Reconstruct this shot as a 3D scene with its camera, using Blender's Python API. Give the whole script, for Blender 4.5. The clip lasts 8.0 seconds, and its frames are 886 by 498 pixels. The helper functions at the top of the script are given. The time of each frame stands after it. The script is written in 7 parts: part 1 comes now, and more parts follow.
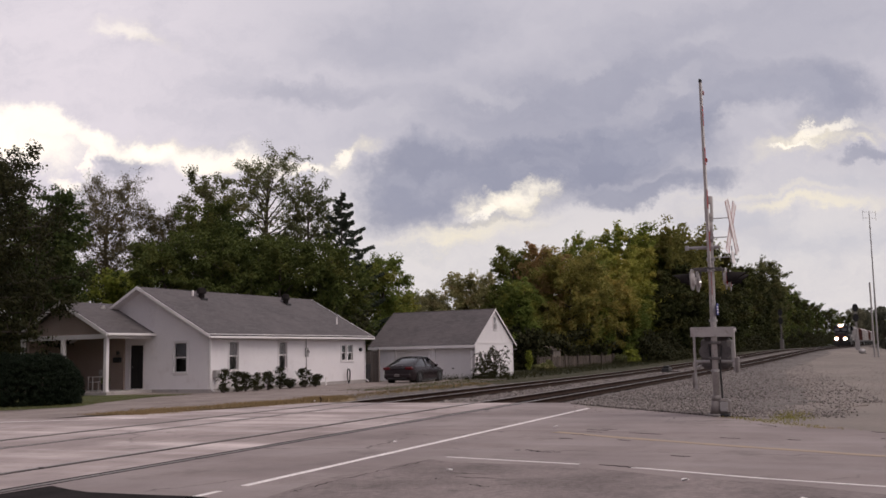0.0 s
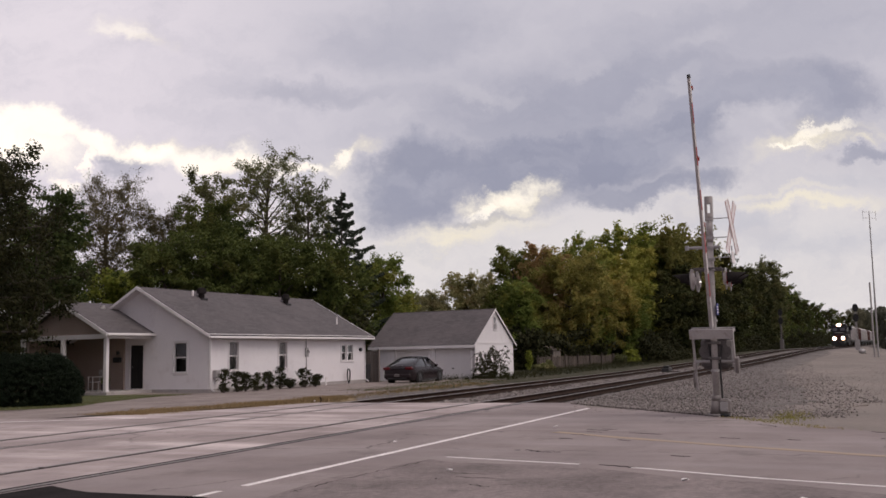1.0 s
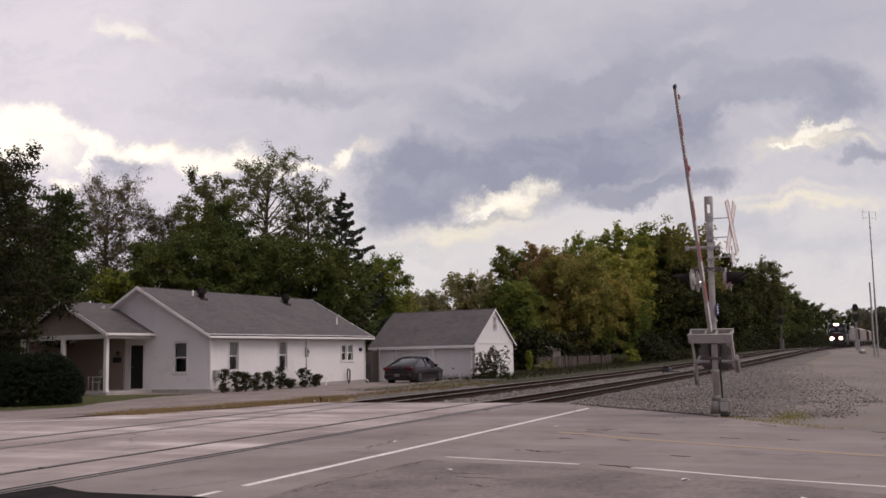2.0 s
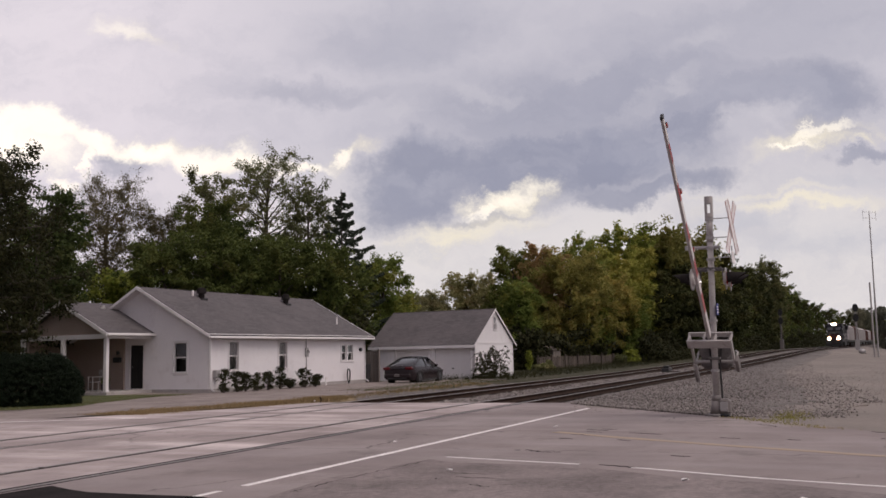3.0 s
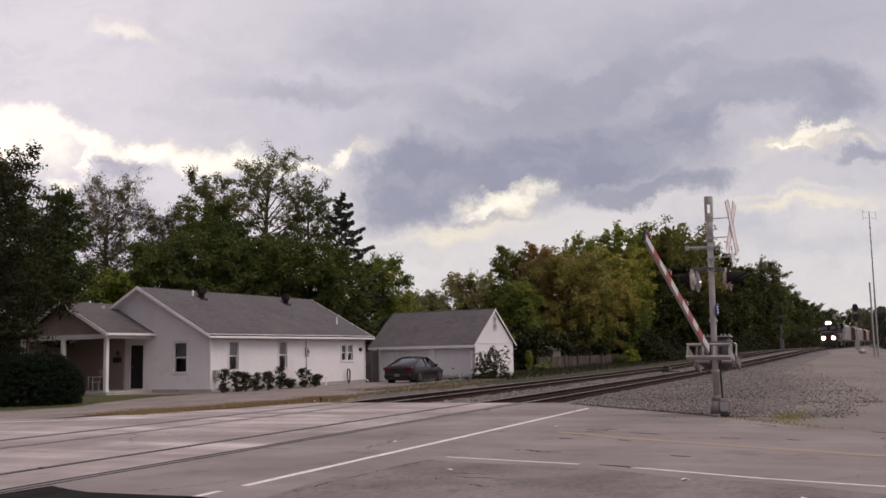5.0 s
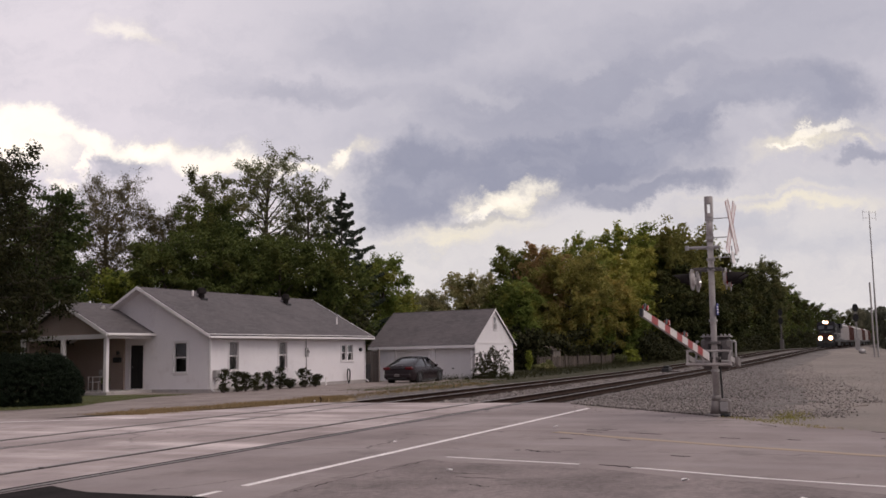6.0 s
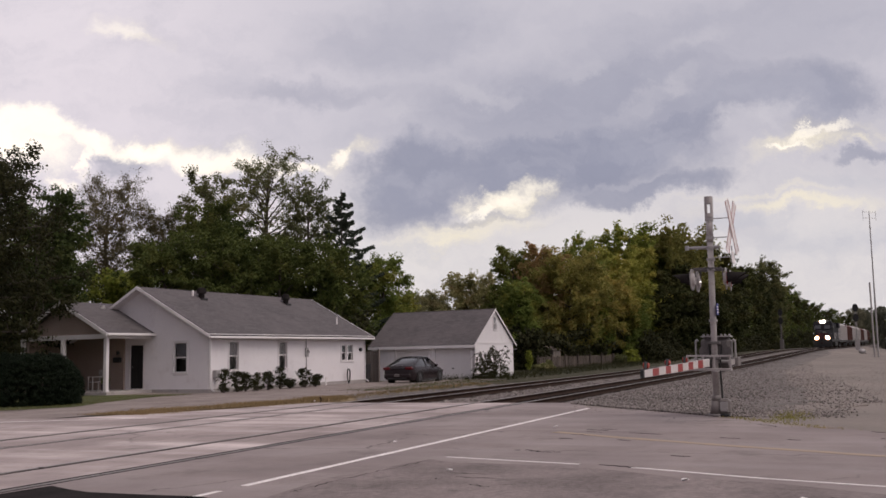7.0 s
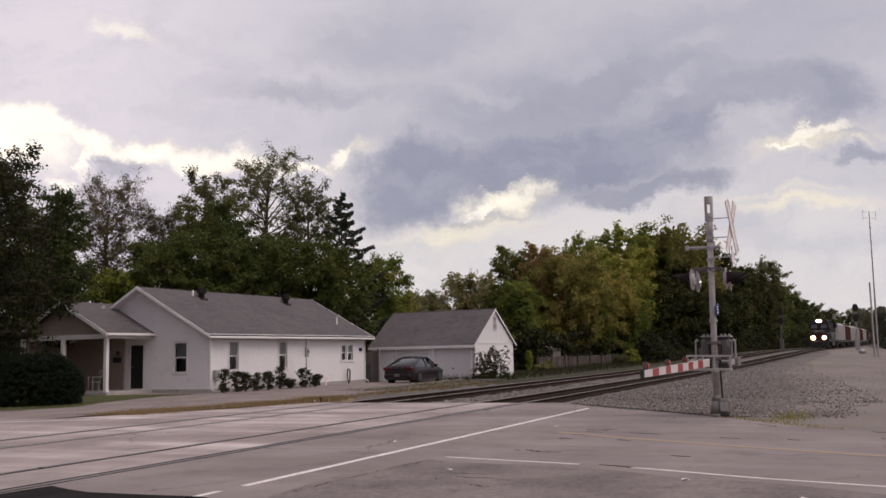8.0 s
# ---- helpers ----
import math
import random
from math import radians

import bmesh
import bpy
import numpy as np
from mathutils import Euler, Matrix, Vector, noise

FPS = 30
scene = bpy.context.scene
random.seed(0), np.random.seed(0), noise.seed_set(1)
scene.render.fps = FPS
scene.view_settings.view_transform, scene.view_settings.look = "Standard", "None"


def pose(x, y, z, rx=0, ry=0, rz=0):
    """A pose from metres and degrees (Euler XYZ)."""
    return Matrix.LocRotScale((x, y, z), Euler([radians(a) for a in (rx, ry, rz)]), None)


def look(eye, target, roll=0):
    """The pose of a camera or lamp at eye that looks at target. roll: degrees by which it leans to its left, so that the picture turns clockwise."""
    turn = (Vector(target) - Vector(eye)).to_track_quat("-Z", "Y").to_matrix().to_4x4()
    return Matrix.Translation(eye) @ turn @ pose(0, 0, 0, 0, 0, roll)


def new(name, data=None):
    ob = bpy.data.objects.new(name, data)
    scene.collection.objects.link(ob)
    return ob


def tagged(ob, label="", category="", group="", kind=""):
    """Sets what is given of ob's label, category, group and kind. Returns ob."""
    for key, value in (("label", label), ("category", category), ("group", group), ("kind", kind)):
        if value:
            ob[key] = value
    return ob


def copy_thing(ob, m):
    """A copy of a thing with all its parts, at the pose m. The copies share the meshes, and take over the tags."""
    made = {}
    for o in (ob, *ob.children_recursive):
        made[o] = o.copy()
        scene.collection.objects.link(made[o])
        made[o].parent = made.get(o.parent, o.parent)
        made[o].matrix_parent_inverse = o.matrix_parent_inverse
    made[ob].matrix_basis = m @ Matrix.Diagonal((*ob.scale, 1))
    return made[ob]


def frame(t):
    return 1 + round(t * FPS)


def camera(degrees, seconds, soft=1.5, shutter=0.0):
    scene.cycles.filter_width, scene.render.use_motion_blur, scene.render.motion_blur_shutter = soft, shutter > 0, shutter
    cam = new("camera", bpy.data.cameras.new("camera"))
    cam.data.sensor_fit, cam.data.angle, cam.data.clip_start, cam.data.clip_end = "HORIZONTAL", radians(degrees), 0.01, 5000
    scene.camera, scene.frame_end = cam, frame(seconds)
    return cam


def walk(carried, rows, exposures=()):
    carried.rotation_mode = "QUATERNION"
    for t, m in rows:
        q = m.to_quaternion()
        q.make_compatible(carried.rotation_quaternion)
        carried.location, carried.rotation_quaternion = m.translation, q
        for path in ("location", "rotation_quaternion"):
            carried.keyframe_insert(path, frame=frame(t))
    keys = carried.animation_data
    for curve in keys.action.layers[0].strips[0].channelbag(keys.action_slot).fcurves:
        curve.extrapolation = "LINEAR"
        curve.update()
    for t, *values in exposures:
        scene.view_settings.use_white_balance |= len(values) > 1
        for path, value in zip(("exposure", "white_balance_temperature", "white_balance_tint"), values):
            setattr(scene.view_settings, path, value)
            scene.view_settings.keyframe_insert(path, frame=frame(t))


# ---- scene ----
cam = camera(50.586, 8.0, soft=1.6)
# tilted up 6.4 degrees and leaning 1.26 degrees to its right, on a tripod
EYE = pose(0, 0, 1.485, 90 + 6.417) @ pose(0, 0, 0, 0, 0, -1.2605)
walk(cam, [(0.0, EYE), (8.0, EYE)])

# ---- world and sun ----
SUN_FROM = Vector((0.47, -0.31, 0.82)).normalized()
world = bpy.data.worlds.new("overcast_sky")
scene.world = world
world.use_nodes = True
wt = world.node_tree
wt.nodes.clear()
sky = wt.nodes.new("ShaderNodeTexSky")
sky.sky_type, sky.sun_disc = "NISHITA", False
sky.sun_elevation = math.asin(SUN_FROM.z)
sky.sun_rotation = math.atan2(SUN_FROM.x, SUN_FROM.y)
sky.dust_density = 3.0
bg_clear = wt.nodes.new("ShaderNodeBackground")
bg_clear.inputs[1].default_value = 0.05
wt.links.new(sky.outputs[0], bg_clear.inputs[0])
bg_cloud = wt.nodes.new("ShaderNodeBackground")
bg_cloud.inputs[0].default_value = (0.915, 0.735, 0.728, 1)
bg_cloud.inputs[1].default_value = 0.40
both = wt.nodes.new("ShaderNodeAddShader")
wt.links.new(bg_clear.outputs[0], both.inputs[0])
wt.links.new(bg_cloud.outputs[0], both.inputs[1])
w_out = wt.nodes.new("ShaderNodeOutputWorld")
wt.links.new(both.outputs[0], w_out.inputs[0])

sun = new("sun", bpy.data.lights.new("sun", "SUN"))
sun.data.energy, sun.data.angle, sun.data.color = 1.45, radians(36), (1.0, 0.895, 0.83)
sun.matrix_world = look(SUN_FROM * 100, (0, 0, 0))

# ---- the plan: s runs along the tracks away from the crossing, u across them ----
TRACKS = pose(0, 0, 0, 0, 0, 66.2795)
RAILS = (9.30, 10.81, 14.00, 15.51)
ROAD_END = 26.9


def bend(s):
    """How far the tracks have swung to the right at s."""
    k = max(0.0, s - 58.0)
    return -0.047 * k * k / (k + 14.0)


def rise(s):
    """The tracks' height at s over the crossing."""
    k = min(1.0, max(0.0, (s - 55.0) / 110.0))
    return 1.12 * k * k * (3 - 2 * k) + 0.003 * max(0.0, s - 165.0)


def at(s, u, z=0.0, rz=0.0):
    return TRACKS @ pose(s, u, z, 0, 0, rz)


# ---- materials ----
def nodes_of(name):
    m = bpy.data.materials.new(name)
    m.use_nodes = True
    t = m.node_tree
    return m, t, t.nodes["Principled BSDF"]


def link(t, a, b):
    t.links.new(a, b)


def noise_node(t, vec, scale, detail=5.0, rough=0.55, stretch=None):
    if stretch:
        mp = t.nodes.new("ShaderNodeMapping")
        mp.inputs["Scale"].default_value = stretch
        link(t, vec, mp.inputs[0])
        vec = mp.outputs[0]
    n = t.nodes.new("ShaderNodeTexNoise")
    n.inputs["Scale"].default_value = scale
    n.inputs["Detail"].default_value = detail
    n.inputs["Roughness"].default_value = rough
    link(t, vec, n.inputs["Vector"])
    return n.outputs["Fac"]


def ramp(t, fac, lo, hi, a=0.0, b=1.0):
    r = t.nodes.new("ShaderNodeMapRange")
    r.interpolation_type = "SMOOTHSTEP"
    for i, v in enumerate((lo, hi, a, b)):
        r.inputs[i + 1].default_value = v
    link(t, fac, r.inputs[0])
    return r.outputs[0]


def mix(t, fac, a, b, mode="MIX"):
    m = t.nodes.new("ShaderNodeMix")
    m.data_type, m.blend_type = "RGBA", mode
    for sock, v in ((m.inputs[0], fac), (m.inputs[6], a), (m.inputs[7], b)):
        if isinstance(v, (int, float)):
            sock.default_value = v
        elif isinstance(v, tuple):
            sock.default_value = (*v, 1.0)
        else:
            link(t, v, sock)
    return m.outputs[2]


def math_node(t, op, a, b=None, c=None):
    m = t.nodes.new("ShaderNodeMath")
    m.operation = op
    for i, v in enumerate((a, b, c)):
        if v is None:
            continue
        if isinstance(v, (int, float)):
            m.inputs[i].default_value = v
        else:
            link(t, v, m.inputs[i])
    return m.outputs[0]


def bump(t, p, height, strength, distance=0.02):
    b = t.nodes.new("ShaderNodeBump")
    b.inputs["Strength"].default_value = strength
    b.inputs["Distance"].default_value = distance
    link(t, height, b.inputs["Height"])
    link(t, b.outputs[0], p.inputs["Normal"])


def coords(t, which="Object"):
    c = t.nodes.new("ShaderNodeTexCoord")
    return c.outputs[which]


def surface(name, c1, c2, big=0.5, fine=14.0, rough=0.8, relief=0.3, dist=0.01, metal=0.0, stretch=None, dirt=None, spec=0.4, vary=0.0):
    """Two colours mixed by coarse and fine noise, with relief; dirt: a third colour in patches; vary: by object."""
    m, t, p = nodes_of(name)
    v = coords(t)
    big_n = noise_node(t, v, big, 4, 0.6, stretch)
    fine_n = noise_node(t, v, fine, 6, 0.65, stretch)
    fac = math_node(t, "ADD", math_node(t, "MULTIPLY", ramp(t, big_n, 0.3, 0.7), 0.55), math_node(t, "MULTIPLY", ramp(t, fine_n, 0.3, 0.7), 0.45))
    col = mix(t, fac, c1, c2)
    if dirt:
        col = mix(t, ramp(t, noise_node(t, v, big * 2.7, 7, 0.7, stretch), 0.52, 0.72, 0, 0.8), col, dirt)
    if vary:
        info = t.nodes.new("ShaderNodeObjectInfo")
        col = mix(t, 1.0, col, mix(t, info.outputs["Random"], (1 - vary,) * 3, (1 + vary,) * 3), "MULTIPLY")
    link(t, col, p.inputs["Base Color"])
    link(t, ramp(t, fine_n, 0.2, 0.8, max(0.05, rough - 0.1), min(1.0, rough + 0.1)), p.inputs["Roughness"])
    p.inputs["Metallic"].default_value = metal
    p.inputs["Specular IOR Level"].default_value = spec
    if relief:
        bump(t, p, fine_n, relief, dist)
    return m


def foliage(name, c1, c2, through_light=0.35, c3=None):
    """Leaves: colour by leaf and by patch of crown, a little light through them."""
    m, t, p = nodes_of(name)
    v = coords(t)
    geo = t.nodes.new("ShaderNodeNewGeometry")
    col = mix(t, geo.outputs["Random Per Island"], c1, c2)
    if c3:
        col = mix(t, ramp(t, noise_node(t, v, 0.45, 4, 0.6), 0.48, 0.66), col, c3)
    info = t.nodes.new("ShaderNodeObjectInfo")
    col = mix(t, 1.0, col, mix(t, info.outputs["Random"], (0.74, 0.78, 0.80), (1.26, 1.20, 1.10)), "MULTIPLY")
    link(t, col, p.inputs["Base Color"])
    p.inputs["Roughness"].default_value = 0.7
    p.inputs["Specular IOR Level"].default_value = 0.12
    tr = t.nodes.new("ShaderNodeBsdfTranslucent")
    link(t, col, tr.inputs[0])
    ms = t.nodes.new("ShaderNodeMixShader")
    ms.inputs[0].default_value = through_light
    link(t, p.outputs[0], ms.inputs[1])
    link(t, tr.outputs[0], ms.inputs[2])
    link(t, ms.outputs[0], t.nodes["Material Output"].inputs[0])
    return m


def glass(name, tint=(0.9, 0.92, 0.95)):
    m, t, p = nodes_of(name)
    p.inputs["Base Color"].default_value = (*tint, 1)
    p.inputs["Roughness"].default_value = 0.03
    p.inputs["Transmission Weight"].default_value = 1.0
    p.inputs["Specular IOR Level"].default_value = 0.25
    p.inputs["IOR"].default_value = 1.45
    return m


def glow(name, colour, strength):
    m, t, p = nodes_of(name)
    p.inputs["Base Color"].default_value = (*colour, 1)
    p.inputs["Emission Color"].default_value = (*colour, 1)
    p.inputs["Emission Strength"].default_value = strength
    return m


def asphalt(name, c1, c2, crack, streak=0.5):
    """Worn grey pavement: aggregate, wheel-polished bands across the tracks, stains and fine cracks."""
    m, t, p = nodes_of(name)
    v = coords(t)
    grain = noise_node(t, v, 60, 3, 0.7)
    patch = noise_node(t, v, 0.35, 5, 0.6)
    bands = noise_node(t, v, 1.0, 3, 0.5, (0.9, 0.05, 1))
    stain = noise_node(t, v, 0.9, 8, 0.75)
    worn = math_node(t, "MULTIPLY", ramp(t, bands, 0.35, 0.68), ramp(t, noise_node(t, v, 0.5, 4, 0.6, (0.6, 0.35, 1)), 0.38, 0.62))
    fac = math_node(t, "ADD", math_node(t, "MULTIPLY", ramp(t, patch, 0.3, 0.7), 1.0 - streak), math_node(t, "MULTIPLY", worn, streak))
    col = mix(t, fac, c1, c2)
    col = mix(t, ramp(t, grain, 0.3, 0.75, 0.0, 0.35), col, (0.10, 0.09, 0.09))
    col = mix(t, ramp(t, stain, 0.5, 0.72, 0.0, 0.6), col, (0.12, 0.10, 0.097))
    vo = t.nodes.new("ShaderNodeTexVoronoi")
    vo.feature = "DISTANCE_TO_EDGE"
    vo.inputs["Scale"].default_value = 0.22
    wob = t.nodes.new("ShaderNodeVectorMath")
    wob.operation = "MULTIPLY_ADD"
    nz = t.nodes.new("ShaderNodeTexNoise")
    nz.inputs["Scale"].default_value = 1.6
    nz.inputs["Detail"].default_value = 6
    link(t, v, nz.inputs["Vector"])
    link(t, nz.outputs["Color"], wob.inputs[0])
    wob.inputs[1].default_value = (0.9, 0.9, 0)
    link(t, v, wob.inputs[2])
    link(t, wob.outputs[0], vo.inputs["Vector"])
    line = ramp(t, vo.outputs["Distance"], 0.0, 0.006, crack, 0.0)
    gate = ramp(t, noise_node(t, v, 0.25, 2), 0.45, 0.6)
    line = math_node(t, "MULTIPLY", line, gate)
    col = mix(t, line, col, (0.03, 0.028, 0.027))
    link(t, col, p.inputs["Base Color"])
    link(t, ramp(t, bands, 0.3, 0.7, 0.92, 0.72), p.inputs["Roughness"])
    p.inputs["Specular IOR Level"].default_value = 0.3
    bump(t, p, grain, 0.35, 0.006)
    return m


def shingles(name, c1, c2):
    m, t, p = nodes_of(name)
    v = coords(t, "UV")
    br = t.nodes.new("ShaderNodeTexBrick")
    br.inputs["Scale"].default_value = 1.0
    br.inputs["Brick Width"].default_value = 0.32
    br.inputs["Row Height"].default_value = 0.14
    br.inputs["Mortar Size"].default_value = 0.006
    br.inputs["Color1"].default_value = (*c1, 1)
    br.inputs["Color2"].default_value = (*c2, 1)
    br.inputs["Mortar"].default_value = (c1[0] * 0.5, c1[1] * 0.5, c1[2] * 0.5, 1)
    link(t, v, br.inputs["Vector"])
    o = coords(t)
    col = mix(t, ramp(t, noise_node(t, o, 0.6, 5, 0.65), 0.35, 0.7, 0, 0.5), br.outputs["Color"], (c2[0] * 1.25, c2[1] * 1.2, c2[2] * 1.2))
    col = mix(t, ramp(t, noise_node(t, o, 90, 2), 0.4, 0.7, 0, 0.3), col, (0.04, 0.04, 0.045))
    link(t, col, p.inputs["Base Color"])
    p.inputs["Roughness"].default_value = 0.9
    bump(t, p, br.outputs["Fac"], -0.5, 0.01)
    return m


M_ROAD = asphalt("worn_asphalt", (0.205, 0.168, 0.165), (0.335, 0.285, 0.277), 0.85, 0.28)
M_PATCH = surface("broken_asphalt", (0.105, 0.086, 0.084), (0.27, 0.226, 0.22), 0.9, 12, 0.95, 0.9, 0.03, dirt=(0.09, 0.078, 0.075))
M_PANEL = asphalt("crossing_panel", (0.26, 0.212, 0.205), (0.74, 0.645, 0.63), 0.4, 0.66)
M_LINE = surface("white_road_paint", (0.62, 0.58, 0.57), (0.80, 0.76, 0.75), 3, 40, 0.7, 0.2, 0.004, dirt=(0.36, 0.32, 0.32))
M_YELLOW = surface("faded_yellow_paint", (0.345, 0.262, 0.175), (0.285, 0.232, 0.195), 2.2, 35, 0.8, 0.2, 0.004, dirt=(0.24, 0.21, 0.20))
M_DIRT = surface("dry_dirt", (0.145, 0.118, 0.110), (0.29, 0.245, 0.23), 0.7, 7, 0.95, 0.6, 0.03, dirt=(0.14, 0.115, 0.082))
M_GROUND = surface("rough_grass_ground", (0.022, 0.025, 0.010), (0.050, 0.043, 0.023), 0.12, 5, 0.95, 0.8, 0.06, dirt=(0.070, 0.056, 0.037))
M_VERGE = surface("dry_verge", (0.15, 0.108, 0.062), (0.25, 0.195, 0.125), 0.9, 16, 0.95, 0.8, 0.03, dirt=(0.10, 0.088, 0.04))
M_LAWN = surface("mown_lawn", (0.045, 0.055, 0.016), (0.085, 0.088, 0.03), 0.6, 25, 0.95, 0.8, 0.03)
M_GRAVEL = surface("grey_gravel", (0.088, 0.077, 0.071), (0.185, 0.164, 0.155), 0.25, 11, 0.95, 1.0, 0.06, dirt=(0.057, 0.049, 0.044))
M_LOT = surface("packed_gravel", (0.15, 0.128, 0.115), (0.245, 0.212, 0.19), 0.14, 10, 0.95, 0.8, 0.03, dirt=(0.115, 0.098, 0.082))
M_BALLAST_DARK = surface("oily_ballast", (0.016, 0.013, 0.012), (0.045, 0.036, 0.031), 0.5, 12, 0.98, 1.0, 0.06, spec=0.03)
M_STONE, st, sp = nodes_of("ballast_stone")
s_geo = st.nodes.new("ShaderNodeNewGeometry")
s_col = mix(st, ramp(st, s_geo.outputs["Random Per Island"], 0.0, 1.0), (0.085, 0.073, 0.067), (0.31, 0.275, 0.26))
s_col = mix(st, ramp(st, noise_node(st, coords(st), 30, 4), 0.35, 0.7, 0.0, 0.45), s_col, (0.13, 0.112, 0.104))
link(st, s_col, sp.inputs["Base Color"])
sp.inputs["Roughness"].default_value = 0.9
M_PEBBLE = surface("pale_pebbles", (0.17, 0.145, 0.128), (0.26, 0.225, 0.20), 3, 20, 0.95, 0.0)
M_TIE = surface("creosote_wood", (0.014, 0.011, 0.010), (0.040, 0.032, 0.028), 2, 30, 0.9, 0.5, 0.01, stretch=(8, 1, 8), vary=0.3, spec=0.04)
M_RUST = surface("rusty_rail_steel", (0.022, 0.015, 0.013), (0.052, 0.033, 0.025), 3, 40, 0.85, 0.3, 0.004, spec=0.06)
M_SHINE = surface("polished_rail_head", (0.28, 0.25, 0.23), (0.36, 0.33, 0.31), 0.3, 2.0, 0.34, 0.0, 0.002, metal=1.0)
M_FLANGE = surface("flangeway_rubber", (0.012, 0.011, 0.011), (0.03, 0.026, 0.026), 2, 20, 0.98, 0.4, 0.01, spec=0.04)
M_SIDING = surface("white_vinyl_siding", (0.69, 0.655, 0.675), (0.76, 0.73, 0.745), 0.5, 20, 0.55, 0.05, 0.003, dirt=(0.64, 0.60, 0.61))
M_DOORPAINT = surface("off_white_door_paint", (0.72, 0.69, 0.70), (0.78, 0.75, 0.76), 1, 18, 0.5, 0.05, 0.003)
M_TRIM = surface("white_painted_trim", (0.66, 0.63, 0.64), (0.74, 0.71, 0.72), 1, 18, 0.5, 0.05, 0.003)
M_STUCCO = surface("white_painted_block", (0.74, 0.71, 0.73), (0.81, 0.785, 0.80), 0.8, 14, 0.8, 0.3, 0.006, dirt=(0.60, 0.56, 0.55))
M_BEIGE = surface("beige_porch_siding", (0.28, 0.215, 0.185), (0.35, 0.275, 0.24), 0.8, 18, 0.7, 0.1, 0.004)
M_BRICK_RED = surface("red_brick_wall", (0.25, 0.10, 0.075), (0.34, 0.15, 0.11), 1.4, 16, 0.85, 0.4, 0.01)
M_CONCRETE = surface("weathered_concrete", (0.30, 0.275, 0.27), (0.42, 0.39, 0.38), 1.0, 20, 0.85, 0.4, 0.008, dirt=(0.2, 0.18, 0.17))
M_ROOF = shingles("grey_shingles", (0.070, 0.062, 0.065), (0.106, 0.094, 0.099))
M_BLACK = surface("black_painted_metal", (0.010, 0.010, 0.011), (0.025, 0.024, 0.025), 2, 30, 0.5, 0.1, 0.003)
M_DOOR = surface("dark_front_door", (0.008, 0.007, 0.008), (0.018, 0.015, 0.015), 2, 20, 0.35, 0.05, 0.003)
M_GALV = surface("galvanised_steel", (0.281, 0.269, 0.269), (0.390, 0.374, 0.374), 2.5, 30, 0.5, 0.15, 0.003, metal=0.35, dirt=(0.203, 0.183, 0.176))
M_WEATHERED = surface("weathered_aluminium_paint", (0.296, 0.274, 0.270), (0.400, 0.374, 0.370), 2, 26, 0.6, 0.15, 0.003, dirt=(0.207, 0.178, 0.167))
M_WHITE = surface("white_reflective_sheet", (0.72, 0.68, 0.68), (0.82, 0.78, 0.78), 2, 22, 0.5, 0.05, 0.002, dirt=(0.55, 0.48, 0.47))
M_SHEET = surface("dirty_white_gate_sheet", (0.50, 0.47, 0.46), (0.62, 0.585, 0.575), 2, 22, 0.5, 0.05, 0.002, dirt=(0.34, 0.29, 0.275))
M_RED = surface("red_reflective_sheet", (0.238, 0.020, 0.020), (0.302, 0.032, 0.030), 2, 22, 0.45, 0.05, 0.002)
M_MACHINE = surface("stained_machine_paint", (0.128, 0.112, 0.109), (0.204, 0.183, 0.178), 2, 22, 0.65, 0.2, 0.004, dirt=(0.085, 0.072, 0.068))
M_LAMPBACK = surface("worn_grey_lamp_backing", (0.20, 0.185, 0.18), (0.30, 0.28, 0.275), 3, 22, 0.6, 0.2, 0.004, dirt=(0.03, 0.028, 0.028))
M_CASE = surface("stained_and_shade_dark_paint", (0.062, 0.055, 0.056), (0.125, 0.112, 0.112), 3, 22, 0.6, 0.2, 0.004, dirt=(0.03, 0.026, 0.026))
M_RIDGE = surface("ridge_shingle", (0.085, 0.075, 0.08), (0.125, 0.112, 0.117), 1.5, 30, 0.9, 0.4, 0.01)
M_BLUE = surface("blue_sign_sheet", (0.035, 0.05, 0.22), (0.06, 0.08, 0.32), 2, 22, 0.5, 0.05, 0.002)
M_LENS = surface("dark_red_lens", (0.16, 0.012, 0.012), (0.24, 0.02, 0.018), 2, 22, 0.15, 0.0)
M_AMBER = surface("orange_lamp_lens", (0.26, 0.03, 0.022), (0.34, 0.045, 0.03), 2, 22, 0.2, 0.0)
M_GLASS = glass("window_glass")
M_CURTAIN = surface("grey_window_blind", (0.22, 0.21, 0.22), (0.30, 0.285, 0.30), 2, 20, 0.9, 0.1, 0.003, stretch=(1, 1, 14))
M_BARK = surface("grey_brown_bark", (0.045, 0.036, 0.03), (0.10, 0.082, 0.07), 1.2, 9, 0.95, 0.8, 0.04, stretch=(3, 3, 0.6))
M_FENCE = surface("old_brown_fence_wood", (0.055, 0.043, 0.036), (0.115, 0.092, 0.078), 1, 14, 0.9, 0.4, 0.006, stretch=(6, 6, 0.7), vary=0.3)
M_WOOD = surface("weathered_fence_wood", (0.10, 0.085, 0.075), (0.19, 0.165, 0.15), 1, 14, 0.9, 0.4, 0.006, stretch=(6, 6, 0.7), vary=0.25)
M_CARPAINT = surface("dark_grey_car_paint", (0.016, 0.011, 0.013), (0.021, 0.015, 0.017), 1, 60, 0.25, 0.0, spec=0.2)
M_TYRE = surface("tyre_rubber", (0.012, 0.012, 0.012), (0.025, 0.024, 0.023), 3, 40, 0.85, 0.3, 0.004)
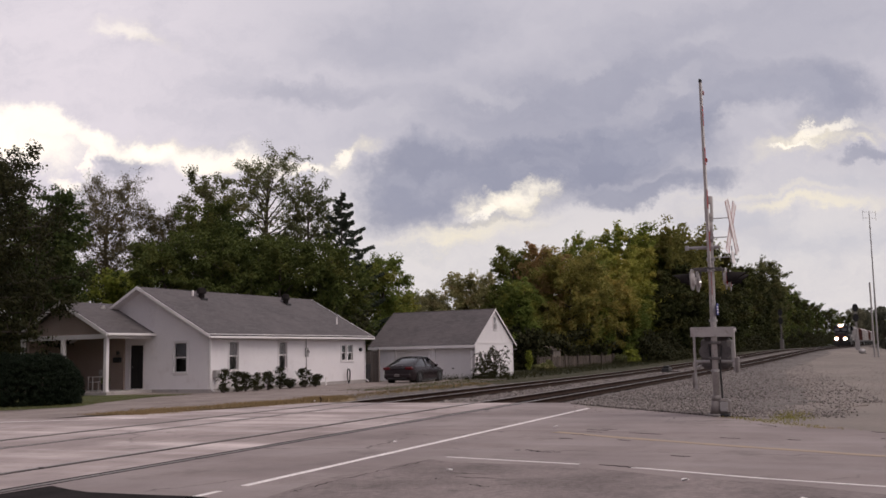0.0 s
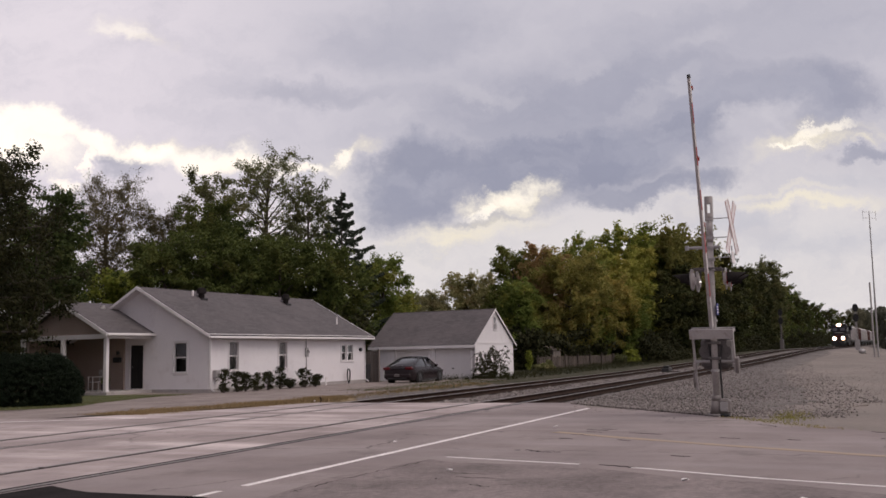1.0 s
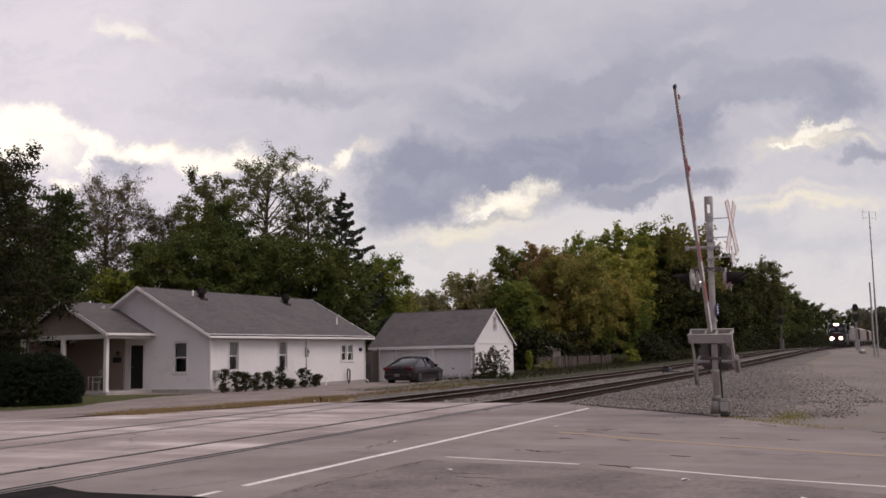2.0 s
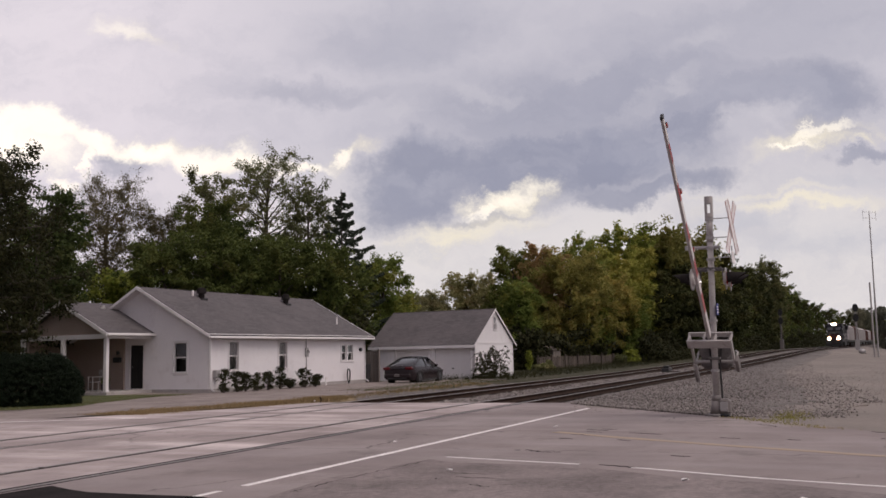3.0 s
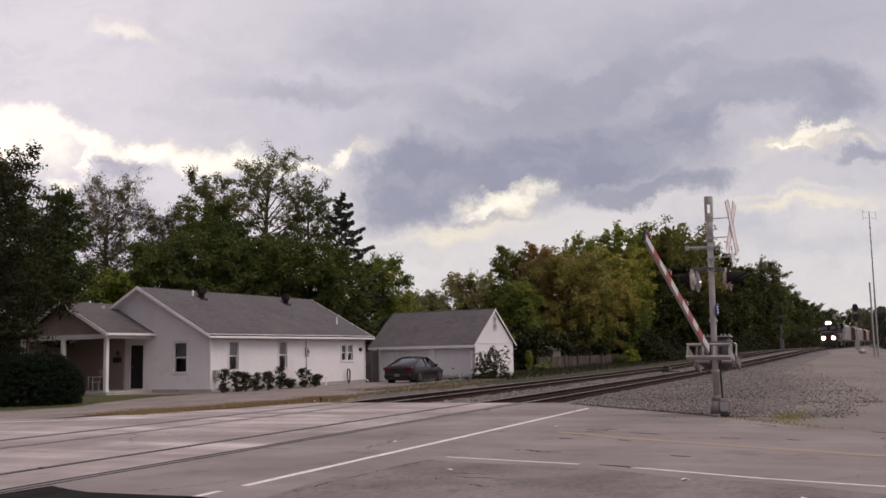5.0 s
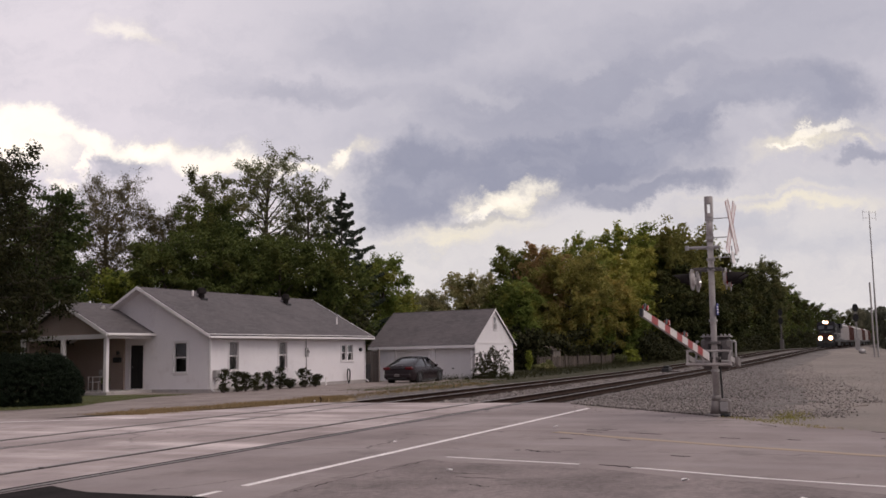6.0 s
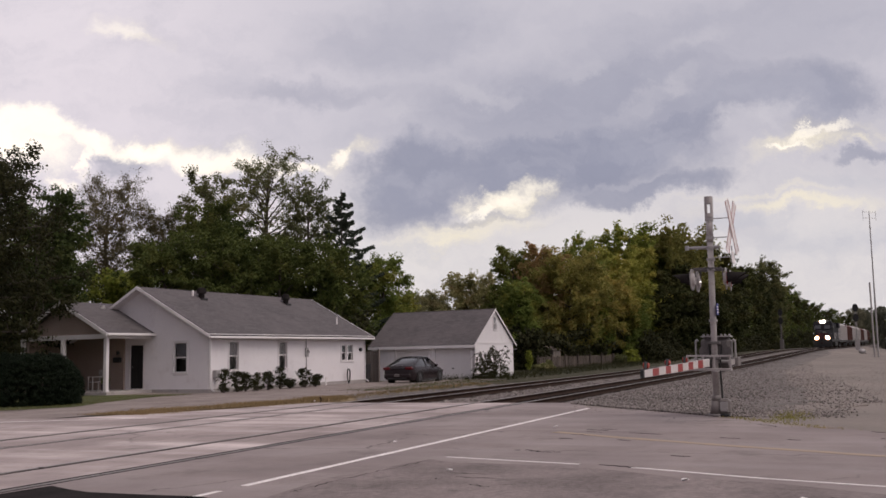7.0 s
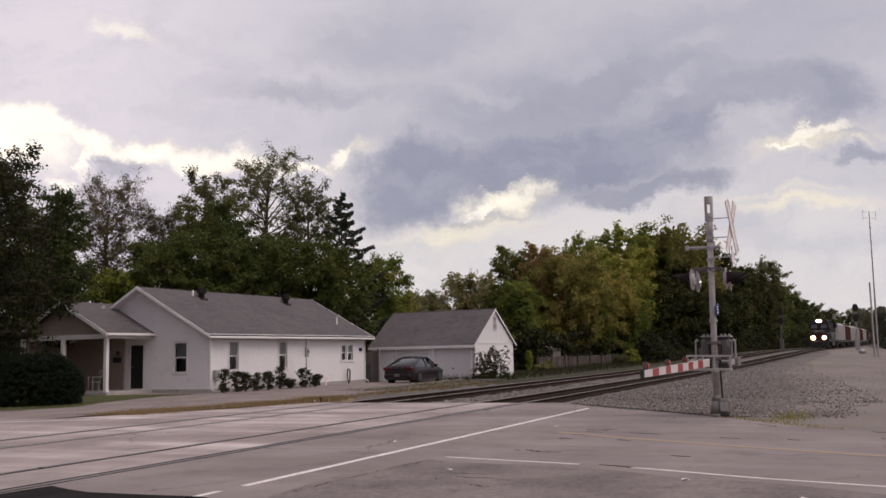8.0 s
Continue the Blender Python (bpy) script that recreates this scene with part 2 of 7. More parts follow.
M_RIM = surface("alloy_rim", (0.10, 0.10, 0.105), (0.16, 0.16, 0.165), 3, 30, 0.3, 0.0, metal=0.8)
M_CARGLASS = surface("tinted_car_glass", (0.010, 0.011, 0.013), (0.014, 0.015, 0.018), 1, 10, 0.04, 0.0, spec=1.0)
M_TAIL = surface("red_tail_lamp", (0.06, 0.004, 0.006), (0.10, 0.007, 0.010), 4, 20, 0.12, 0.0)
M_LOCO = surface("dark_blue_loco_paint", (0.005, 0.005, 0.008), (0.011, 0.010, 0.013), 0.8, 12, 0.6, 0.05, 0.004, dirt=(0.018, 0.014, 0.012), spec=0.15)
M_LOCO_RED = surface("red_loco_nose", (0.035, 0.008, 0.009), (0.055, 0.012, 0.013), 0.8, 12, 0.45, 0.05, 0.004)
M_WAGON = surface("pale_grey_wagon_paint", (0.40, 0.38, 0.375), (0.52, 0.495, 0.49), 0.6, 8, 0.7, 0.1, 0.01, dirt=(0.38, 0.33, 0.31))
M_WAGON_BROWN = surface("oxide_red_wagon_paint", (0.085, 0.035, 0.03), (0.14, 0.06, 0.05), 0.6, 8, 0.75, 0.1, 0.01, dirt=(0.07, 0.05, 0.045))
M_HEADLAMP = glow("headlamp_glow", (1.0, 0.90, 0.76), 60.0)
M_PEEP = glow("peep_lamp_glow", (1.0, 0.88, 0.84), 5.0)
# orange glow of rings added around the lamps to stand for their glare
M_GLARE = glow("headlamp_glare", (1.0, 0.36, 0.12), 1.6)
M_GRASS_DRY = foliage("dry_grass_blades", (0.34, 0.235, 0.125), (0.21, 0.155, 0.078), 0.25)
M_GRASS = foliage("green_grass_blades", (0.055, 0.068, 0.018), (0.12, 0.11, 0.04), 0.25)
L_DARK = foliage("dark_green_leaves", (0.062, 0.086, 0.025), (0.127, 0.151, 0.043), 0.42, (0.127, 0.127, 0.034))
L_GREEN = foliage("green_leaves", (0.120, 0.164, 0.037), (0.234, 0.272, 0.069), 0.5, (0.297, 0.278, 0.061))
L_OLIVE = foliage("olive_autumn_leaves", (0.202, 0.208, 0.059), (0.343, 0.298, 0.094), 0.5, (0.363, 0.282, 0.086))
L_RUST = foliage("rusty_autumn_leaves", (0.287, 0.190, 0.098), (0.224, 0.201, 0.071), 0.5, (0.333, 0.207, 0.109))
L_DULL = foliage("dull_grey_green_leaves", (0.098, 0.111, 0.049), (0.176, 0.182, 0.086), 0.45, (0.169, 0.156, 0.072))
L_LIME = foliage("lime_green_leaves", (0.196, 0.218, 0.046), (0.310, 0.316, 0.086), 0.5, (0.287, 0.265, 0.069))
# L_MIST and L_HAZE have the haze of distance mixed into their leaf colours
L_MIST = foliage("haze_tinted_far_leaves", (0.13, 0.135, 0.10), (0.20, 0.195, 0.145), 0.45)
L_HAZE = foliage("haze_tinted_olive_leaves", (0.21, 0.22, 0.105), (0.31, 0.29, 0.15), 0.55, (0.30, 0.25, 0.14))
L_DEEP = foliage("deep_green_leaves", (0.042, 0.062, 0.019), (0.091, 0.112, 0.034), 0.35, (0.083, 0.091, 0.027))
# darker leaf greens: the shade inside the trackside wood is put into them
L_SHADE = foliage("shade_coloured_wood_leaves", (0.026, 0.033, 0.012), (0.056, 0.063, 0.021), 0.28, (0.058, 0.055, 0.018))
# near-black because the overhanging trees' shade is put into the leaf colour
L_BRUSH = foliage("shade_coloured_brush_leaves", (0.016, 0.020, 0.009), (0.038, 0.038, 0.016), 0.2)
L_YELLOW = foliage("yellow_green_leaves", (0.182, 0.221, 0.034), (0.312, 0.325, 0.065), 0.4)
L_SPARSE = foliage("thin_dry_leaves", (0.077, 0.077, 0.036), (0.154, 0.123, 0.063), 0.45, (0.119, 0.091, 0.049))
L_HEDGE = foliage("clipped_hedge_leaves", (0.008, 0.015, 0.008), (0.018, 0.026, 0.012), 0.2)
L_SHRUB = foliage("dull_shrub_leaves", (0.019, 0.023, 0.010), (0.040, 0.040, 0.017), 0.25)
L_NEEDLE = foliage("spruce_needles", (0.030, 0.042, 0.032), (0.058, 0.070, 0.052), 0.15)


# ---- mesh helpers ----
def part(name, bm, material, parent=None, label="", smooth=False):
    me = bpy.data.meshes.new(name)
    if smooth:
        for fc in bm.faces:
            fc.smooth = True
    bmesh.ops.recalc_face_normals(bm, faces=bm.faces)
    bm.to_mesh(me)
    bm.free()
    me.materials.append(material)
    ob = new(name, me)
    if parent:
        ob.parent = parent
    if label:
        ob["label"] = label
    return ob


def thing(name, m, label, category, group="", kind=""):
    ob = new(name)
    ob.matrix_basis = m
    ob.empty_display_size = 0.2
    return tagged(ob, label, category, group, kind)


def box(bm, x0, x1, y0, y1, z0, z1, m=None):
    vs = [bm.verts.new(Vector((x, y, z)) if m is None else m @ Vector((x, y, z))) for x in (x0, x1) for y in (y0, y1) for z in (z0, z1)]
    for f in ((0, 1, 3, 2), (4, 6, 7, 5), (0, 4, 5, 1), (2, 3, 7, 6), (0, 2, 6, 4), (1, 5, 7, 3)):
        bm.faces.new([vs[i] for i in f])
    return vs


def tube(bm, p0, p1, r0, r1=None, n=10, caps=True):
    r1 = r0 if r1 is None else r1
    p0, p1 = Vector(p0), Vector(p1)
    q = (p1 - p0).to_track_quat("Z", "Y").to_matrix()
    rings = []
    for p, r in ((p0, r0), (p1, r1)):
        rings.append([bm.verts.new(p + q @ Vector((r * math.cos(a), r * math.sin(a), 0))) for a in (2 * math.pi * i / n for i in range(n))])
    for i in range(n):
        bm.faces.new((rings[0][i], rings[0][(i + 1) % n], rings[1][(i + 1) % n], rings[1][i]))
    if caps:
        bm.faces.new(rings[0][::-1])
        bm.faces.new(rings[1])


def prism(bm, pts, z0, z1):
    lo = [bm.verts.new((x, y, z0)) for x, y in pts]
    hi = [bm.verts.new((x, y, z1)) for x, y in pts]
    k = len(pts)
    bm.faces.new(hi)
    bm.faces.new(lo[::-1])
    for i in range(k):
        bm.faces.new((lo[i], lo[(i + 1) % k], hi[(i + 1) % k], hi[i]))


def made(fn, *a, bevel=0.0, segments=1):
    bm = bmesh.new()
    fn(bm, *a)
    if bevel:
        bmesh.ops.bevel(bm, geom=bm.edges[:], offset=bevel, segments=segments, affect="EDGES", profile=0.6)
    bmesh.ops.recalc_face_normals(bm, faces=bm.faces)
    return bm


def boxes(rows, bevel=0.0):
    bm = bmesh.new()
    for r in rows:
        box(bm, *r)
    if bevel:
        bmesh.ops.bevel(bm, geom=bm.edges[:], offset=bevel, segments=1, affect="EDGES")
    bmesh.ops.recalc_face_normals(bm, faces=bm.faces)
    return bm


def tubes(rows):
    bm = bmesh.new()
    for r in rows:
        tube(bm, *r)
    return bm


def raw(name, verts, faces, material, parent=None, label="", smooth=False):
    """A mesh from numpy arrays: verts (n, 3), faces (m, 3 or 4)."""
    me = bpy.data.meshes.new(name)
    verts, faces = np.asarray(verts, np.float32), np.asarray(faces, np.int32)
    k = faces.shape[1]
    me.vertices.add(len(verts))
    me.vertices.foreach_set("co", verts.ravel())
    me.loops.add(faces.size)
    me.loops.foreach_set("vertex_index", faces.ravel())
    me.polygons.add(len(faces))
    me.polygons.foreach_set("loop_start", np.arange(0, faces.size, k, dtype=np.int32))
    me.polygons.foreach_set("loop_total", np.full(len(faces), k, np.int32))
    if smooth:
        me.polygons.foreach_set("use_smooth", np.ones(len(faces), bool))
    me.update(calc_edges=True)
    me.materials.append(material)
    ob = new(name, me)
    if parent:
        ob.parent = parent
    if label:
        ob["label"] = label
    return ob


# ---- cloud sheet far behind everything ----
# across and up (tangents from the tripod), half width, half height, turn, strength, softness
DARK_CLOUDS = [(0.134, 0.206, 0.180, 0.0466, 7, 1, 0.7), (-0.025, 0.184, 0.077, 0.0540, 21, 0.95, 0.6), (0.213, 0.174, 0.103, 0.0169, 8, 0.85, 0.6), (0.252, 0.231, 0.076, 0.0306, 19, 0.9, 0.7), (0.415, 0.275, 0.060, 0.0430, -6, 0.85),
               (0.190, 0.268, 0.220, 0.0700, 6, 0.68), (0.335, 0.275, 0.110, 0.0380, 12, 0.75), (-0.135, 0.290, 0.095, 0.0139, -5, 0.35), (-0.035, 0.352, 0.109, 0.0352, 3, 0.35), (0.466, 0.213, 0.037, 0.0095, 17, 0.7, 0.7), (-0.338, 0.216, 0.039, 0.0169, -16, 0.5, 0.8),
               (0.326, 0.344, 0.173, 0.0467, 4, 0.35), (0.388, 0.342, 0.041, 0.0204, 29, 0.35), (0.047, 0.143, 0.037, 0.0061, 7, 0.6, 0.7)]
PALE_PUFFS = [(0.239, 0.279, 0.048, 0.0128, 27, 0.55), (0.042, 0.286, 0.038, 0.0113, -16, 0.4), (0.345, 0.240, 0.052, 0.0170, 11, 0.75, 0.9), (0.207, 0.182, 0.056, 0.0044, 5, 0.35), (0.469, 0.258, 0.034, 0.0150, 19, 0.6), (-0.046, 0.257, 0.025, 0.0075, 9, 0.4),
              (0.283, 0.345, 0.040, 0.0106, 19, 0.35), (0.169, 0.315, 0.032, 0.0102, 9, 0.3)]
FAINT_BANDS = [(0.420, 0.108, 0.095, 0.020, 3, 0.6, 1.3), (0.330, 0.128, 0.075, 0.009, 3, 0.5, 1.3), (0.450, 0.180, 0.070, 0.010, 4, 0.4, 1.3), (-0.04, 0.105, 0.05, 0.006, 3, 0.4, 1.3)]
BRIGHT_GAPS = [(-0.480, 0.251, 0.082, 0.0329, -13, 1, 0.8), (-0.434, 0.262, 0.047, 0.0176, -15, 1, 0.8), (-0.381, 0.245, 0.040, 0.0132, -19, 0.95, 0.8), (-0.386, 0.225, 0.009, 0.0224, -16, 0.85), (-0.316, 0.230, 0.049, 0.0129, -9, 0.95, 0.9),
               (-0.243, 0.216, 0.067, 0.0152, -9, 0.9), (-0.151, 0.202, 0.025, 0.0075, -1, 0.8), (-0.107, 0.217, 0.015, 0.0062, 34, 0.75), (0.072, 0.170, 0.030, 0.0120, 13, 0.75, 1.35), (0.048, 0.154, 0.015, 0.0073, 24, 0.7),
               (0.385, 0.214, 0.026, 0.0033, 13, 0.7), (0.415, 0.233, 0.037, 0.0053, 27, 0.6), (-0.420, 0.196, 0.020, 0.0093, -21, 0.8), (-0.477, 0.362, 0.015, 0.0070, -1, 0.5), (-0.343, 0.354, 0.030, 0.0094, -11, 0.35)]
WARM_STREAKS = [(0.019, 0.125, 0.064, 0.0150, 11, 0.85, 1.35), (0.072, 0.166, 0.037, 0.0159, 13, 0.75), (0.370, 0.149, 0.090, 0.0070, 2, 0.7, 1.35), (0.405, 0.225, 0.060, 0.0120, 17, 0.75, 1.35), (-0.264, 0.223, 0.115, 0.0153, -9, 0.6), (-0.009, 0.110, 0.055, 0.0073, 3, 0.5),
                (-0.105, 0.215, 0.025, 0.0099, 29, 0.5), (0.471, 0.236, 0.027, 0.0068, 24, 0.6), (0.353, 0.164, 0.078, 0.0045, 3, 0.3), (-0.340, 0.356, 0.040, 0.0134, -11, 0.35)]


def cloud_material():
    m, t, p = nodes_of("evening_clouds")
    t.nodes.remove(p)
    sep = t.nodes.new("ShaderNodeSeparateXYZ")
    pos = coords(t)
    link(t, pos, sep.inputs[0])
    h = math_node(t, "DIVIDE", sep.outputs[0], sep.outputs[1])
    v = math_node(t, "DIVIDE", sep.outputs[2], sep.outputs[1])
    flat = t.nodes.new("ShaderNodeCombineXYZ")
    link(t, h, flat.inputs[0])
    link(t, v, flat.inputs[1])
    vec = flat.outputs[0]
    # ragged edges: the plane of the sky is warped by two noises
    nz = t.nodes.new("ShaderNodeTexNoise")
    nz.inputs["Scale"].default_value, nz.inputs["Detail"].default_value, nz.inputs["Roughness"].default_value = 9.0, 12.0, 0.68
    link(t, vec, nz.inputs["Vector"])
    wv = t.nodes.new("ShaderNodeVectorMath")
    wv.operation = "MULTIPLY_ADD"
    link(t, nz.outputs["Color"], wv.inputs[0])
    wv.inputs[1].default_value = (0.16, 0.105, 0)
    link(t, vec, wv.inputs[2])
    off = t.nodes.new("ShaderNodeVectorMath")
    off.operation = "SUBTRACT"
    link(t, wv.outputs[0], off.inputs[0])
    off.inputs[1].default_value = (0.08, 0.0525, 0)
    ws = t.nodes.new("ShaderNodeSeparateXYZ")
    link(t, off.outputs[0], ws.inputs[0])
    wh, wv2 = ws.outputs[0], ws.outputs[1]
    puffs = noise_node(t, off.outputs[0], 9.0, 12, 0.66, (0.75, 1.3, 1))
    streaks = noise_node(t, off.outputs[0], 6.0, 8, 0.6, (0.5, 3.4, 1))

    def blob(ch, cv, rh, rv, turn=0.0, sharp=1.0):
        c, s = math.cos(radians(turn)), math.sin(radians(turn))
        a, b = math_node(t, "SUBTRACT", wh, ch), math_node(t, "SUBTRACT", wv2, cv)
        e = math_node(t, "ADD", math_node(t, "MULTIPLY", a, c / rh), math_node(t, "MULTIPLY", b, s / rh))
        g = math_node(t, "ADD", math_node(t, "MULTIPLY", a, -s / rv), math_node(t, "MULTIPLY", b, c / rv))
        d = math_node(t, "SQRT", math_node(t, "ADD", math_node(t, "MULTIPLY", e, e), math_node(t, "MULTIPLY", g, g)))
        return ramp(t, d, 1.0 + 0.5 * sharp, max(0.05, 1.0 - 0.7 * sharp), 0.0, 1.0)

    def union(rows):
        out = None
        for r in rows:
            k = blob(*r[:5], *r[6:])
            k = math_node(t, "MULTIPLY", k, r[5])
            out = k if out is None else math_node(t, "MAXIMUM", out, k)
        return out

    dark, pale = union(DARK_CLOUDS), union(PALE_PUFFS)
    bright, warm = union(BRIGHT_GAPS), union(WARM_STREAKS)
    mottle = noise_node(t, off.outputs[0], 17.0, 8, 0.55, (0.8, 1.2, 1))
    col = mix(t, ramp(t, v, 0.10, 0.26), (0.76, 0.715, 0.715), (0.58, 0.555, 0.62))
    col = mix(t, ramp(t, h, 0.0, -0.42, 0.0, 0.85), col, (0.82, 0.745, 0.80))
    col = mix(t, ramp(t, puffs, 0.40, 0.70, 0.0, 0.40), col, (0.46, 0.45, 0.53))
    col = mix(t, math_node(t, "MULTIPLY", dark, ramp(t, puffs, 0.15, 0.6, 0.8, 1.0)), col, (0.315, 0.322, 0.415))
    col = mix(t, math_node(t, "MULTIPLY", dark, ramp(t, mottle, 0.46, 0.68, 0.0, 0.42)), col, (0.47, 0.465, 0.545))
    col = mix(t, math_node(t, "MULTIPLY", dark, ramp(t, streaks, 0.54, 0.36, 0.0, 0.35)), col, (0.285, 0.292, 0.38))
    col = mix(t, math_node(t, "MULTIPLY", pale, ramp(t, mottle, 0.30, 0.62, 0.4, 1.0)), col, (0.64, 0.61, 0.66))
    col = mix(t, math_node(t, "MULTIPLY", union(FAINT_BANDS), ramp(t, puffs, 0.3, 0.6, 0.5, 1.0)), col, (0.53, 0.53, 0.60))
    col = mix(t, math_node(t, "MULTIPLY", warm, ramp(t, streaks, 0.34, 0.60)), col, (0.96, 0.86, 0.66))
    col = mix(t, math_node(t, "MULTIPLY", bright, ramp(t, puffs, 0.25, 0.60, 1.0, 0.75)), col, (1.32, 1.20, 1.03))
    em = t.nodes.new("ShaderNodeEmission")
    link(t, col, em.inputs[0])
    link(t, em.outputs[0], t.nodes["Material Output"].inputs[0])
    return m


def cloud_sheet():
    bm = bmesh.new()
    rows = []
    for j in range(13):
        el = radians(-3 + j * 4.5)
        rows.append([bm.verts.new((3000 * math.cos(el) * math.sin(radians(a)), 3000 * math.cos(el) * math.cos(radians(a)), 3000 * math.sin(el))) for a in range(-60, 61, 4)])
    for r0, r1 in zip(rows, rows[1:]):
        for i in range(len(r0) - 1):
            bm.faces.new((r0[i], r0[i + 1], r1[i + 1], r1[i]))
    ob = part("cloud_backdrop", bm, cloud_material(), smooth=True)
    return tagged(ob, "broken grey evening clouds with bright warm gaps", "sky", kind="structure")


clouds = cloud_sheet()


# ---- ground ----
def ground_height(s, u):
    """Level at the crossing, rising along the tracks, sunk under the road and the ballast."""
    near = -0.04 if u > 17.5 else -0.10
    right = rise(s) * (1.0 if u < 19 else max(0.0, 1 - (u - 19) / 10)) * min(1.0, max(0.0, (u + 1.0) / 8.5))
    z = near + right * 0.96
    if s > 26 and 6.2 < u < 18.2:
        z = rise(s) - 0.55
    if u > 24:
        z += 0.05 * min(1, (u - 24) / 6) - 0.17 * min(1, max(0, (s - 45) / 12))
    if -26 < s < 26.9 and -71 < u < 60:
        z = min(z, -0.30) if (u < 17.5 or s < 17.5) else z
    return z


def ground():
    def steps(*stops):
        out = []
        for a, b, n in stops:
            out += list(np.linspace(a, b, n, endpoint=False))
        return out
    S = steps((-2600, -200, 10), (-200, -26.2, 12), (-26.2, 30, 57), (30, 120, 60), (120, 320, 40), (320, 2900, 16)) + [2900]
    U = steps((-2500, -200, 10), (-200, -72, 8), (-72, -12, 16), (-12, 40, 68), (40, 120, 24), (120, 2600, 14)) + [2600]
    vs = [(s, u + bend(min(s, 400)), ground_height(s, u)) for s in S for u in U]
    k = len(U)
    fs = [(i * k + j, (i + 1) * k + j, (i + 1) * k + j + 1, i * k + j + 1) for i in range(len(S) - 1) for j in range(k - 1)]
    ob = raw("ground", vs, fs, M_GROUND, smooth=True)
    ob.matrix_basis = TRACKS
    return tagged(ob, "rough grass and bare dirt ground", "ground", kind="structure")


ground()

ROAD_EDGE_R = [(24.7, 6.7), (23.3, 4.6), (21.6, 2.9), (19.95, 1.34), (17.84, -0.31), (15.9, -3.2), (9.0, -16), (-8, -70)]


def clip(pts, lo, hi):
    """A polygon cut to lo <= u <= hi."""
    for keep, lim in ((1, lo), (-1, hi)):
        out = []
        for (a, b) in zip(pts, pts[1:] + pts[:1]):
            ia, ib = keep * (a[1] - lim) >= 0, keep * (b[1] - lim) >= 0
            if ia:
                out.append(a)
            if ia != ib:
                k = (lim - a[1]) / (b[1] - a[1])
                out.append((a[0] + k * (b[0] - a[0]), lim))
        pts = out
    return pts


def road():
    outline = [(ROAD_END, 7.6), (ROAD_END, 16.4), (25.6, 17.0), (23.4, 17.5), (21.1, 18.8), (19.2, 19.8), (18.6, 23.5), (18.2, 59), (-25, 59), (-25, -70)] + ROAD_EDGE_R[::-1] + [(25.9, 7.2)]
    cuts = [-71]
    for i, r in enumerate(RAILS):
        inner = 1 if i % 2 == 0 else -1
        a, b = (r - 0.042, r + 0.115) if inner > 0 else (r - 0.115, r + 0.042)
        cuts += [a, b]
    cuts.append(60)
    road_ob = None
    for i in range(0, len(cuts), 2):
        lo, hi = cuts[i], cuts[i + 1]
        between = hi - lo < 2
        poly = clip(outline, lo, hi)
        bm = bmesh.new()
        prism(bm, poly, -0.24, 0.0)
        bmesh.ops.recalc_face_normals(bm, faces=bm.faces)
        name = "crossing_panel" if between else "road"
        ob = part(name, bm, M_PANEL if i else M_ROAD)
        ob.matrix_basis = TRACKS
        tagged(ob, "smooth grey panel between the crossing rails" if between else "worn grey asphalt road with fine cracks", "road", kind="structure")


road()


def strip(name, pts, width, material, label, z=0.004, gaps=0.0, seed=3):
    """A painted line along pts, with worn edges, as thin plates."""
    rnd = random.Random(seed)
    bm = bmesh.new()
    for (a, b) in zip(pts, pts[1:]):
        a, b = Vector(a), Vector(b)
        n = max(1, int((b - a).length / 0.45))
        w = Vector((-(b - a).y, (b - a).x)).normalized() * width / 2
        jag = [(rnd.uniform(0.8, 1.06), rnd.uniform(0.8, 1.06)) for _ in range(n + 1)]
        for i in range(n):
            if rnd.random() < gaps:
                continue
            p, q = a.lerp(b, i / n), a.lerp(b, (i + 1) / n)
            vs = [bm.verts.new((*c, z)) for c in (p - w * jag[i][0], q - w * jag[i + 1][0], q + w * jag[i + 1][1], p + w * jag[i][1])]
            bm.faces.new(vs)
    bmesh.ops.remove_doubles(bm, verts=bm.verts, dist=0.001)
    ext = bmesh.ops.extrude_face_region(bm, geom=bm.faces[:])
    for vv in ext["geom"]:
        if isinstance(vv, bmesh.types.BMVert):
            vv.co.z -= 0.003
    bmesh.ops.recalc_face_normals(bm, faces=bm.faces)
    ob = part(name, bm, material)
    ob.matrix_basis = TRACKS
    return tagged(ob, label, "road marking", kind="structure")


strip("stop_line", [(9.35, 6.73), (24.25, 6.60)], 0.125, M_LINE, "white painted line beside the tracks, lightly worn", seed=4)
strip("stop_line", [(7.2, 6.76), (8.9, 6.74)], 0.10, M_LINE, "faint worn end of the white line", gaps=0.45, seed=5)
strip("edge_line", [(12.72, 5.6), (12.29, 3.5)], 0.075, M_LINE, "thin white edge line on the road", gaps=0.03)
strip("edge_line", [(12.1, 2.75), (11.42, 1.05), (11.05, -0.3), (9.4, -5.2)], 0.075, M_LINE, "thin white edge line with worn breaks", gaps=0.05, seed=8)
strip("centre_line", [(17.1, 5.3), (16.16, 3.84), (15.07, 1.84), (14.08, -0.22), (11.5, -5.5)], 0.24, M_YELLOW, "faded yellow centre line", gaps=0.02, seed=9)
strip("edge_line", [(17.4, 30), (17.6, 20.6), (19.1, 18.1), (19.6, 17.2)], 0.12, M_LINE, "thin white edge line beyond the tracks", gaps=0.06, seed=6)


def lot_height(s, u):
    return -0.10 + rise(s) * 0.96 * min(1.0, max(0.0, (u + 1.0) / 8.5))


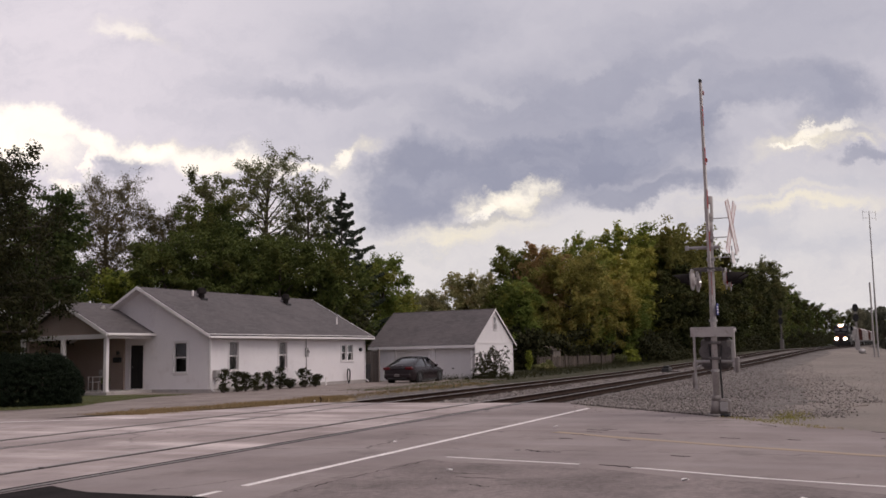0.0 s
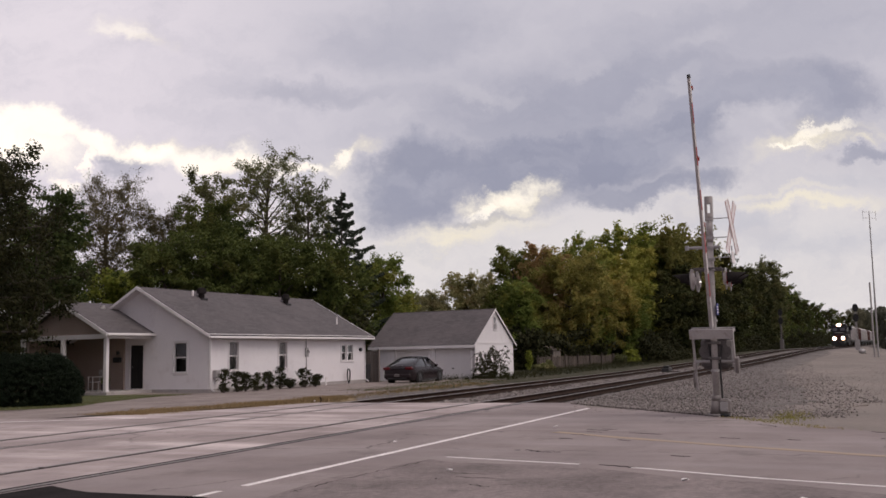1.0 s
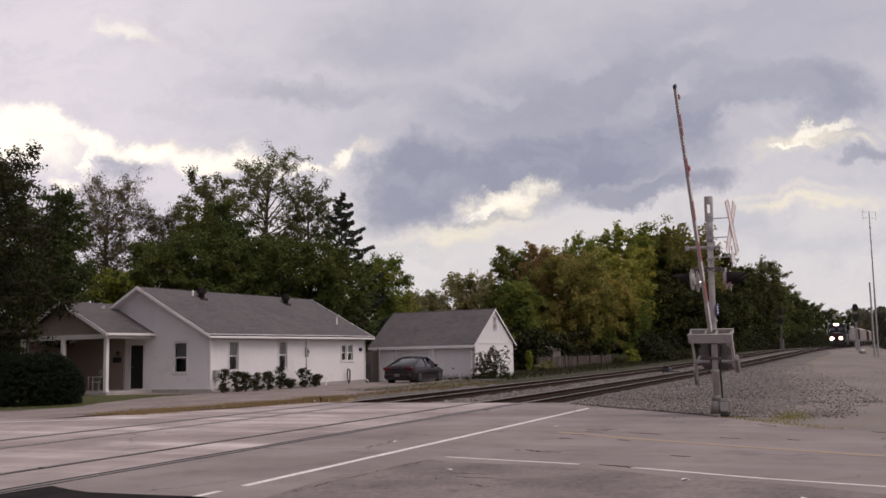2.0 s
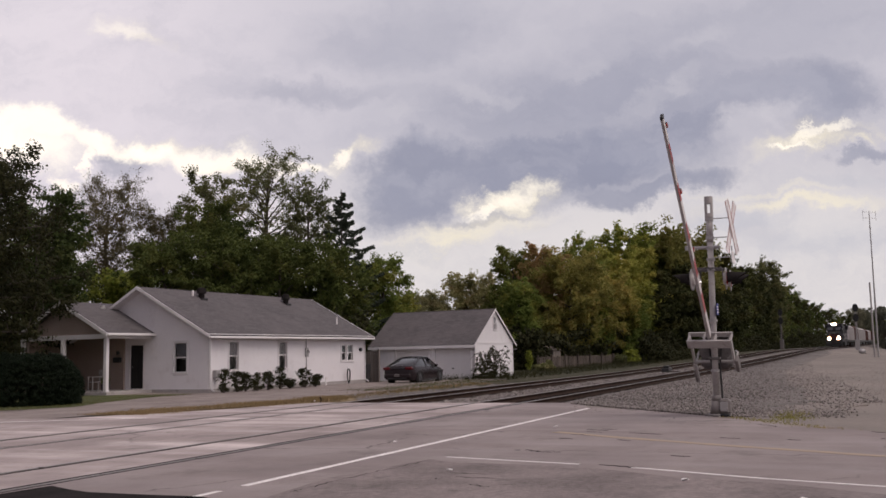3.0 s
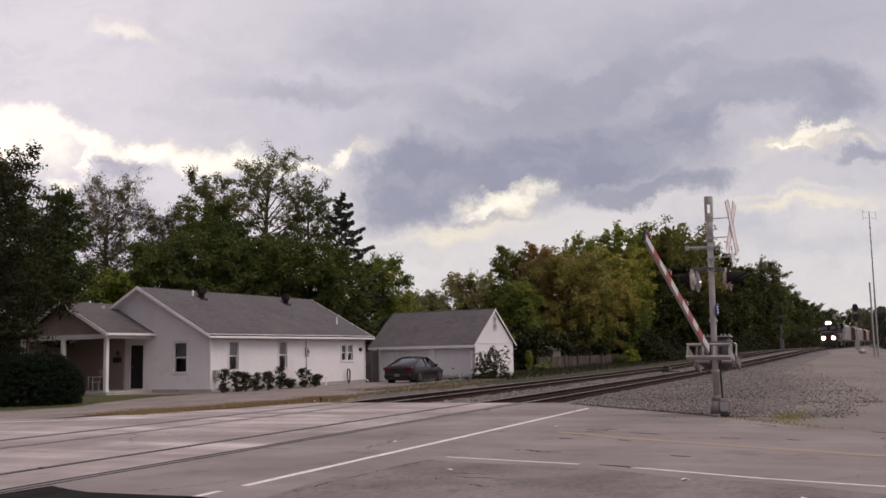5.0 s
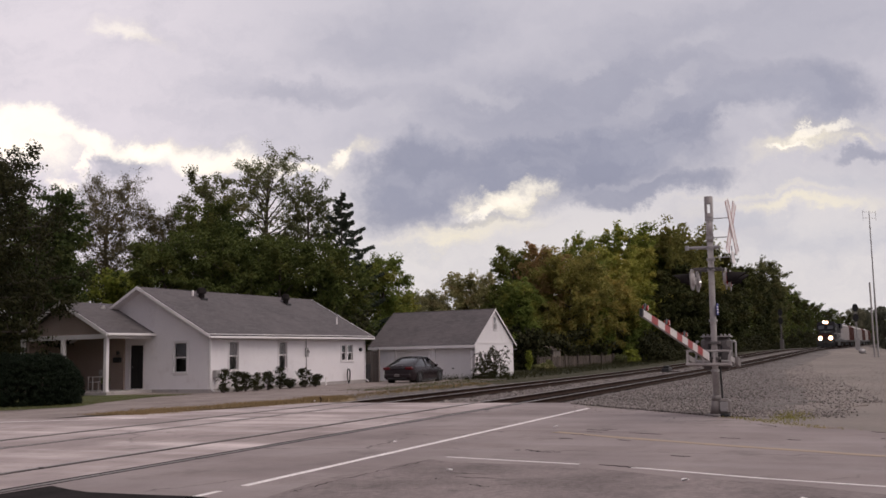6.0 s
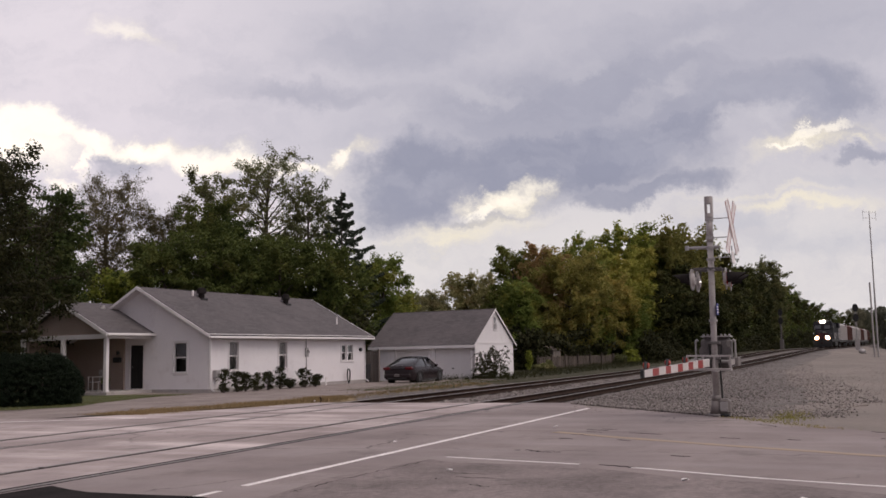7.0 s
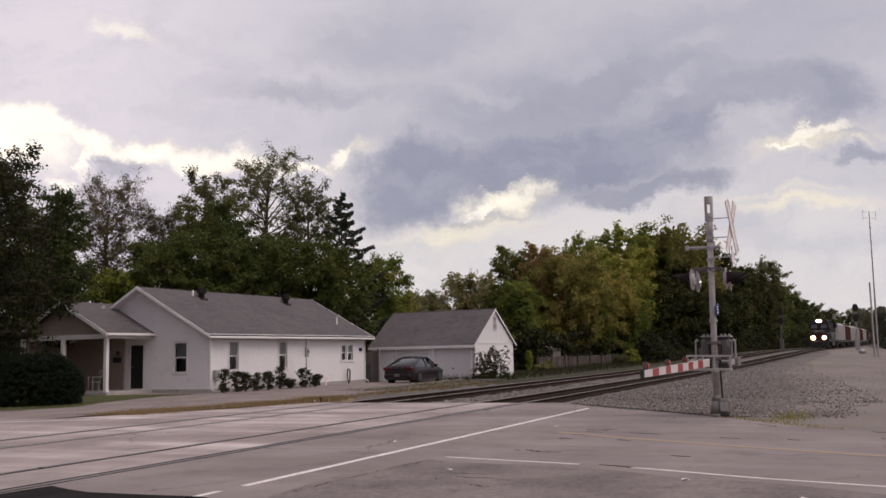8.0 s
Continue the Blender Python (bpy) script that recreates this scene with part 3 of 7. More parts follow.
def sheet(name, outline, material, label, category, z=0.004, lift=0.0, seed=0, follow=ground_height, ragged=0.13, dip=0.0):
    """A flat irregular area laid on the ground, in plan outline, with a rim that dips into it."""
    rnd = random.Random(seed)
    ring = []
    for a, b in zip(outline, outline[1:] + outline[:1]):
        a, b = Vector(a), Vector(b)
        k = max(1, int((b - a).length / 0.8))
        nrm = Vector((-(b - a).y, (b - a).x)).normalized()
        for i in range(k):
            ring.append(a.lerp(b, i / k) + nrm * rnd.uniform(-ragged, ragged))
    bm = bmesh.new()
    vs = [bm.verts.new((p.x, p.y, 0)) for p in ring]
    bm.faces.new(vs)
    if dip:
        bmesh.ops.recalc_face_normals(bm, faces=bm.faces)
        bmesh.ops.inset_region(bm, faces=bm.faces[:], thickness=0.3, use_boundary=True)
    bmesh.ops.triangulate(bm, faces=bm.faces[:])
    for _ in range(2):
        long = [e for e in bm.edges if e.calc_length() > 3.0]
        if not long:
            break
        bmesh.ops.subdivide_edges(bm, edges=long, cuts=2)
        bmesh.ops.triangulate(bm, faces=bm.faces[:])
    for vv in bm.verts:
        base = follow(vv.co.x, vv.co.y) if follow else 0.0
        vv.co.z = base + z + lift * noise.noise(Vector((vv.co.x * 0.4, vv.co.y * 0.4, seed)))
        if dip and vv.is_boundary:
            vv.co.z -= dip
        vv.co.y += bend(vv.co.x)
    bmesh.ops.recalc_face_normals(bm, faces=bm.faces)
    for fc in bm.faces:
        if fc.normal.z < 0:
            fc.normal_flip()
    ob = part(name, bm, material, smooth=True)
    ob.matrix_basis = TRACKS
    return tagged(ob, label, category, kind="structure")


sheet("lane", [(19.0, 20.3), (21.4, 19.6), (25, 18.8), (29, 18.4), (36, 18.6), (46, 19), (52, 19.5), (53, 27), (45, 26), (38, 25.5), (33.4, 26.6), (30.2, 26.5), (26.6, 25.6), (24.0, 24.2), (20.6, 25.5), (18.8, 40), (18.4, 58), (18.3, 24)],
      M_DIRT, "dusty grey lane and parking area beside the house", "lane", z=0.03, seed=2)
sheet("ballast_bank", [(21.75, 3.1), (23.4, 4.75), (24.8, 6.75), (26.7, 7.75), (27.5, 8.3), (40, 7.9), (60, 7.7), (90, 7.6), (130, 7.4), (130, 5.8), (90, 5.2), (60, 4.2), (45, 2.9), (34, 1.7), (27, 1.2), (23.6, 1.5), (22.3, 2.3)],
      M_GRAVEL, "dark coarse crushed stone bank beside the tracks", "ballast", z=0.112, lift=0.02, seed=14, follow=lot_height, ragged=0.45, dip=0.1)
sheet("verge", [(20.3, 19.6), (21.4, 19.0), (24, 17.9), (27, 17.4), (32, 17.3), (33, 17.9), (31, 18.4), (29, 18.5), (25, 19.0), (22, 20.2), (20.6, 20.5)],
      M_VERGE, "dry brown weedy verge between road and lane", "verge", z=0.045, seed=15)
sheet("stony_strip", [(31.0, 17.3), (38, 17.3), (46, 17.4), (52, 17.6), (52, 19.0), (44, 18.9), (36, 18.7), (31.2, 18.6)], M_GRAVEL, "grey stony dirt strip beside the rails", "gravel", z=0.043, seed=16)
sheet("lawn", [(20.8, 25.9), (24.1, 24.3), (26.5, 25.5), (30.2, 26.4), (33.3, 26.6), (31.5, 30.5), (34, 36), (34, 58), (20, 58), (20.0, 41)], M_LAWN, "short green front lawn", "lawn", z=0.035, seed=3)
sheet("gravel_lot", [(20.9, 3.9), (22.6, 5.6), (24.0, 7.3), (27.4, 7.0), (40, 7.0), (60, 7.0), (90, 7.0), (130, 6.8), (180, 6.6), (240, 6.5), (240, -14), (150, -18), (90, -22), (50, -24), (22, -19), (12.9, -5.0), (16.9, 0.4), (19.0, 2.2)],
      M_LOT, "packed grey gravel lot rising beside the tracks", "gravel", z=0.085, lift=0.03, seed=4, follow=lot_height)
patch_z = 0.004
sheet("asphalt_patch", [(6.6, 5.7), (8.7, 5.8), (10.1, 5.9), (11.4, 5.78), (12.2, 5.68), (12.3, 5.2), (11.85, 3.5), (11.3, 2.2), (10.9, 1.0), (10.6, -0.3), (9.2, -4.5), (5.0, -5.5), (3.2, -1.5), (4.0, 3.4)], M_PATCH, "rough broken asphalt shoulder", "road", z=patch_z, seed=5, follow=None, ragged=0.22)
sheet("asphalt_patch", [(7.6, 9.12), (8.66, 9.12), (8.52, 8.6), (8.46, 8.2), (8.53, 7.5), (8.46, 6.7), (8.3, 6.2), (7.0, 5.9), (6.0, 6.5), (6.2, 8.6)], M_FLANGE, "flat black patch beside the rail", "road", z=patch_z, seed=6, follow=None, ragged=0.1)


# ---- railway ----
def along(profile, s0, s1, u0, step=4.0, zoff=0.0):
    """Sweeps a closed profile of (across, up) along the track."""
    ss = list(np.arange(s0, s1, step)) + [s1]
    vs, fs, k = [], [], len(profile)
    for s in ss:
        vs += [(s, u0 + bend(s) + a, rise(s) + zoff + b) for a, b in profile]
    for i in range(len(ss) - 1):
        for j in range(k):
            fs.append((i * k + j, i * k + (j + 1) % k, (i + 1) * k + (j + 1) % k, (i + 1) * k + j))
    return vs, fs


RAIL = [(-0.07, -0.17), (0.07, -0.17), (0.07, -0.155), (0.012, -0.135), (0.012, -0.045), (0.036, -0.035), (0.036, -0.003), (-0.036, -0.003), (-0.036, -0.035), (-0.012, -0.045), (-0.012, -0.135), (-0.07, -0.155)]
HEAD = [(-0.036, -0.006), (0.036, -0.006), (0.033, 0.010), (0.012, 0.013), (-0.012, 0.013), (-0.033, 0.010)]


def railway():
    for k, (a, b) in enumerate(((9.30, 10.81), (14.00, 15.51))):
        track = thing("railway_track", TRACKS, "rusty steel rails on dark wooden ties", "railway track", "railway tracks", "structure")
        for u in (a, b):
            vs, fs = along(RAIL, -25, 420, u)
            rail = raw("rail", vs, fs, M_RUST, track)
            vs, fs = along(HEAD, -25, 420, u)
            raw("rail_head", vs, fs, M_SHINE, rail, "polished steel running surface")
        # dirty floor between the rails
        c = (a + b) / 2
        bed = [(-1.25, -0.36), (1.25, -0.36), (1.25, -0.185), (-1.25, -0.185)]
        vs, fs = along(bed, ROAD_END + 0.02, 420, c)
        raw("track_bed", vs, fs, M_BALLAST_DARK, track, "oily dark ballast between the rails")
        tie_bm = boxes([(-0.11, 0.11, -1.3, 1.3, -0.30, -0.165)], 0.012)
        first = part("tie", tie_bm, M_TIE, track)
        s, n = ROAD_END + 0.35, 0
        rnd = random.Random(k)
        while s < 200:
            o = first if n == 0 else new("tie", first.data)
            o.parent = track
            o.matrix_basis = pose(s, c + bend(s) + rnd.uniform(-0.05, 0.05), rise(s) + rnd.uniform(-0.012, 0.008), 0, 0, rnd.uniform(-1.5, 1.5))
            n += 1
            s += 0.54 if s < 100 else 1.08
    # shoulders and the strip between the tracks
    prof = [(-3.5, -0.30), (-2.2, -0.19), (-1.25, -0.17), (-1.25, -0.40), (-3.5, -0.45)]
    vs, fs = along(prof, ROAD_END + 0.02, 420, 10.05, 3.0)
    o = raw("ballast_shoulder", vs, fs, M_GRAVEL)
    o.matrix_basis = TRACKS
    tagged(o, "grey crushed stone ballast shoulder", "ballast", kind="structure")
    mid = [(-1.12, -0.17), (0, -0.10), (1.12, -0.17), (1.12, -0.4), (-1.12, -0.4)]
    vs, fs = along(mid, ROAD_END + 0.02, 420, 12.405, 3.0)
    o = raw("ballast_middle", vs, fs, M_GRAVEL)
    o.matrix_basis = TRACKS
    tagged(o, "pale grey ballast between the two tracks", "ballast", kind="structure")
    far = [(1.25, -0.17), (1.9, -0.2), (2.9, -0.42), (2.9, -0.5), (1.25, -0.4)]
    vs, fs = along(far, ROAD_END + 0.02, 420, 14.755, 3.0)
    o = raw("ballast_shoulder", vs, fs, M_BALLAST_DARK)
    o.matrix_basis = TRACKS
    tagged(o, "dark oily ballast shoulder of the second track", "ballast", kind="structure")
    # flangeway floors in the road
    for i, r in enumerate(RAILS):
        g = (r + 0.034, r + 0.115) if i % 2 == 0 else (r - 0.115, r - 0.034)
        vs, fs = along([(g[0], -0.16), (g[1], -0.16), (g[1], -0.10), (g[0], -0.10)], -25, ROAD_END, 0)
        o = raw("flangeway", vs, fs, M_FLANGE)
        o.matrix_basis = TRACKS
        tagged(o, "black rubber flangeway beside the rail", "flangeway", kind="structure")
        # rubber seals laid flush on both sides of the rail
        seals = ((g[1], g[1] + (0.04 if i == 0 else 0.012)), (r - (0.08 if i == 0 else 0.058), r - 0.042)) if i % 2 == 0 else ((g[0] - 0.012, g[0]), (r + 0.042, r + 0.055))
        for a, b in seals:
            vs, fs = along([(a, -0.10), (b, -0.10), (b, 0.004), (a, 0.004)], -25, ROAD_END, 0, 40)
            o = raw("rubber_seal", vs, fs, M_FLANGE)
            o.matrix_basis = TRACKS
            tagged(o, "dark rubber seal strip along the rail", "rubber seal", kind="structure")


railway()


def stones(name, count, place, size, material, label, seed):
    """Loose crushed stones, each an irregular eight-sided lump."""
    rng = np.random.default_rng(seed)
    base = np.array([(1, 0, 0), (-1, 0, 0), (0, 1, 0), (0, -1, 0), (0, 0, 1), (0, 0, -1)], float)
    tri = np.array([(0, 2, 4), (2, 1, 4), (1, 3, 4), (3, 0, 4), (2, 0, 5), (1, 2, 5), (3, 1, 5), (0, 3, 5)])
    V, F = [], []
    for i in range(count):
        s, u, z = place(rng)
        r = size * rng.uniform(0.5, 1.4)
        q = np.array(Euler(rng.uniform(0, 6.28, 3)).to_matrix())
        V.append((base * rng.uniform(0.55, 1.25, (6, 1)) * r * rng.uniform(0.6, 1.1, 3)) @ q.T + (s, u, z))
        F.append(tri + 6 * i)
    o = raw(name, np.concatenate(V), np.concatenate(F), material)
    o.matrix_basis = TRACKS
    return tagged(o, label, "stones", kind="stuff")


def shoulder_place(rng):
    s = 21.5 + min(95.0, rng.exponential(17.0))
    lo, hi = (1.0 + (s - 27) * 0.09, 8.9) if s > 26.9 else (1.9, 3.0 + (s - 21.5) * 0.98)
    u = hi - (hi - lo + 1.6) * rng.random() ** 1.9 - (abs(rng.normal(0, 0.25)) if rng.random() < 0.2 else 0)
    z = 0.020 - 0.036 * min(1, max(0, (lo + 1.4 - u) / 1.6)) if u < 7.7 else -0.06 - 0.10 * (u - 7.7)
    return s, u + bend(s), rise(s) * min(1, max(0, (u + 1) / 8.5)) + z + rng.uniform(-0.02, 0.02)


def mid_place(rng):
    s = ROAD_END + 0.3 + 60 * rng.random() ** 1.5
    u = rng.uniform(11.35, 13.45)
    return s, u + bend(s), rise(s) - 0.16 + 0.06 * (1 - abs(u - 12.4)) + rng.uniform(-0.01, 0.03)


def lot_place(rng):
    s = 22.5 + min(95.0, rng.exponential(20.0))
    u = rng.uniform(-3, 7.3)
    edge = 0.9 * (s - 18.5)
    u = max(u, 3.0 - edge * 0.55 + 0.6) if s < 26 else u
    return s, u + bend(s), rise(s) * min(1, max(0, (u + 1) / 8.5)) - 0.008 + rng.uniform(-0.03, 0.015)


stones("ballast_stones", 26000, shoulder_place, 0.033, M_STONE, "loose grey crushed ballast stones on the shoulder", 1)
stones("ballast_stones", 5000, mid_place, 0.05, M_STONE, "pale crushed stones between the tracks", 2)
stones("gravel_stones", 9000, lot_place, 0.019, M_PEBBLE, "loose gravel on the lot by the crossing", 3)


# ---- buildings ----
def frame_of(origin, along_v, out_v):
    """Wall space: x along the wall, y out of it, z up."""
    m = Matrix.Identity(4)
    for i, v in enumerate((along_v, out_v, (0, 0, 1))):
        for j in range(3):
            m[j][i] = v[j]
    m.translation = origin
    return m


def wall_solid(bm, m, length, height, openings, thick=0.15, top=None):
    """A wall with real openings (x0, x1, z0, z1); top(x) gives a gable's height."""
    xs = sorted({0.0, length, *(v for o in openings for v in o[:2])} | ({length / 2} if top else set()))
    for a, b in zip(xs, xs[1:]):
        mid = (a + b) / 2
        z = 0.0
        for o in sorted((o for o in openings if o[0] < mid < o[1]), key=lambda o: o[2]):
            if o[2] > z + 0.001:
                box(bm, a, b, -thick, 0, z, o[2], m)
            z = o[3]
        h = min(top(a), top(b)) if top else height
        if top:
            v = box(bm, a, b, -thick, 0, z, h, m)
            for i, x in ((1, a), (3, a), (5, b), (7, b)):
                v[i].co.z = top(x)
        elif h > z + 0.001:
            box(bm, a, b, -thick, 0, z, h, m)


def clapboards(bm, m, z0, z1, span, openings, course=0.122, thick=0.036):
    """Lapped boards, each thicker at its lower edge; span(z) gives the ends of a course."""
    z = z0
    while z < z1 - 0.03:
        t = min(z + course, z1)
        a, b = span(t)
        cuts = [(max(a, o[0]), min(b, o[1])) for o in openings if o[2] < t - 0.01 and o[3] > z + 0.01]
        x = a
        for c, e in sorted(cuts) + [(b, b)]:
            if c - x > 0.02:
                v = [bm.verts.new(m @ Vector(p)) for p in ((x, 0.001, z), (c, 0.001, z), (c, thick, z), (x, thick, z), (x, 0.001, t + 0.01), (c, 0.001, t + 0.01), (c, 0.006, t + 0.01), (x, 0.006, t + 0.01))]
                for f in ((0, 1, 2, 3), (3, 2, 6, 7), (7, 6, 5, 4), (0, 3, 7, 4), (1, 5, 6, 2)):
                    bm.faces.new([v[i] for i in f])
            x = max(x, e)
        z += course


def roof_slab(name, corners, thick, parent, label=""):
    """A roof slope from four corners (eave, eave, ridge, ridge) with shingle courses in metres."""
    bm = bmesh.new()
    uv = bm.loops.layers.uv.new("UVMap")
    c = [Vector(p) for p in corners]
    ax = (c[1] - c[0]).normalized()
    up = (c[3] - c[0]) - ax * (c[3] - c[0]).dot(ax)
    up.normalize()
    nrm = ax.cross(up)
    if nrm.z < 0:
        nrm = -nrm
    hi = [bm.verts.new(p) for p in c]
    lo = [bm.verts.new(p - nrm * thick) for p in c]
    bm.faces.new(hi)
    bm.faces.new(lo[::-1])
    for i in range(4):
        bm.faces.new((lo[i], lo[(i + 1) % 4], hi[(i + 1) % 4], hi[i]))
    bmesh.ops.recalc_face_normals(bm, faces=bm.faces)
    for fc in bm.faces:
        for lp in fc.loops:
            q = lp.vert.co - c[0]
            lp[uv].uv = (q.dot(ax), q.dot(up))
    return part(name, bm, M_ROOF, parent, label)


def window(parent, m, x0, x1, z0, z1, blind=0.5, mullion=False, w=0.08):
    """A window in an opening: casing proud of the wall, sash rails, real panes, sill."""
    rows = [(x0 - w, x0, -0.10, 0.05, z0 - w, z1 + w), (x1, x1 + w, -0.10, 0.05, z0 - w, z1 + w), (x0, x1, -0.10, 0.05, z1, z1 + w)]
    bm = bmesh.new()
    for r in rows:
        box(bm, *r, m)
    zm = (z0 + z1) / 2
    sash = []
    cols = [(x0, x1)] if not mullion else [(x0, (x0 + x1) / 2 - 0.06), ((x0 + x1) / 2 + 0.06, x1)]
    if mullion:
        box(bm, (x0 + x1) / 2 - 0.06, (x0 + x1) / 2 + 0.06, -0.10, 0.03, z0, z1, m)
    frame_ob = part("window", bm, M_TRIM, parent, "white framed double-hung window")
    bm = bmesh.new()
    box(bm, x0 - w - 0.03, x1 + w + 0.03, -0.05, 0.07, z0 - w, z0, m)
    part("sill", bm, M_TRIM, frame_ob)
    for a, b in cols:
        bm = bmesh.new()
        k = 0.035
        for (p, q, y) in ((z0, zm, -0.075), (zm, z1, -0.045)):
            box(bm, a, a + k, y, y + 0.03, p, q, m)
            box(bm, b - k, b, y, y + 0.03, p, q, m)
            box(bm, a + k, b - k, y, y + 0.03, p, p + k, m)
            box(bm, a + k, b - k, y, y + 0.03, q - k, q, m)
        part("sash", bm, M_TRIM, frame_ob)
        for (p, q, y) in ((z0, zm, -0.065), (zm, z1, -0.035)):
            bm = bmesh.new()
            box(bm, a + k, b - k, y, y + 0.006, p + k, q - k, m)
            part("pane", bm, M_GLASS, frame_ob)
        if blind:
            bm = bmesh.new()
            zb = z1 - blind * (z1 - z0)
            n = max(3, int((z1 - zb) / 0.06))
            for i in range(n):
                za = zb + (z1 - zb) * i / n
                box(bm, a, b, -0.13, -0.115, za, za + (z1 - zb) / n * 0.8, m)
            part("blind", bm, M_CURTAIN, frame_ob, "pale grey window blind")
        # dark panel added behind the panes, standing for the unlit room
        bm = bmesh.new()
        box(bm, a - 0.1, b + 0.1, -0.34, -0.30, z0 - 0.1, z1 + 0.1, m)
        part("curtain", bm, M_DOOR, frame_ob, "dark panel added behind the glass to keep the room dark")
    return frame_ob


def gable_boards(bm, rows, y0=0.0, y1=0.03):
    for (p, q, h) in rows:
        p, q = Vector(p), Vector(q)
        n = Vector((1, 0, 0))
        v = [bm.verts.new(k) for k in (p + n * y0, q + n * y0, q + n * y0 - Vector((0, 0, h)), p + n * y0 - Vector((0, 0, h)), p + n * y1, q + n * y1, q + n * y1 - Vector((0, 0, h)), p + n * y1 - Vector((0, 0, h)))]
        for f in ((0, 1, 2, 3), (4, 7, 6, 5), (0, 4, 5, 1), (3, 2, 6, 7), (0, 3, 7, 4), (1, 5, 6, 2)):
            bm.faces.new([v[i] for i in f])
    bmesh.ops.recalc_face_normals(bm, faces=bm.faces)


HL, HW, HE, HR = 13.23, 7.9, 2.62, 4.90     # house: length, width, wall height, ridge


def house():
    H = thing("house", pose(-10.522, 41.985, 0.02, 0, 0, 63.415), "single-storey white clapboard house with grey shingle roof", "house")
    side = frame_of((0, 0, 0), (1, 0, 0), (0, -1, 0))
    front = frame_of((0, 0, 0), (0, 1, 0), (-1, 0, 0))
    back = frame_of((HL, 0, 0), (0, 1, 0), (1, 0, 0))
    left = frame_of((0, HW, 0), (1, 0, 0), (0, 1, 0))
    slope = (HR - 0.14 - HE) / (HW / 2)
    top = lambda x: HE + slope * (HW / 2 - abs(x - HW / 2))
    side_open = [(1.35, 2.00, 0.96, 2.27), (5.12, 5.78, 0.96, 2.27), (10.77, 11.92, 1.26, 2.11)]
    front_open = [(1.27, 2.03, 0.92, 2.26), (3.87, 4.68, 0.2, 2.2)]
    for nm, m, L, op, tp in (("wall", side, HL, side_open, None), ("wall", front, HW, front_open, top), ("wall", back, HW, [], top), ("wall", left, HL, [], None)):
        bm = bmesh.new()
        wall_solid(bm, m, L, HE, op, 0.15, tp)
        bmesh.ops.remove_doubles(bm, verts=bm.verts, dist=0.0005)
        part(nm, bm, M_SIDING, H, "white clapboard wall")
        bm = bmesh.new()
        clapboards(bm, m, 0.16, HE, lambda z, L=L: (0.06, L - 0.06), [(o[0] - 0.1, o[1] + 0.1, o[2] - 0.1, o[3] + 0.1) for o in op])
        if tp:
            clapboards(bm, m, HE, HR - 0.2, lambda z, L=L: (max(0, (z - HE) / slope + 0.05), min(L, L - (z - HE) / slope - 0.05)), [])
        tagged(part("siding", bm, M_SIDING, H), kind="stuff")
    part("foundation", boxes([(-0.03, HL + 0.03, -0.03, HW + 0.03, -0.35, 0.16)], 0.01), M_CONCRETE, H, "grey concrete foundation")
    part("floor", boxes([(0.16, HL - 0.16, 0.16, HW - 0.16, 0.17, 0.2)]), M_WOOD, H)
    for x, y in ((0, 0), (HL, 0), (0, HW), (HL, HW)):
        sx, sy = (-1 if x == 0 else 1), (-1 if y == 0 else 1)
        part("corner_board", boxes([(x - 0.03, x + 0.03, y - 0.03, y + 0.03, 0.16, HE)]), M_TRIM, H)
        for o in (H.children[-1],):
            o.location = (0, 0, 0)
    # roof
    o, e = 0.42, 0.40
    ze = HR - slope * (HW / 2 + e)
    for sgn, nm in ((0, "roof_slope"), (1, "roof_slope")):
        ys = (-e, HW / 2) if sgn == 0 else (HW + e, HW / 2)
        roof_slab("roof", [(-o, ys[0], ze), (HL + o, ys[0], ze), (HL + o, ys[1], HR), (-o, ys[1], HR)], 0.10, H, "grey asphalt shingle roof")
    part("ridge_cap", boxes([(-o, HL + o, HW / 2 - 0.05, HW / 2 + 0.05, HR - 0.06, HR + 0.006)], 0.004), M_RIDGE, H)
    part("ceiling", boxes([(0.16, HL - 0.16, 0.16, HW - 0.16, HE - 0.05, HE)]), M_TRIM, H)
    for y, s in ((-e, -1), (HW + e, 1)):
        part("soffit", boxes([(-o, HL + o, min(y, y - s * e), max(y, y - s * e), HE - 0.05, HE - 0.015)]), M_TRIM, H)
        part("gutter", boxes([(-o, HL + o, y - 0.055, y + 0.055, ze - 0.145, ze - 0.04)], 0.02), M_TRIM, H, "white metal gutter")
    for x in (-o, HL + o - 0.03):
        bm = bmesh.new()
        gable_boards(bm, [((x, -e, ze + 0.012), (x, HW / 2, HR + 0.012), 0.14), ((x, HW / 2, HR + 0.012), (x, HW + e, ze + 0.012), 0.14)], -0.03 if x < 0 else 0.03, 0.0 if x < 0 else 0.06)
        part("rake_board", bm, M_TRIM, H, "white rake board")
        s = 1 if x < 0 else -1
        bm = bmesh.new()
        x_in = x + 0.03 if x < 0 else x
        gable_boards(bm, [((x_in, -e, ze - 0.12), (x_in, HW / 2, HR - 0.12), 0.03), ((x_in, HW / 2, HR - 0.12), (x_in, HW + e, ze - 0.12), 0.03)], 0.0 if s > 0 else -o + 0.03, o - 0.03 if s > 0 else 0.0)
        part("rake_soffit", bm, M_TRIM, H)
    for x in (0.02, HL - 0.10):
        bm = tubes([((x, -0.07, 0.2), (x, -0.07, 2.45), 0.038), ((x, -0.07, 2.45), (x, -0.36, 2.6), 0.038), ((x, -0.07, 0.2), (x, -0.3, 0.06), 0.038)])
        part("downspout", bm, M_TRIM, H, "white downspout")
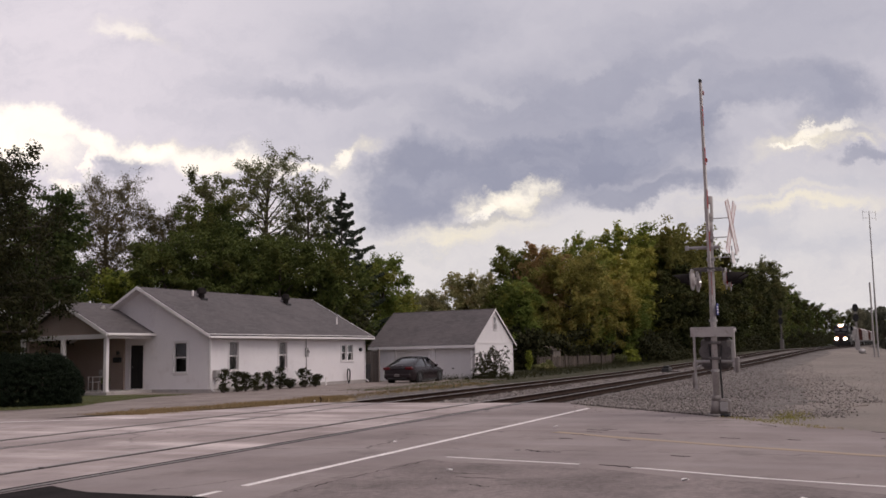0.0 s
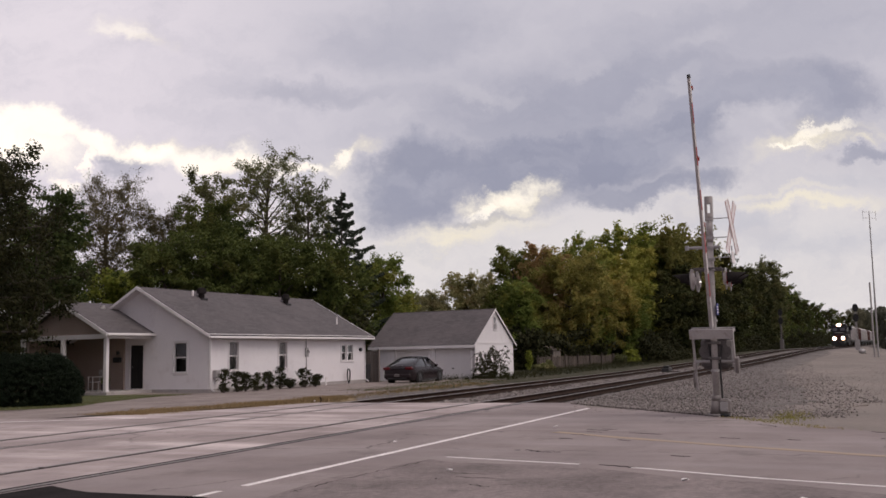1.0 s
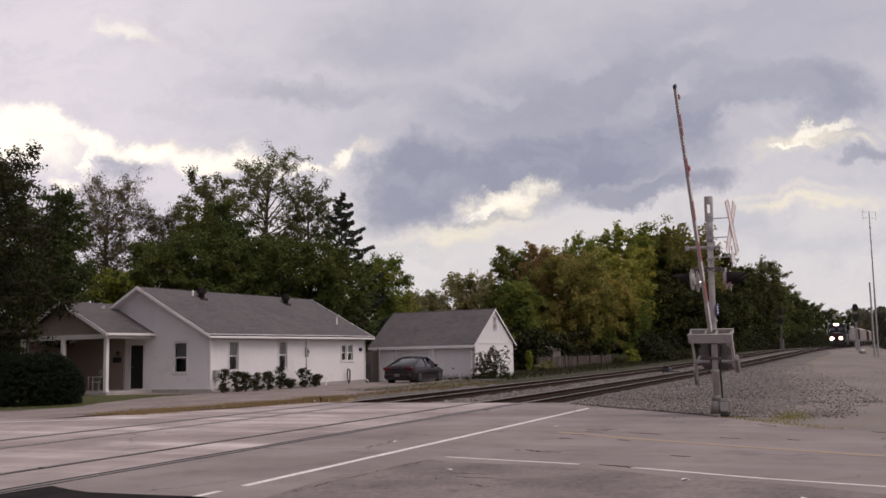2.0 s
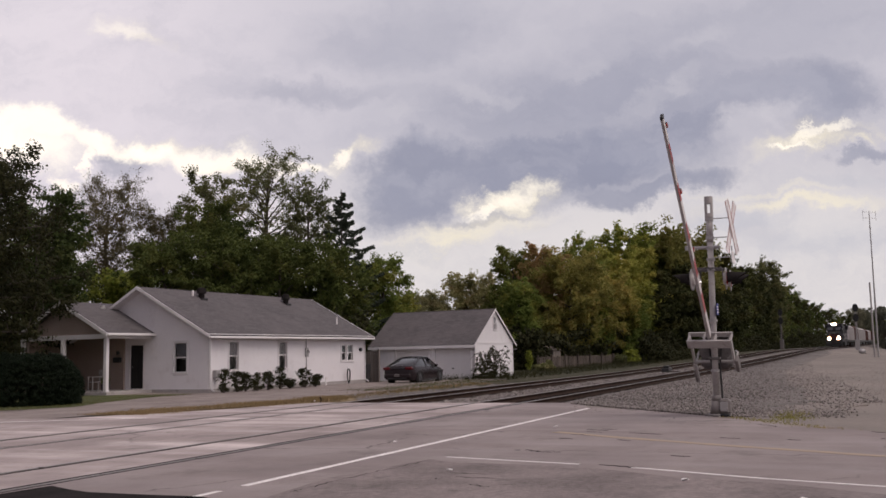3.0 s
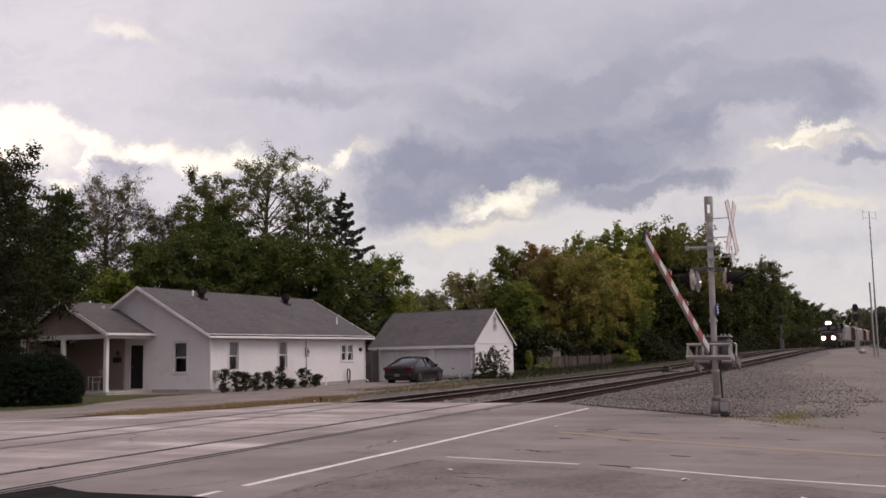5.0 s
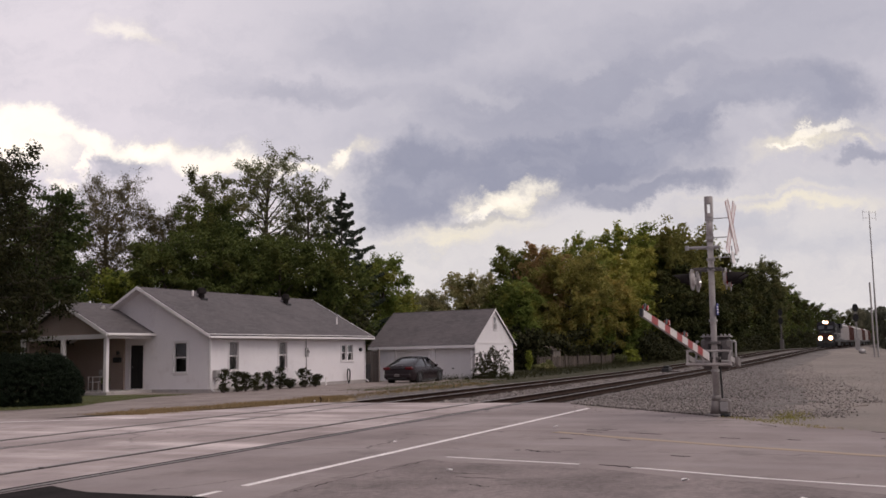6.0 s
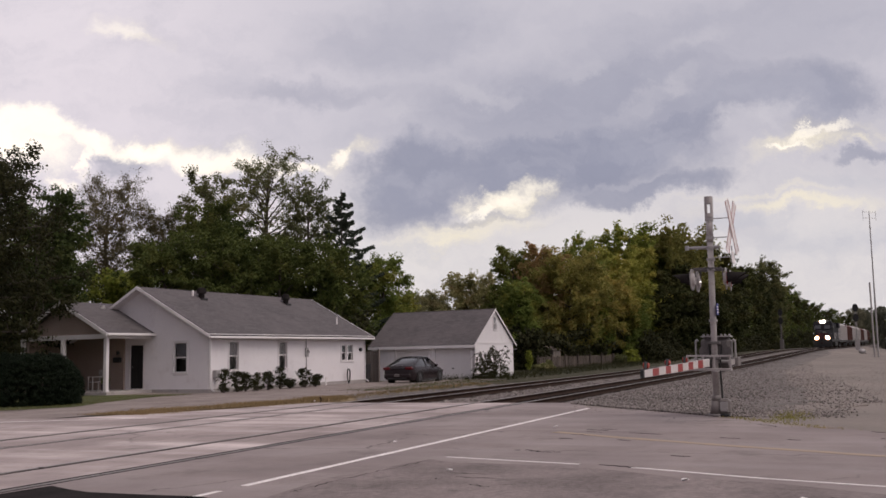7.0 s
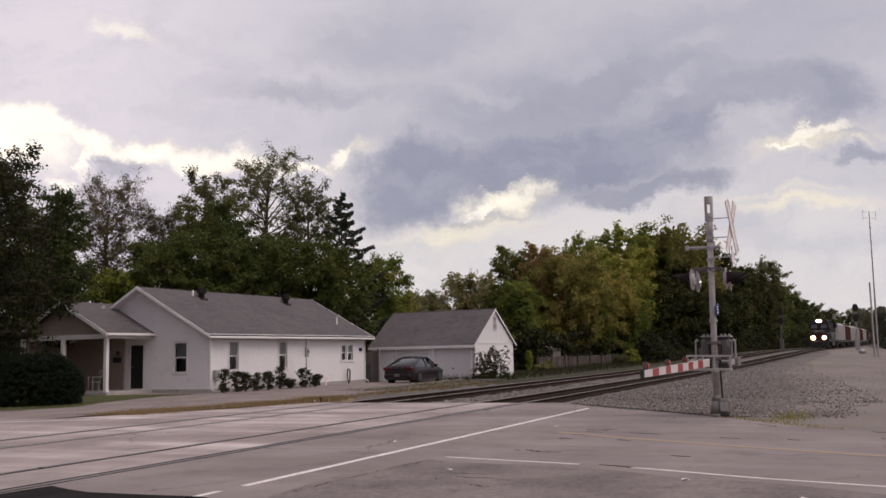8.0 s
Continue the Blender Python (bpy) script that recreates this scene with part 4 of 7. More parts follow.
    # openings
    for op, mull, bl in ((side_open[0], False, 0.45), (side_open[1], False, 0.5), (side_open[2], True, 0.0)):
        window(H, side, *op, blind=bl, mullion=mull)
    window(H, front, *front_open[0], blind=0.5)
    d = front_open[1]
    bm = bmesh.new()
    box(bm, d[0], d[1], -0.09, -0.04, d[2], d[3], front)
    for a, b in ((0.1, 0.36), (0.45, 0.71)):
        for p, q in ((0.35, 0.9), (1.1, 1.85)):
            box(bm, d[0] + a, d[0] + b, -0.04, -0.028, d[2] + p, d[2] + q, front)
    door = part("door", bm, M_DOOR, H, "dark closed front door")
    bm = bmesh.new()
    tube(bm, front @ Vector((d[1] - 0.07, -0.04, 1.2)), front @ Vector((d[1] - 0.07, 0.03, 1.2)), 0.03)
    part("handle", bm, M_GALV, door)
    bm = bmesh.new()
    for r in ((d[0] - 0.1, d[0], -0.05, 0.035, d[2], d[3] + 0.1), (d[1], d[1] + 0.1, -0.05, 0.035, d[2], d[3] + 0.1), (d[0], d[1], -0.05, 0.035, d[3], d[3] + 0.1)):
        box(bm, *r, front)
    part("door_frame", bm, M_TRIM, H)
    # roof vents and pipes
    ry = lambda y: HR - slope * abs(y - HW / 2)
    for x in (3.15, 10.1):
        y = 3.2
        z = ry(y)
        bm = tubes([((x, y, z - 0.1), (x, y, z + 0.22), 0.15, 0.15, 14), ((x, y, z + 0.22), (x, y, z + 0.26), 0.24, 0.24, 14), ((x, y, z + 0.26), (x, y, z + 0.47), 0.24, 0.20, 14), ((x, y, z + 0.47), (x, y, z + 0.52), 0.20, 0.08, 14)])
        v = part("roof_vent", bm, M_FLANGE, H, "black turbine roof vent")
        part("vent_flashing", boxes([(x - 0.2, x + 0.2, y - 0.24, y + 0.06, z - 0.14, z - 0.02)], 0.01), M_BLACK, v)
    part("vent_pipe", tubes([((2.75, 3.4, ry(3.4) - 0.1), (2.75, 3.4, ry(3.4) + 0.26), 0.05)]), M_WHITE, H, "white vent pipe")
    part("vent_pipe", tubes([((11.9, 1.0, ry(1.0) - 0.1), (11.9, 1.0, ry(1.0) + 0.36), 0.04)]), M_WHITE, H, "white vent pipe")
    # meter, cable, wall box, round vent
    m = part("electric_meter", boxes([(7.3, 7.52, -0.14, -0.03, 1.5, 1.95)], 0.015), M_GALV, H, "grey electric meter box")
    part("conduit", tubes([((7.4, -0.06, 1.9), (7.4, -0.06, 2.65), 0.028), ((7.4, -0.06, 0.25), (7.4, -0.06, 1.5), 0.025)]), M_GALV, m)
    part("meter_dial", tubes([((7.41, -0.14, 1.75), (7.41, -0.21, 1.75), 0.09, 0.08, 14)]), M_GLASS, m)
    part("wall_box", boxes([(0.22, 0.52, -0.22, -0.03, 0.62, 0.98)], 0.02), M_GALV, H, "grey utility box on the wall")
    part("wall_vent", tubes([((12.68, -0.02, 1.84), (12.68, -0.12, 1.84), 0.11, 0.10, 14)]), M_BLACK, H, "black dryer vent")
    # porch
    PX, PY0, PY1, PR = -2.6, 3.45, 8.75, 4.22
    py = (PY0 + PY1) / 2
    porch = part("porch_slab", boxes([(-2.75, -0.03, 3.3, 8.9, -0.3, 0.16)], 0.015), M_CONCRETE, H, "concrete porch slab")
    for y in (PY0 + 0.06, py + 0.05, PY1):
        c = part("porch_post", boxes([(PX - 0.085, PX + 0.085, y - 0.085, y + 0.085, 0.16, 2.48), (PX - 0.10, PX + 0.10, y - 0.10, y + 0.10, 0.16, 0.26)], 0.008), M_TRIM, H, "square white porch post")
    part("porch_beam", boxes([(PX - 0.1, PX + 0.1, PY0 - 0.05, PY1 + 0.1, 2.48, 2.68), (PX + 0.1, -0.03, PY0 - 0.05, PY0 + 0.12, 2.48, 2.68)], 0.008), M_TRIM, H)
    ps = (PR - 2.72) / (py - 3.17)
    gz = lambda y: PR - ps * abs(y - py)
    roof_slab("porch_roof", [(PX - 0.3, 3.17, 2.72), (0.0, 3.17, 2.72), (4.0, py, PR), (PX - 0.3, py, PR)], 0.09, H, "grey shingle porch roof")
    roof_slab("porch_roof", [(PX - 0.3, 2 * py - 3.17, 2.72), (0.0, 2 * py - 3.17, 2.72), (2.6, py, PR), (PX - 0.3, py, PR)], 0.09, H, "grey shingle porch roof")
    part("porch_gutter", boxes([(PX - 0.3, -0.03, 3.08, 3.19, 2.60, 2.715)], 0.02), M_TRIM, H)
    bm = bmesh.new()
    gable_boards(bm, [((PX - 0.33, 3.17, 2.72), (PX - 0.33, py, PR), 0.18), ((PX - 0.33, py, PR), (PX - 0.33, 2 * py - 3.17, 2.72), 0.18)])
    part("porch_rake", bm, M_TRIM, H)
    bm = bmesh.new()
    prism_pts = [(3.5, 2.66), (8.72, 2.66), (py, PR - 0.14)]
    v = [bm.verts.new((PX - 0.04, y, z)) for y, z in prism_pts] + [bm.verts.new((PX + 0.06, y, z)) for y, z in prism_pts]
    for f in ((0, 1, 2), (5, 4, 3), (0, 3, 4, 1), (1, 4, 5, 2), (2, 5, 3, 0)):
        bm.faces.new([v[i] for i in f])
    bmesh.ops.recalc_face_normals(bm, faces=bm.faces)
    part("porch_gable", bm, M_BEIGE, H, "beige boarded porch gable")
    part("porch_ceiling", boxes([(PX + 0.1, -0.04, 3.6, 8.7, 2.60, 2.64)]), M_BEIGE, H)
    # wing wall at the back of the porch
    part("porch_wall", boxes([(-0.12, -0.025, 5.0, 8.9, 0.16, 2.6), (PX + 0.3, -0.12, 8.72, 8.88, 0.16, 2.6)]), M_BEIGE, H, "beige porch back wall")
    part("wing_wall", boxes([(0.0, 3.4, 7.95, 10.1, -0.1, 2.55)], 0.01), M_BRICK_RED, H, "red brick wing wall")
    roof_slab("wing_roof", [(-0.3, 10.4, 2.5), (3.7, 10.4, 2.5), (3.7, 7.0, 3.6), (-0.3, 7.0, 3.6)], 0.09, H, "grey shingle wing roof")
    part("wall_lamp", tubes([((-0.14, 5.27, 1.86), (-0.26, 5.27, 1.86), 0.05, 0.07), ((-0.24, 5.27, 1.78), (-0.24, 5.27, 1.96), 0.07, 0.05)]), M_BLACK, H, "black porch wall lamp")
    part("mailbox", boxes([(-0.27, -0.125, 5.1, 5.55, 1.42, 1.66)], 0.02), M_BLACK, H, "black wall mailbox")
    part("roof_cap", tubes([((-0.9, 5.6, gz(5.6) - 0.05), (-0.9, 5.6, gz(5.6) + 0.12), 0.16, 0.12, 12)]), M_GALV, H, "small metal roof cap")


house()
hm = pose(-10.522, 41.985, 0.02, 0, 0, 63.415)


def porch_chair():
    o = thing("porch_chair", hm @ pose(-1.5, 5.3, 0.16, 0, 0, 160), "weathered white porch chair beside the post", "chair")
    part("seat", boxes([(-0.26, 0.26, -0.26, 0.26, 0.38, 0.42)], 0.01), M_CONCRETE, o)
    for i in range(4):
        part("back_slat", boxes([(-0.28, -0.25, -0.24 + i * 0.13, -0.15 + i * 0.13, 0.42, 0.95)], 0.006), M_CONCRETE, o)
    for x in (-0.24, 0.24):
        for y in (-0.24, 0.24):
            part("leg", boxes([(x - 0.025, x + 0.025, y - 0.025, y + 0.025, 0.0, 0.38 if x < 0 else 0.62)], 0.005), M_CONCRETE, o)
    for y in (-0.26, 0.26):
        part("armrest", boxes([(-0.26, 0.3, y - 0.04, y + 0.04, 0.62, 0.65)], 0.006), M_CONCRETE, o)


porch_chair()


def porch_pot():
    o = thing("plant_pot", hm @ pose(-2.2, 3.95, 0.16), "dark planter with a low shrub by the post", "planter")
    part("pot", tubes([((0, 0, 0), (0, 0, 0.34), 0.15, 0.21, 14)]), M_BLACK, o)
    leaves_part("shrub", o, [(0, 0, 0.5, 0.22)] * 1, 260, 0.06, L_DARK, 5)


GW, GL, GE, GR = 6.25, 7.44, 2.33, 4.56      # garage: depth, door-side length, wall height, ridge


def garage():
    G = thing("garage", pose(1.833, 58.685, -0.158, 0, 0, 63.415), "detached white two-door garage with steep grey roof", "garage")
    front = frame_of((0, 0, 0), (0, 1, 0), (-1, 0, 0))
    gable = frame_of((0, 0, 0), (1, 0, 0), (0, -1, 0))
    gable2 = frame_of((0, GL, 0), (1, 0, 0), (0, 1, 0))
    back = frame_of((GW, 0, 0), (0, 1, 0), (1, 0, 0))
    sl = (GR - 0.1 - GE) / (GW / 2)
    top = lambda x: GE + sl * (GW / 2 - abs(x - GW / 2))
    doors = [(0.35, 2.77, 0.03, 2.07), (3.24, 5.65, 0.03, 2.07)]
    win = (2.95, 3.42, 3.2, 4.0)
    for m, L, op, tp in ((front, GL, doors, None), (gable, GW, [win], top), (gable2, GW, [], top), (back, GL, [], None)):
        bm = bmesh.new()
        wall_solid(bm, m, L, GE, op, 0.18, tp)
        bmesh.ops.remove_doubles(bm, verts=bm.verts, dist=0.0005)
        part("wall", bm, M_STUCCO, G, "white painted masonry wall")
    bm = bmesh.new()
    clapboards(bm, gable, GE + 0.02, GR - 0.2, lambda z: (max(0, (z - GE) / sl + 0.05), min(GW, GW - (z - GE) / sl - 0.05)), [(win[0] - 0.08, win[1] + 0.08, win[2] - 0.08, win[3] + 0.08)], 0.16, 0.028)
    tagged(part("siding", bm, M_SIDING, G), kind="stuff")
    part("belt_board", boxes([(0, GW, -0.035, 0, GE - 0.06, GE + 0.02)]), M_TRIM, G)
    window(G, gable, *win, blind=0, w=0.05)
    for d in doors:
        bm = bmesh.new()
        for i in range(4):
            h = (d[3] - d[2]) / 4
            box(bm, d[0], d[1], -0.15, -0.10, d[2] + i * h + 0.006, d[2] + (i + 1) * h - 0.006, front)
            for k in range(4):
                wd = (d[1] - d[0]) / 4
                box(bm, d[0] + k * wd + 0.08, d[0] + (k + 1) * wd - 0.08, -0.10, -0.088, d[2] + i * h + 0.09, d[2] + (i + 1) * h - 0.09, front)
        dr = part("garage_door", bm, M_DOORPAINT, G, "white sectional garage door")
        bm = bmesh.new()
        box(bm, (d[0] + d[1]) / 2 - 0.06, (d[0] + d[1]) / 2 + 0.06, -0.10, -0.05, 0.72, 0.8, front)
        part("handle", bm, M_BLACK, dr)
        bm = bmesh.new()
        for r in ((d[0] - 0.1, d[0], -0.05, 0.025, 0, d[3] + 0.1), (d[1], d[1] + 0.1, -0.05, 0.025, 0, d[3] + 0.1), (d[0], d[1], -0.05, 0.025, d[3], d[3] + 0.1)):
            box(bm, *r, front)
        part("door_frame", bm, M_TRIM, G)
    e, o = 0.3, 0.12
    ze = GR - sl * (GW / 2 + e)
    roof_slab("roof", [(-e, -o, ze), (-e, GL + o, ze), (GW / 2, GL + o, GR), (GW / 2, -o, GR)], 0.09, G, "grey shingle roof slope")
    roof_slab("roof", [(GW + e, -o, ze), (GW + e, GL + o, ze), (GW / 2, GL + o, GR), (GW / 2, -o, GR)], 0.09, G, "grey shingle roof slope")
    part("ridge_cap", boxes([(GW / 2 - 0.04, GW / 2 + 0.04, -o, GL + o, GR - 0.06, GR + 0.006)], 0.004), M_RIDGE, G)
    part("fascia", boxes([(-e - 0.03, -e, -o, GL + o, ze - 0.2, ze - 0.02)]), M_TRIM, G)
    part("soffit", boxes([(-e, 0, -o, GL + o, ze - 0.16, ze - 0.13)]), M_TRIM, G)
    bm = bmesh.new()
    for (a, b) in (((-e, ze), (GW / 2, GR)), ((GW / 2, GR), (GW + e, ze))):
        v = [bm.verts.new((x, y, z - dz)) for y in (-o - 0.03, -o) for (x, z), dz in ((a, 0.02), (b, 0.02), (b, 0.16), (a, 0.16))]
        for f in ((0, 1, 2, 3), (7, 6, 5, 4), (0, 4, 5, 1), (3, 2, 6, 7), (0, 3, 7, 4), (1, 5, 6, 2)):
            bm.faces.new([v[i] for i in f])
    part("rake_board", bm, M_TRIM, G)
    part("apron", boxes([(-2.2, -0.02, 0.2, GL - 0.2, -0.2, 0.02)], 0.01), M_CONCRETE, G, "concrete apron before the doors")
    lt = part("lean_to", boxes([(GW + 0.02, GW + 1.1, 0.5, GL - 0.3, 0, 1.85)], 0.01), M_BEIGE, G, "low beige lean-to behind")
    part("lean_to_roof", boxes([(GW + 0.02, GW + 1.4, 0.3, GL - 0.1, 1.86, 1.94)], 0.01), M_RIDGE, lt)


garage()


# ---- plants ----
def leaf_cloud(rng, centres, per, size, droop=0.0):
    """Quads scattered about centres (x, y, z, spread)."""
    c = np.repeat(np.asarray(centres, float), per, axis=0)
    n = len(c)
    off = rng.normal(0, 1, (n, 3))
    off /= np.maximum(1e-6, np.linalg.norm(off, axis=1, keepdims=True))
    off *= (rng.random((n, 1)) ** 0.5) * c[:, 3:4]
    off[:, 2] *= 0.75
    p = c[:, :3] + off
    facing = off / np.maximum(1e-6, c[:, 3:4]) * 0.9 + rng.normal(0, 0.55, (n, 3))
    facing[:, 2] += 0.35
    a = np.cross(facing, rng.normal(0, 1, (n, 3)))
    a[:, 2] -= droop
    a /= np.maximum(1e-6, np.linalg.norm(a, axis=1, keepdims=True))
    b = np.cross(a, facing)
    b /= np.maximum(1e-6, np.linalg.norm(b, axis=1, keepdims=True))
    s = size * rng.uniform(0.6, 1.35, (n, 1))
    k = np.cross(a, b) * s * 0.18
    V = np.stack([p - a * s, p + b * s * 0.55 + k, p + a * s, p - b * s * 0.55 + k], 1).reshape(-1, 3)
    return V, np.arange(4 * n).reshape(n, 4)


def leaves_part(name, parent, centres, per, size, material, seed, label=""):
    V, F = leaf_cloud(np.random.default_rng(seed), centres, per, size)
    return raw(name, V, F, material, parent, label)


porch_pot()


def tree(m, label, height, radius, bark, leaf, seed, low=0.2, n_limbs=18, twigs=6, per=46, size=0.13, clump=0.62, trunk=0.22, lean=0.0, group="trees", fill=60, shape=0.62, name="tree"):
    """Tapered trunk, limbs and twigs; a crown of many leaf clumps with gaps, wider at the share `shape` of its height."""
    T = thing(name, m, label, "tree", group)
    rng = np.random.default_rng(seed)
    bm = bmesh.new()
    top = Vector((lean * height, rng.uniform(-0.3, 0.3), height * 0.93))
    axis = [Vector((0, 0, -0.3)), Vector((rng.uniform(-0.2, 0.2), rng.uniform(-0.2, 0.2), height * 0.3)), Vector((lean * height * 0.6 + rng.uniform(-0.4, 0.4), rng.uniform(-0.4, 0.4), height * 0.62)), top]
    rad = [trunk * 1.25, trunk * 0.85, trunk * 0.5, trunk * 0.1]
    for i in range(3):
        tube(bm, axis[i], axis[i + 1], rad[i], rad[i + 1], 8, False)

    def on_axis(f):
        f = min(0.999, max(0, f)) * height
        for a, b in zip(axis, axis[1:]):
            if a.z <= f <= b.z:
                return a.lerp(b, (f - a.z) / (b.z - a.z))
        return top.copy()

    def reach(f):
        """Crown radius at the share f of the height."""
        k = (f - low) / (1 - low)
        if k <= 0:
            return 0.25 * radius
        w = (k / shape) if k < shape else (1 - k) / (1 - shape)
        return radius * (0.28 + 0.72 * math.sqrt(max(0.0, 1 - (1 - max(0, w)) ** 2)))

    lump = rng.uniform(0, 100)
    centres = []
    for i in range(n_limbs):
        f = low + (0.97 - low) * ((i + rng.uniform(0.1, 0.9)) / n_limbs)
        az = i * 2.39996 + rng.uniform(-0.4, 0.4)
        p = on_axis(f * 0.86)
        r = reach(f) * (0.78 + 0.45 * noise.noise(Vector((math.cos(az) * 1.5, math.sin(az) * 1.5, f * 4 + lump))) + rng.uniform(-0.1, 0.12))
        q = Vector((on_axis(f).x + r * math.cos(az), on_axis(f).y + r * math.sin(az), f * height + rng.uniform(-0.2, 0.6)))
        mid = p.lerp(q, 0.5) + Vector((0, 0, 0.10 * r)) + Vector(rng.normal(0, 0.12, 3))
        br = max(0.025, trunk * 0.42 * (1 - f * 0.7))
        tube(bm, p, mid, br, br * 0.6, 6, False)
        tube(bm, mid, q, br * 0.6, br * 0.2, 6, False)
        for _ in range(twigs):
            k = rng.uniform(0.3, 1.0)
            base = p.lerp(mid, k * 2) if k < 0.5 else mid.lerp(q, k * 2 - 1)
            tip = base + Vector(rng.normal(0, 1, 3)).normalized() * rng.uniform(0.4, 1.0) * (0.35 * r + 0.3) + Vector((0, 0, 0.2 * r * rng.random()))
            tube(bm, base, tip, br * 0.25, 0.012, 4, False)
            centres.append((*tip, clump * rng.uniform(0.55, 1.25)))
            centres.append((*base.lerp(tip, 0.5), clump * rng.uniform(0.4, 0.9)))
        centres.append((*q, clump * 0.6))
    for _ in range(fill):
        f = low + (0.95 - low) * rng.random()
        az = rng.uniform(0, 6.283)
        r = reach(f) * math.sqrt(rng.random()) * 0.9
        centres.append((on_axis(f).x + r * math.cos(az), on_axis(f).y + r * math.sin(az), f * height, clump * rng.uniform(0.6, 1.2)))
    part("trunk", bm, bark, T, smooth=True)
    V, F = leaf_cloud(rng, centres, per, size)
    raw("crown", V, F, leaf, T)
    return T


def conifer(m, label, height, radius, seed):
    T = thing("spruce_tree", m, label, "tree")
    rng = np.random.default_rng(seed)
    bm = bmesh.new()
    tube(bm, (0, 0, -0.3), (0, 0, height), 0.24, 0.02, 8)
    centres = []
    for i in range(46):
        f = 0.16 + 0.82 * i / 45
        r = radius * (1 - f) ** 0.8 * rng.uniform(0.65, 1.15) + 0.15
        az = i * 2.4 + rng.uniform(-0.3, 0.3)
        dv = Vector((math.cos(az), math.sin(az), 0))
        side = Vector((-dv.y, dv.x, 0))
        p = Vector((0, 0, f * height))
        q = p + dv * r * 0.6 + Vector((0, 0, -0.10 * r))
        e = p + dv * r + Vector((0, 0, 0.04 * r))
        tube(bm, p, q, 0.05, 0.03, 5, False)
        tube(bm, q, e, 0.03, 0.01, 5, False)
        for k in np.linspace(0.12, 1.0, int(5 + r * 6)):
            c = p.lerp(q, k / 0.6) if k < 0.6 else q.lerp(e, (k - 0.6) / 0.4)
            spread = 0.32 * r * (1.05 - k) + 0.06
            centres.append((c.x, c.y, c.z - 0.02, 0.10))
            for _ in range(4):
                w = c + side * rng.uniform(-1, 1) * spread
                centres.append((w.x, w.y, w.z - rng.uniform(0.02, 0.55) * (1.15 - 0.8 * k), 0.11))
    part("trunk", bm, M_BARK, T, smooth=True)
    V, F = leaf_cloud(rng, centres, 13, 0.07, 1.8)
    raw("crown", V, F, L_NEEDLE, T)
    return T


def spot(x, y, rz=0.0, z=0.0, scale=1.0):
    return pose(x, y, z, 0, 0, rz) @ Matrix.Scale(scale, 4)


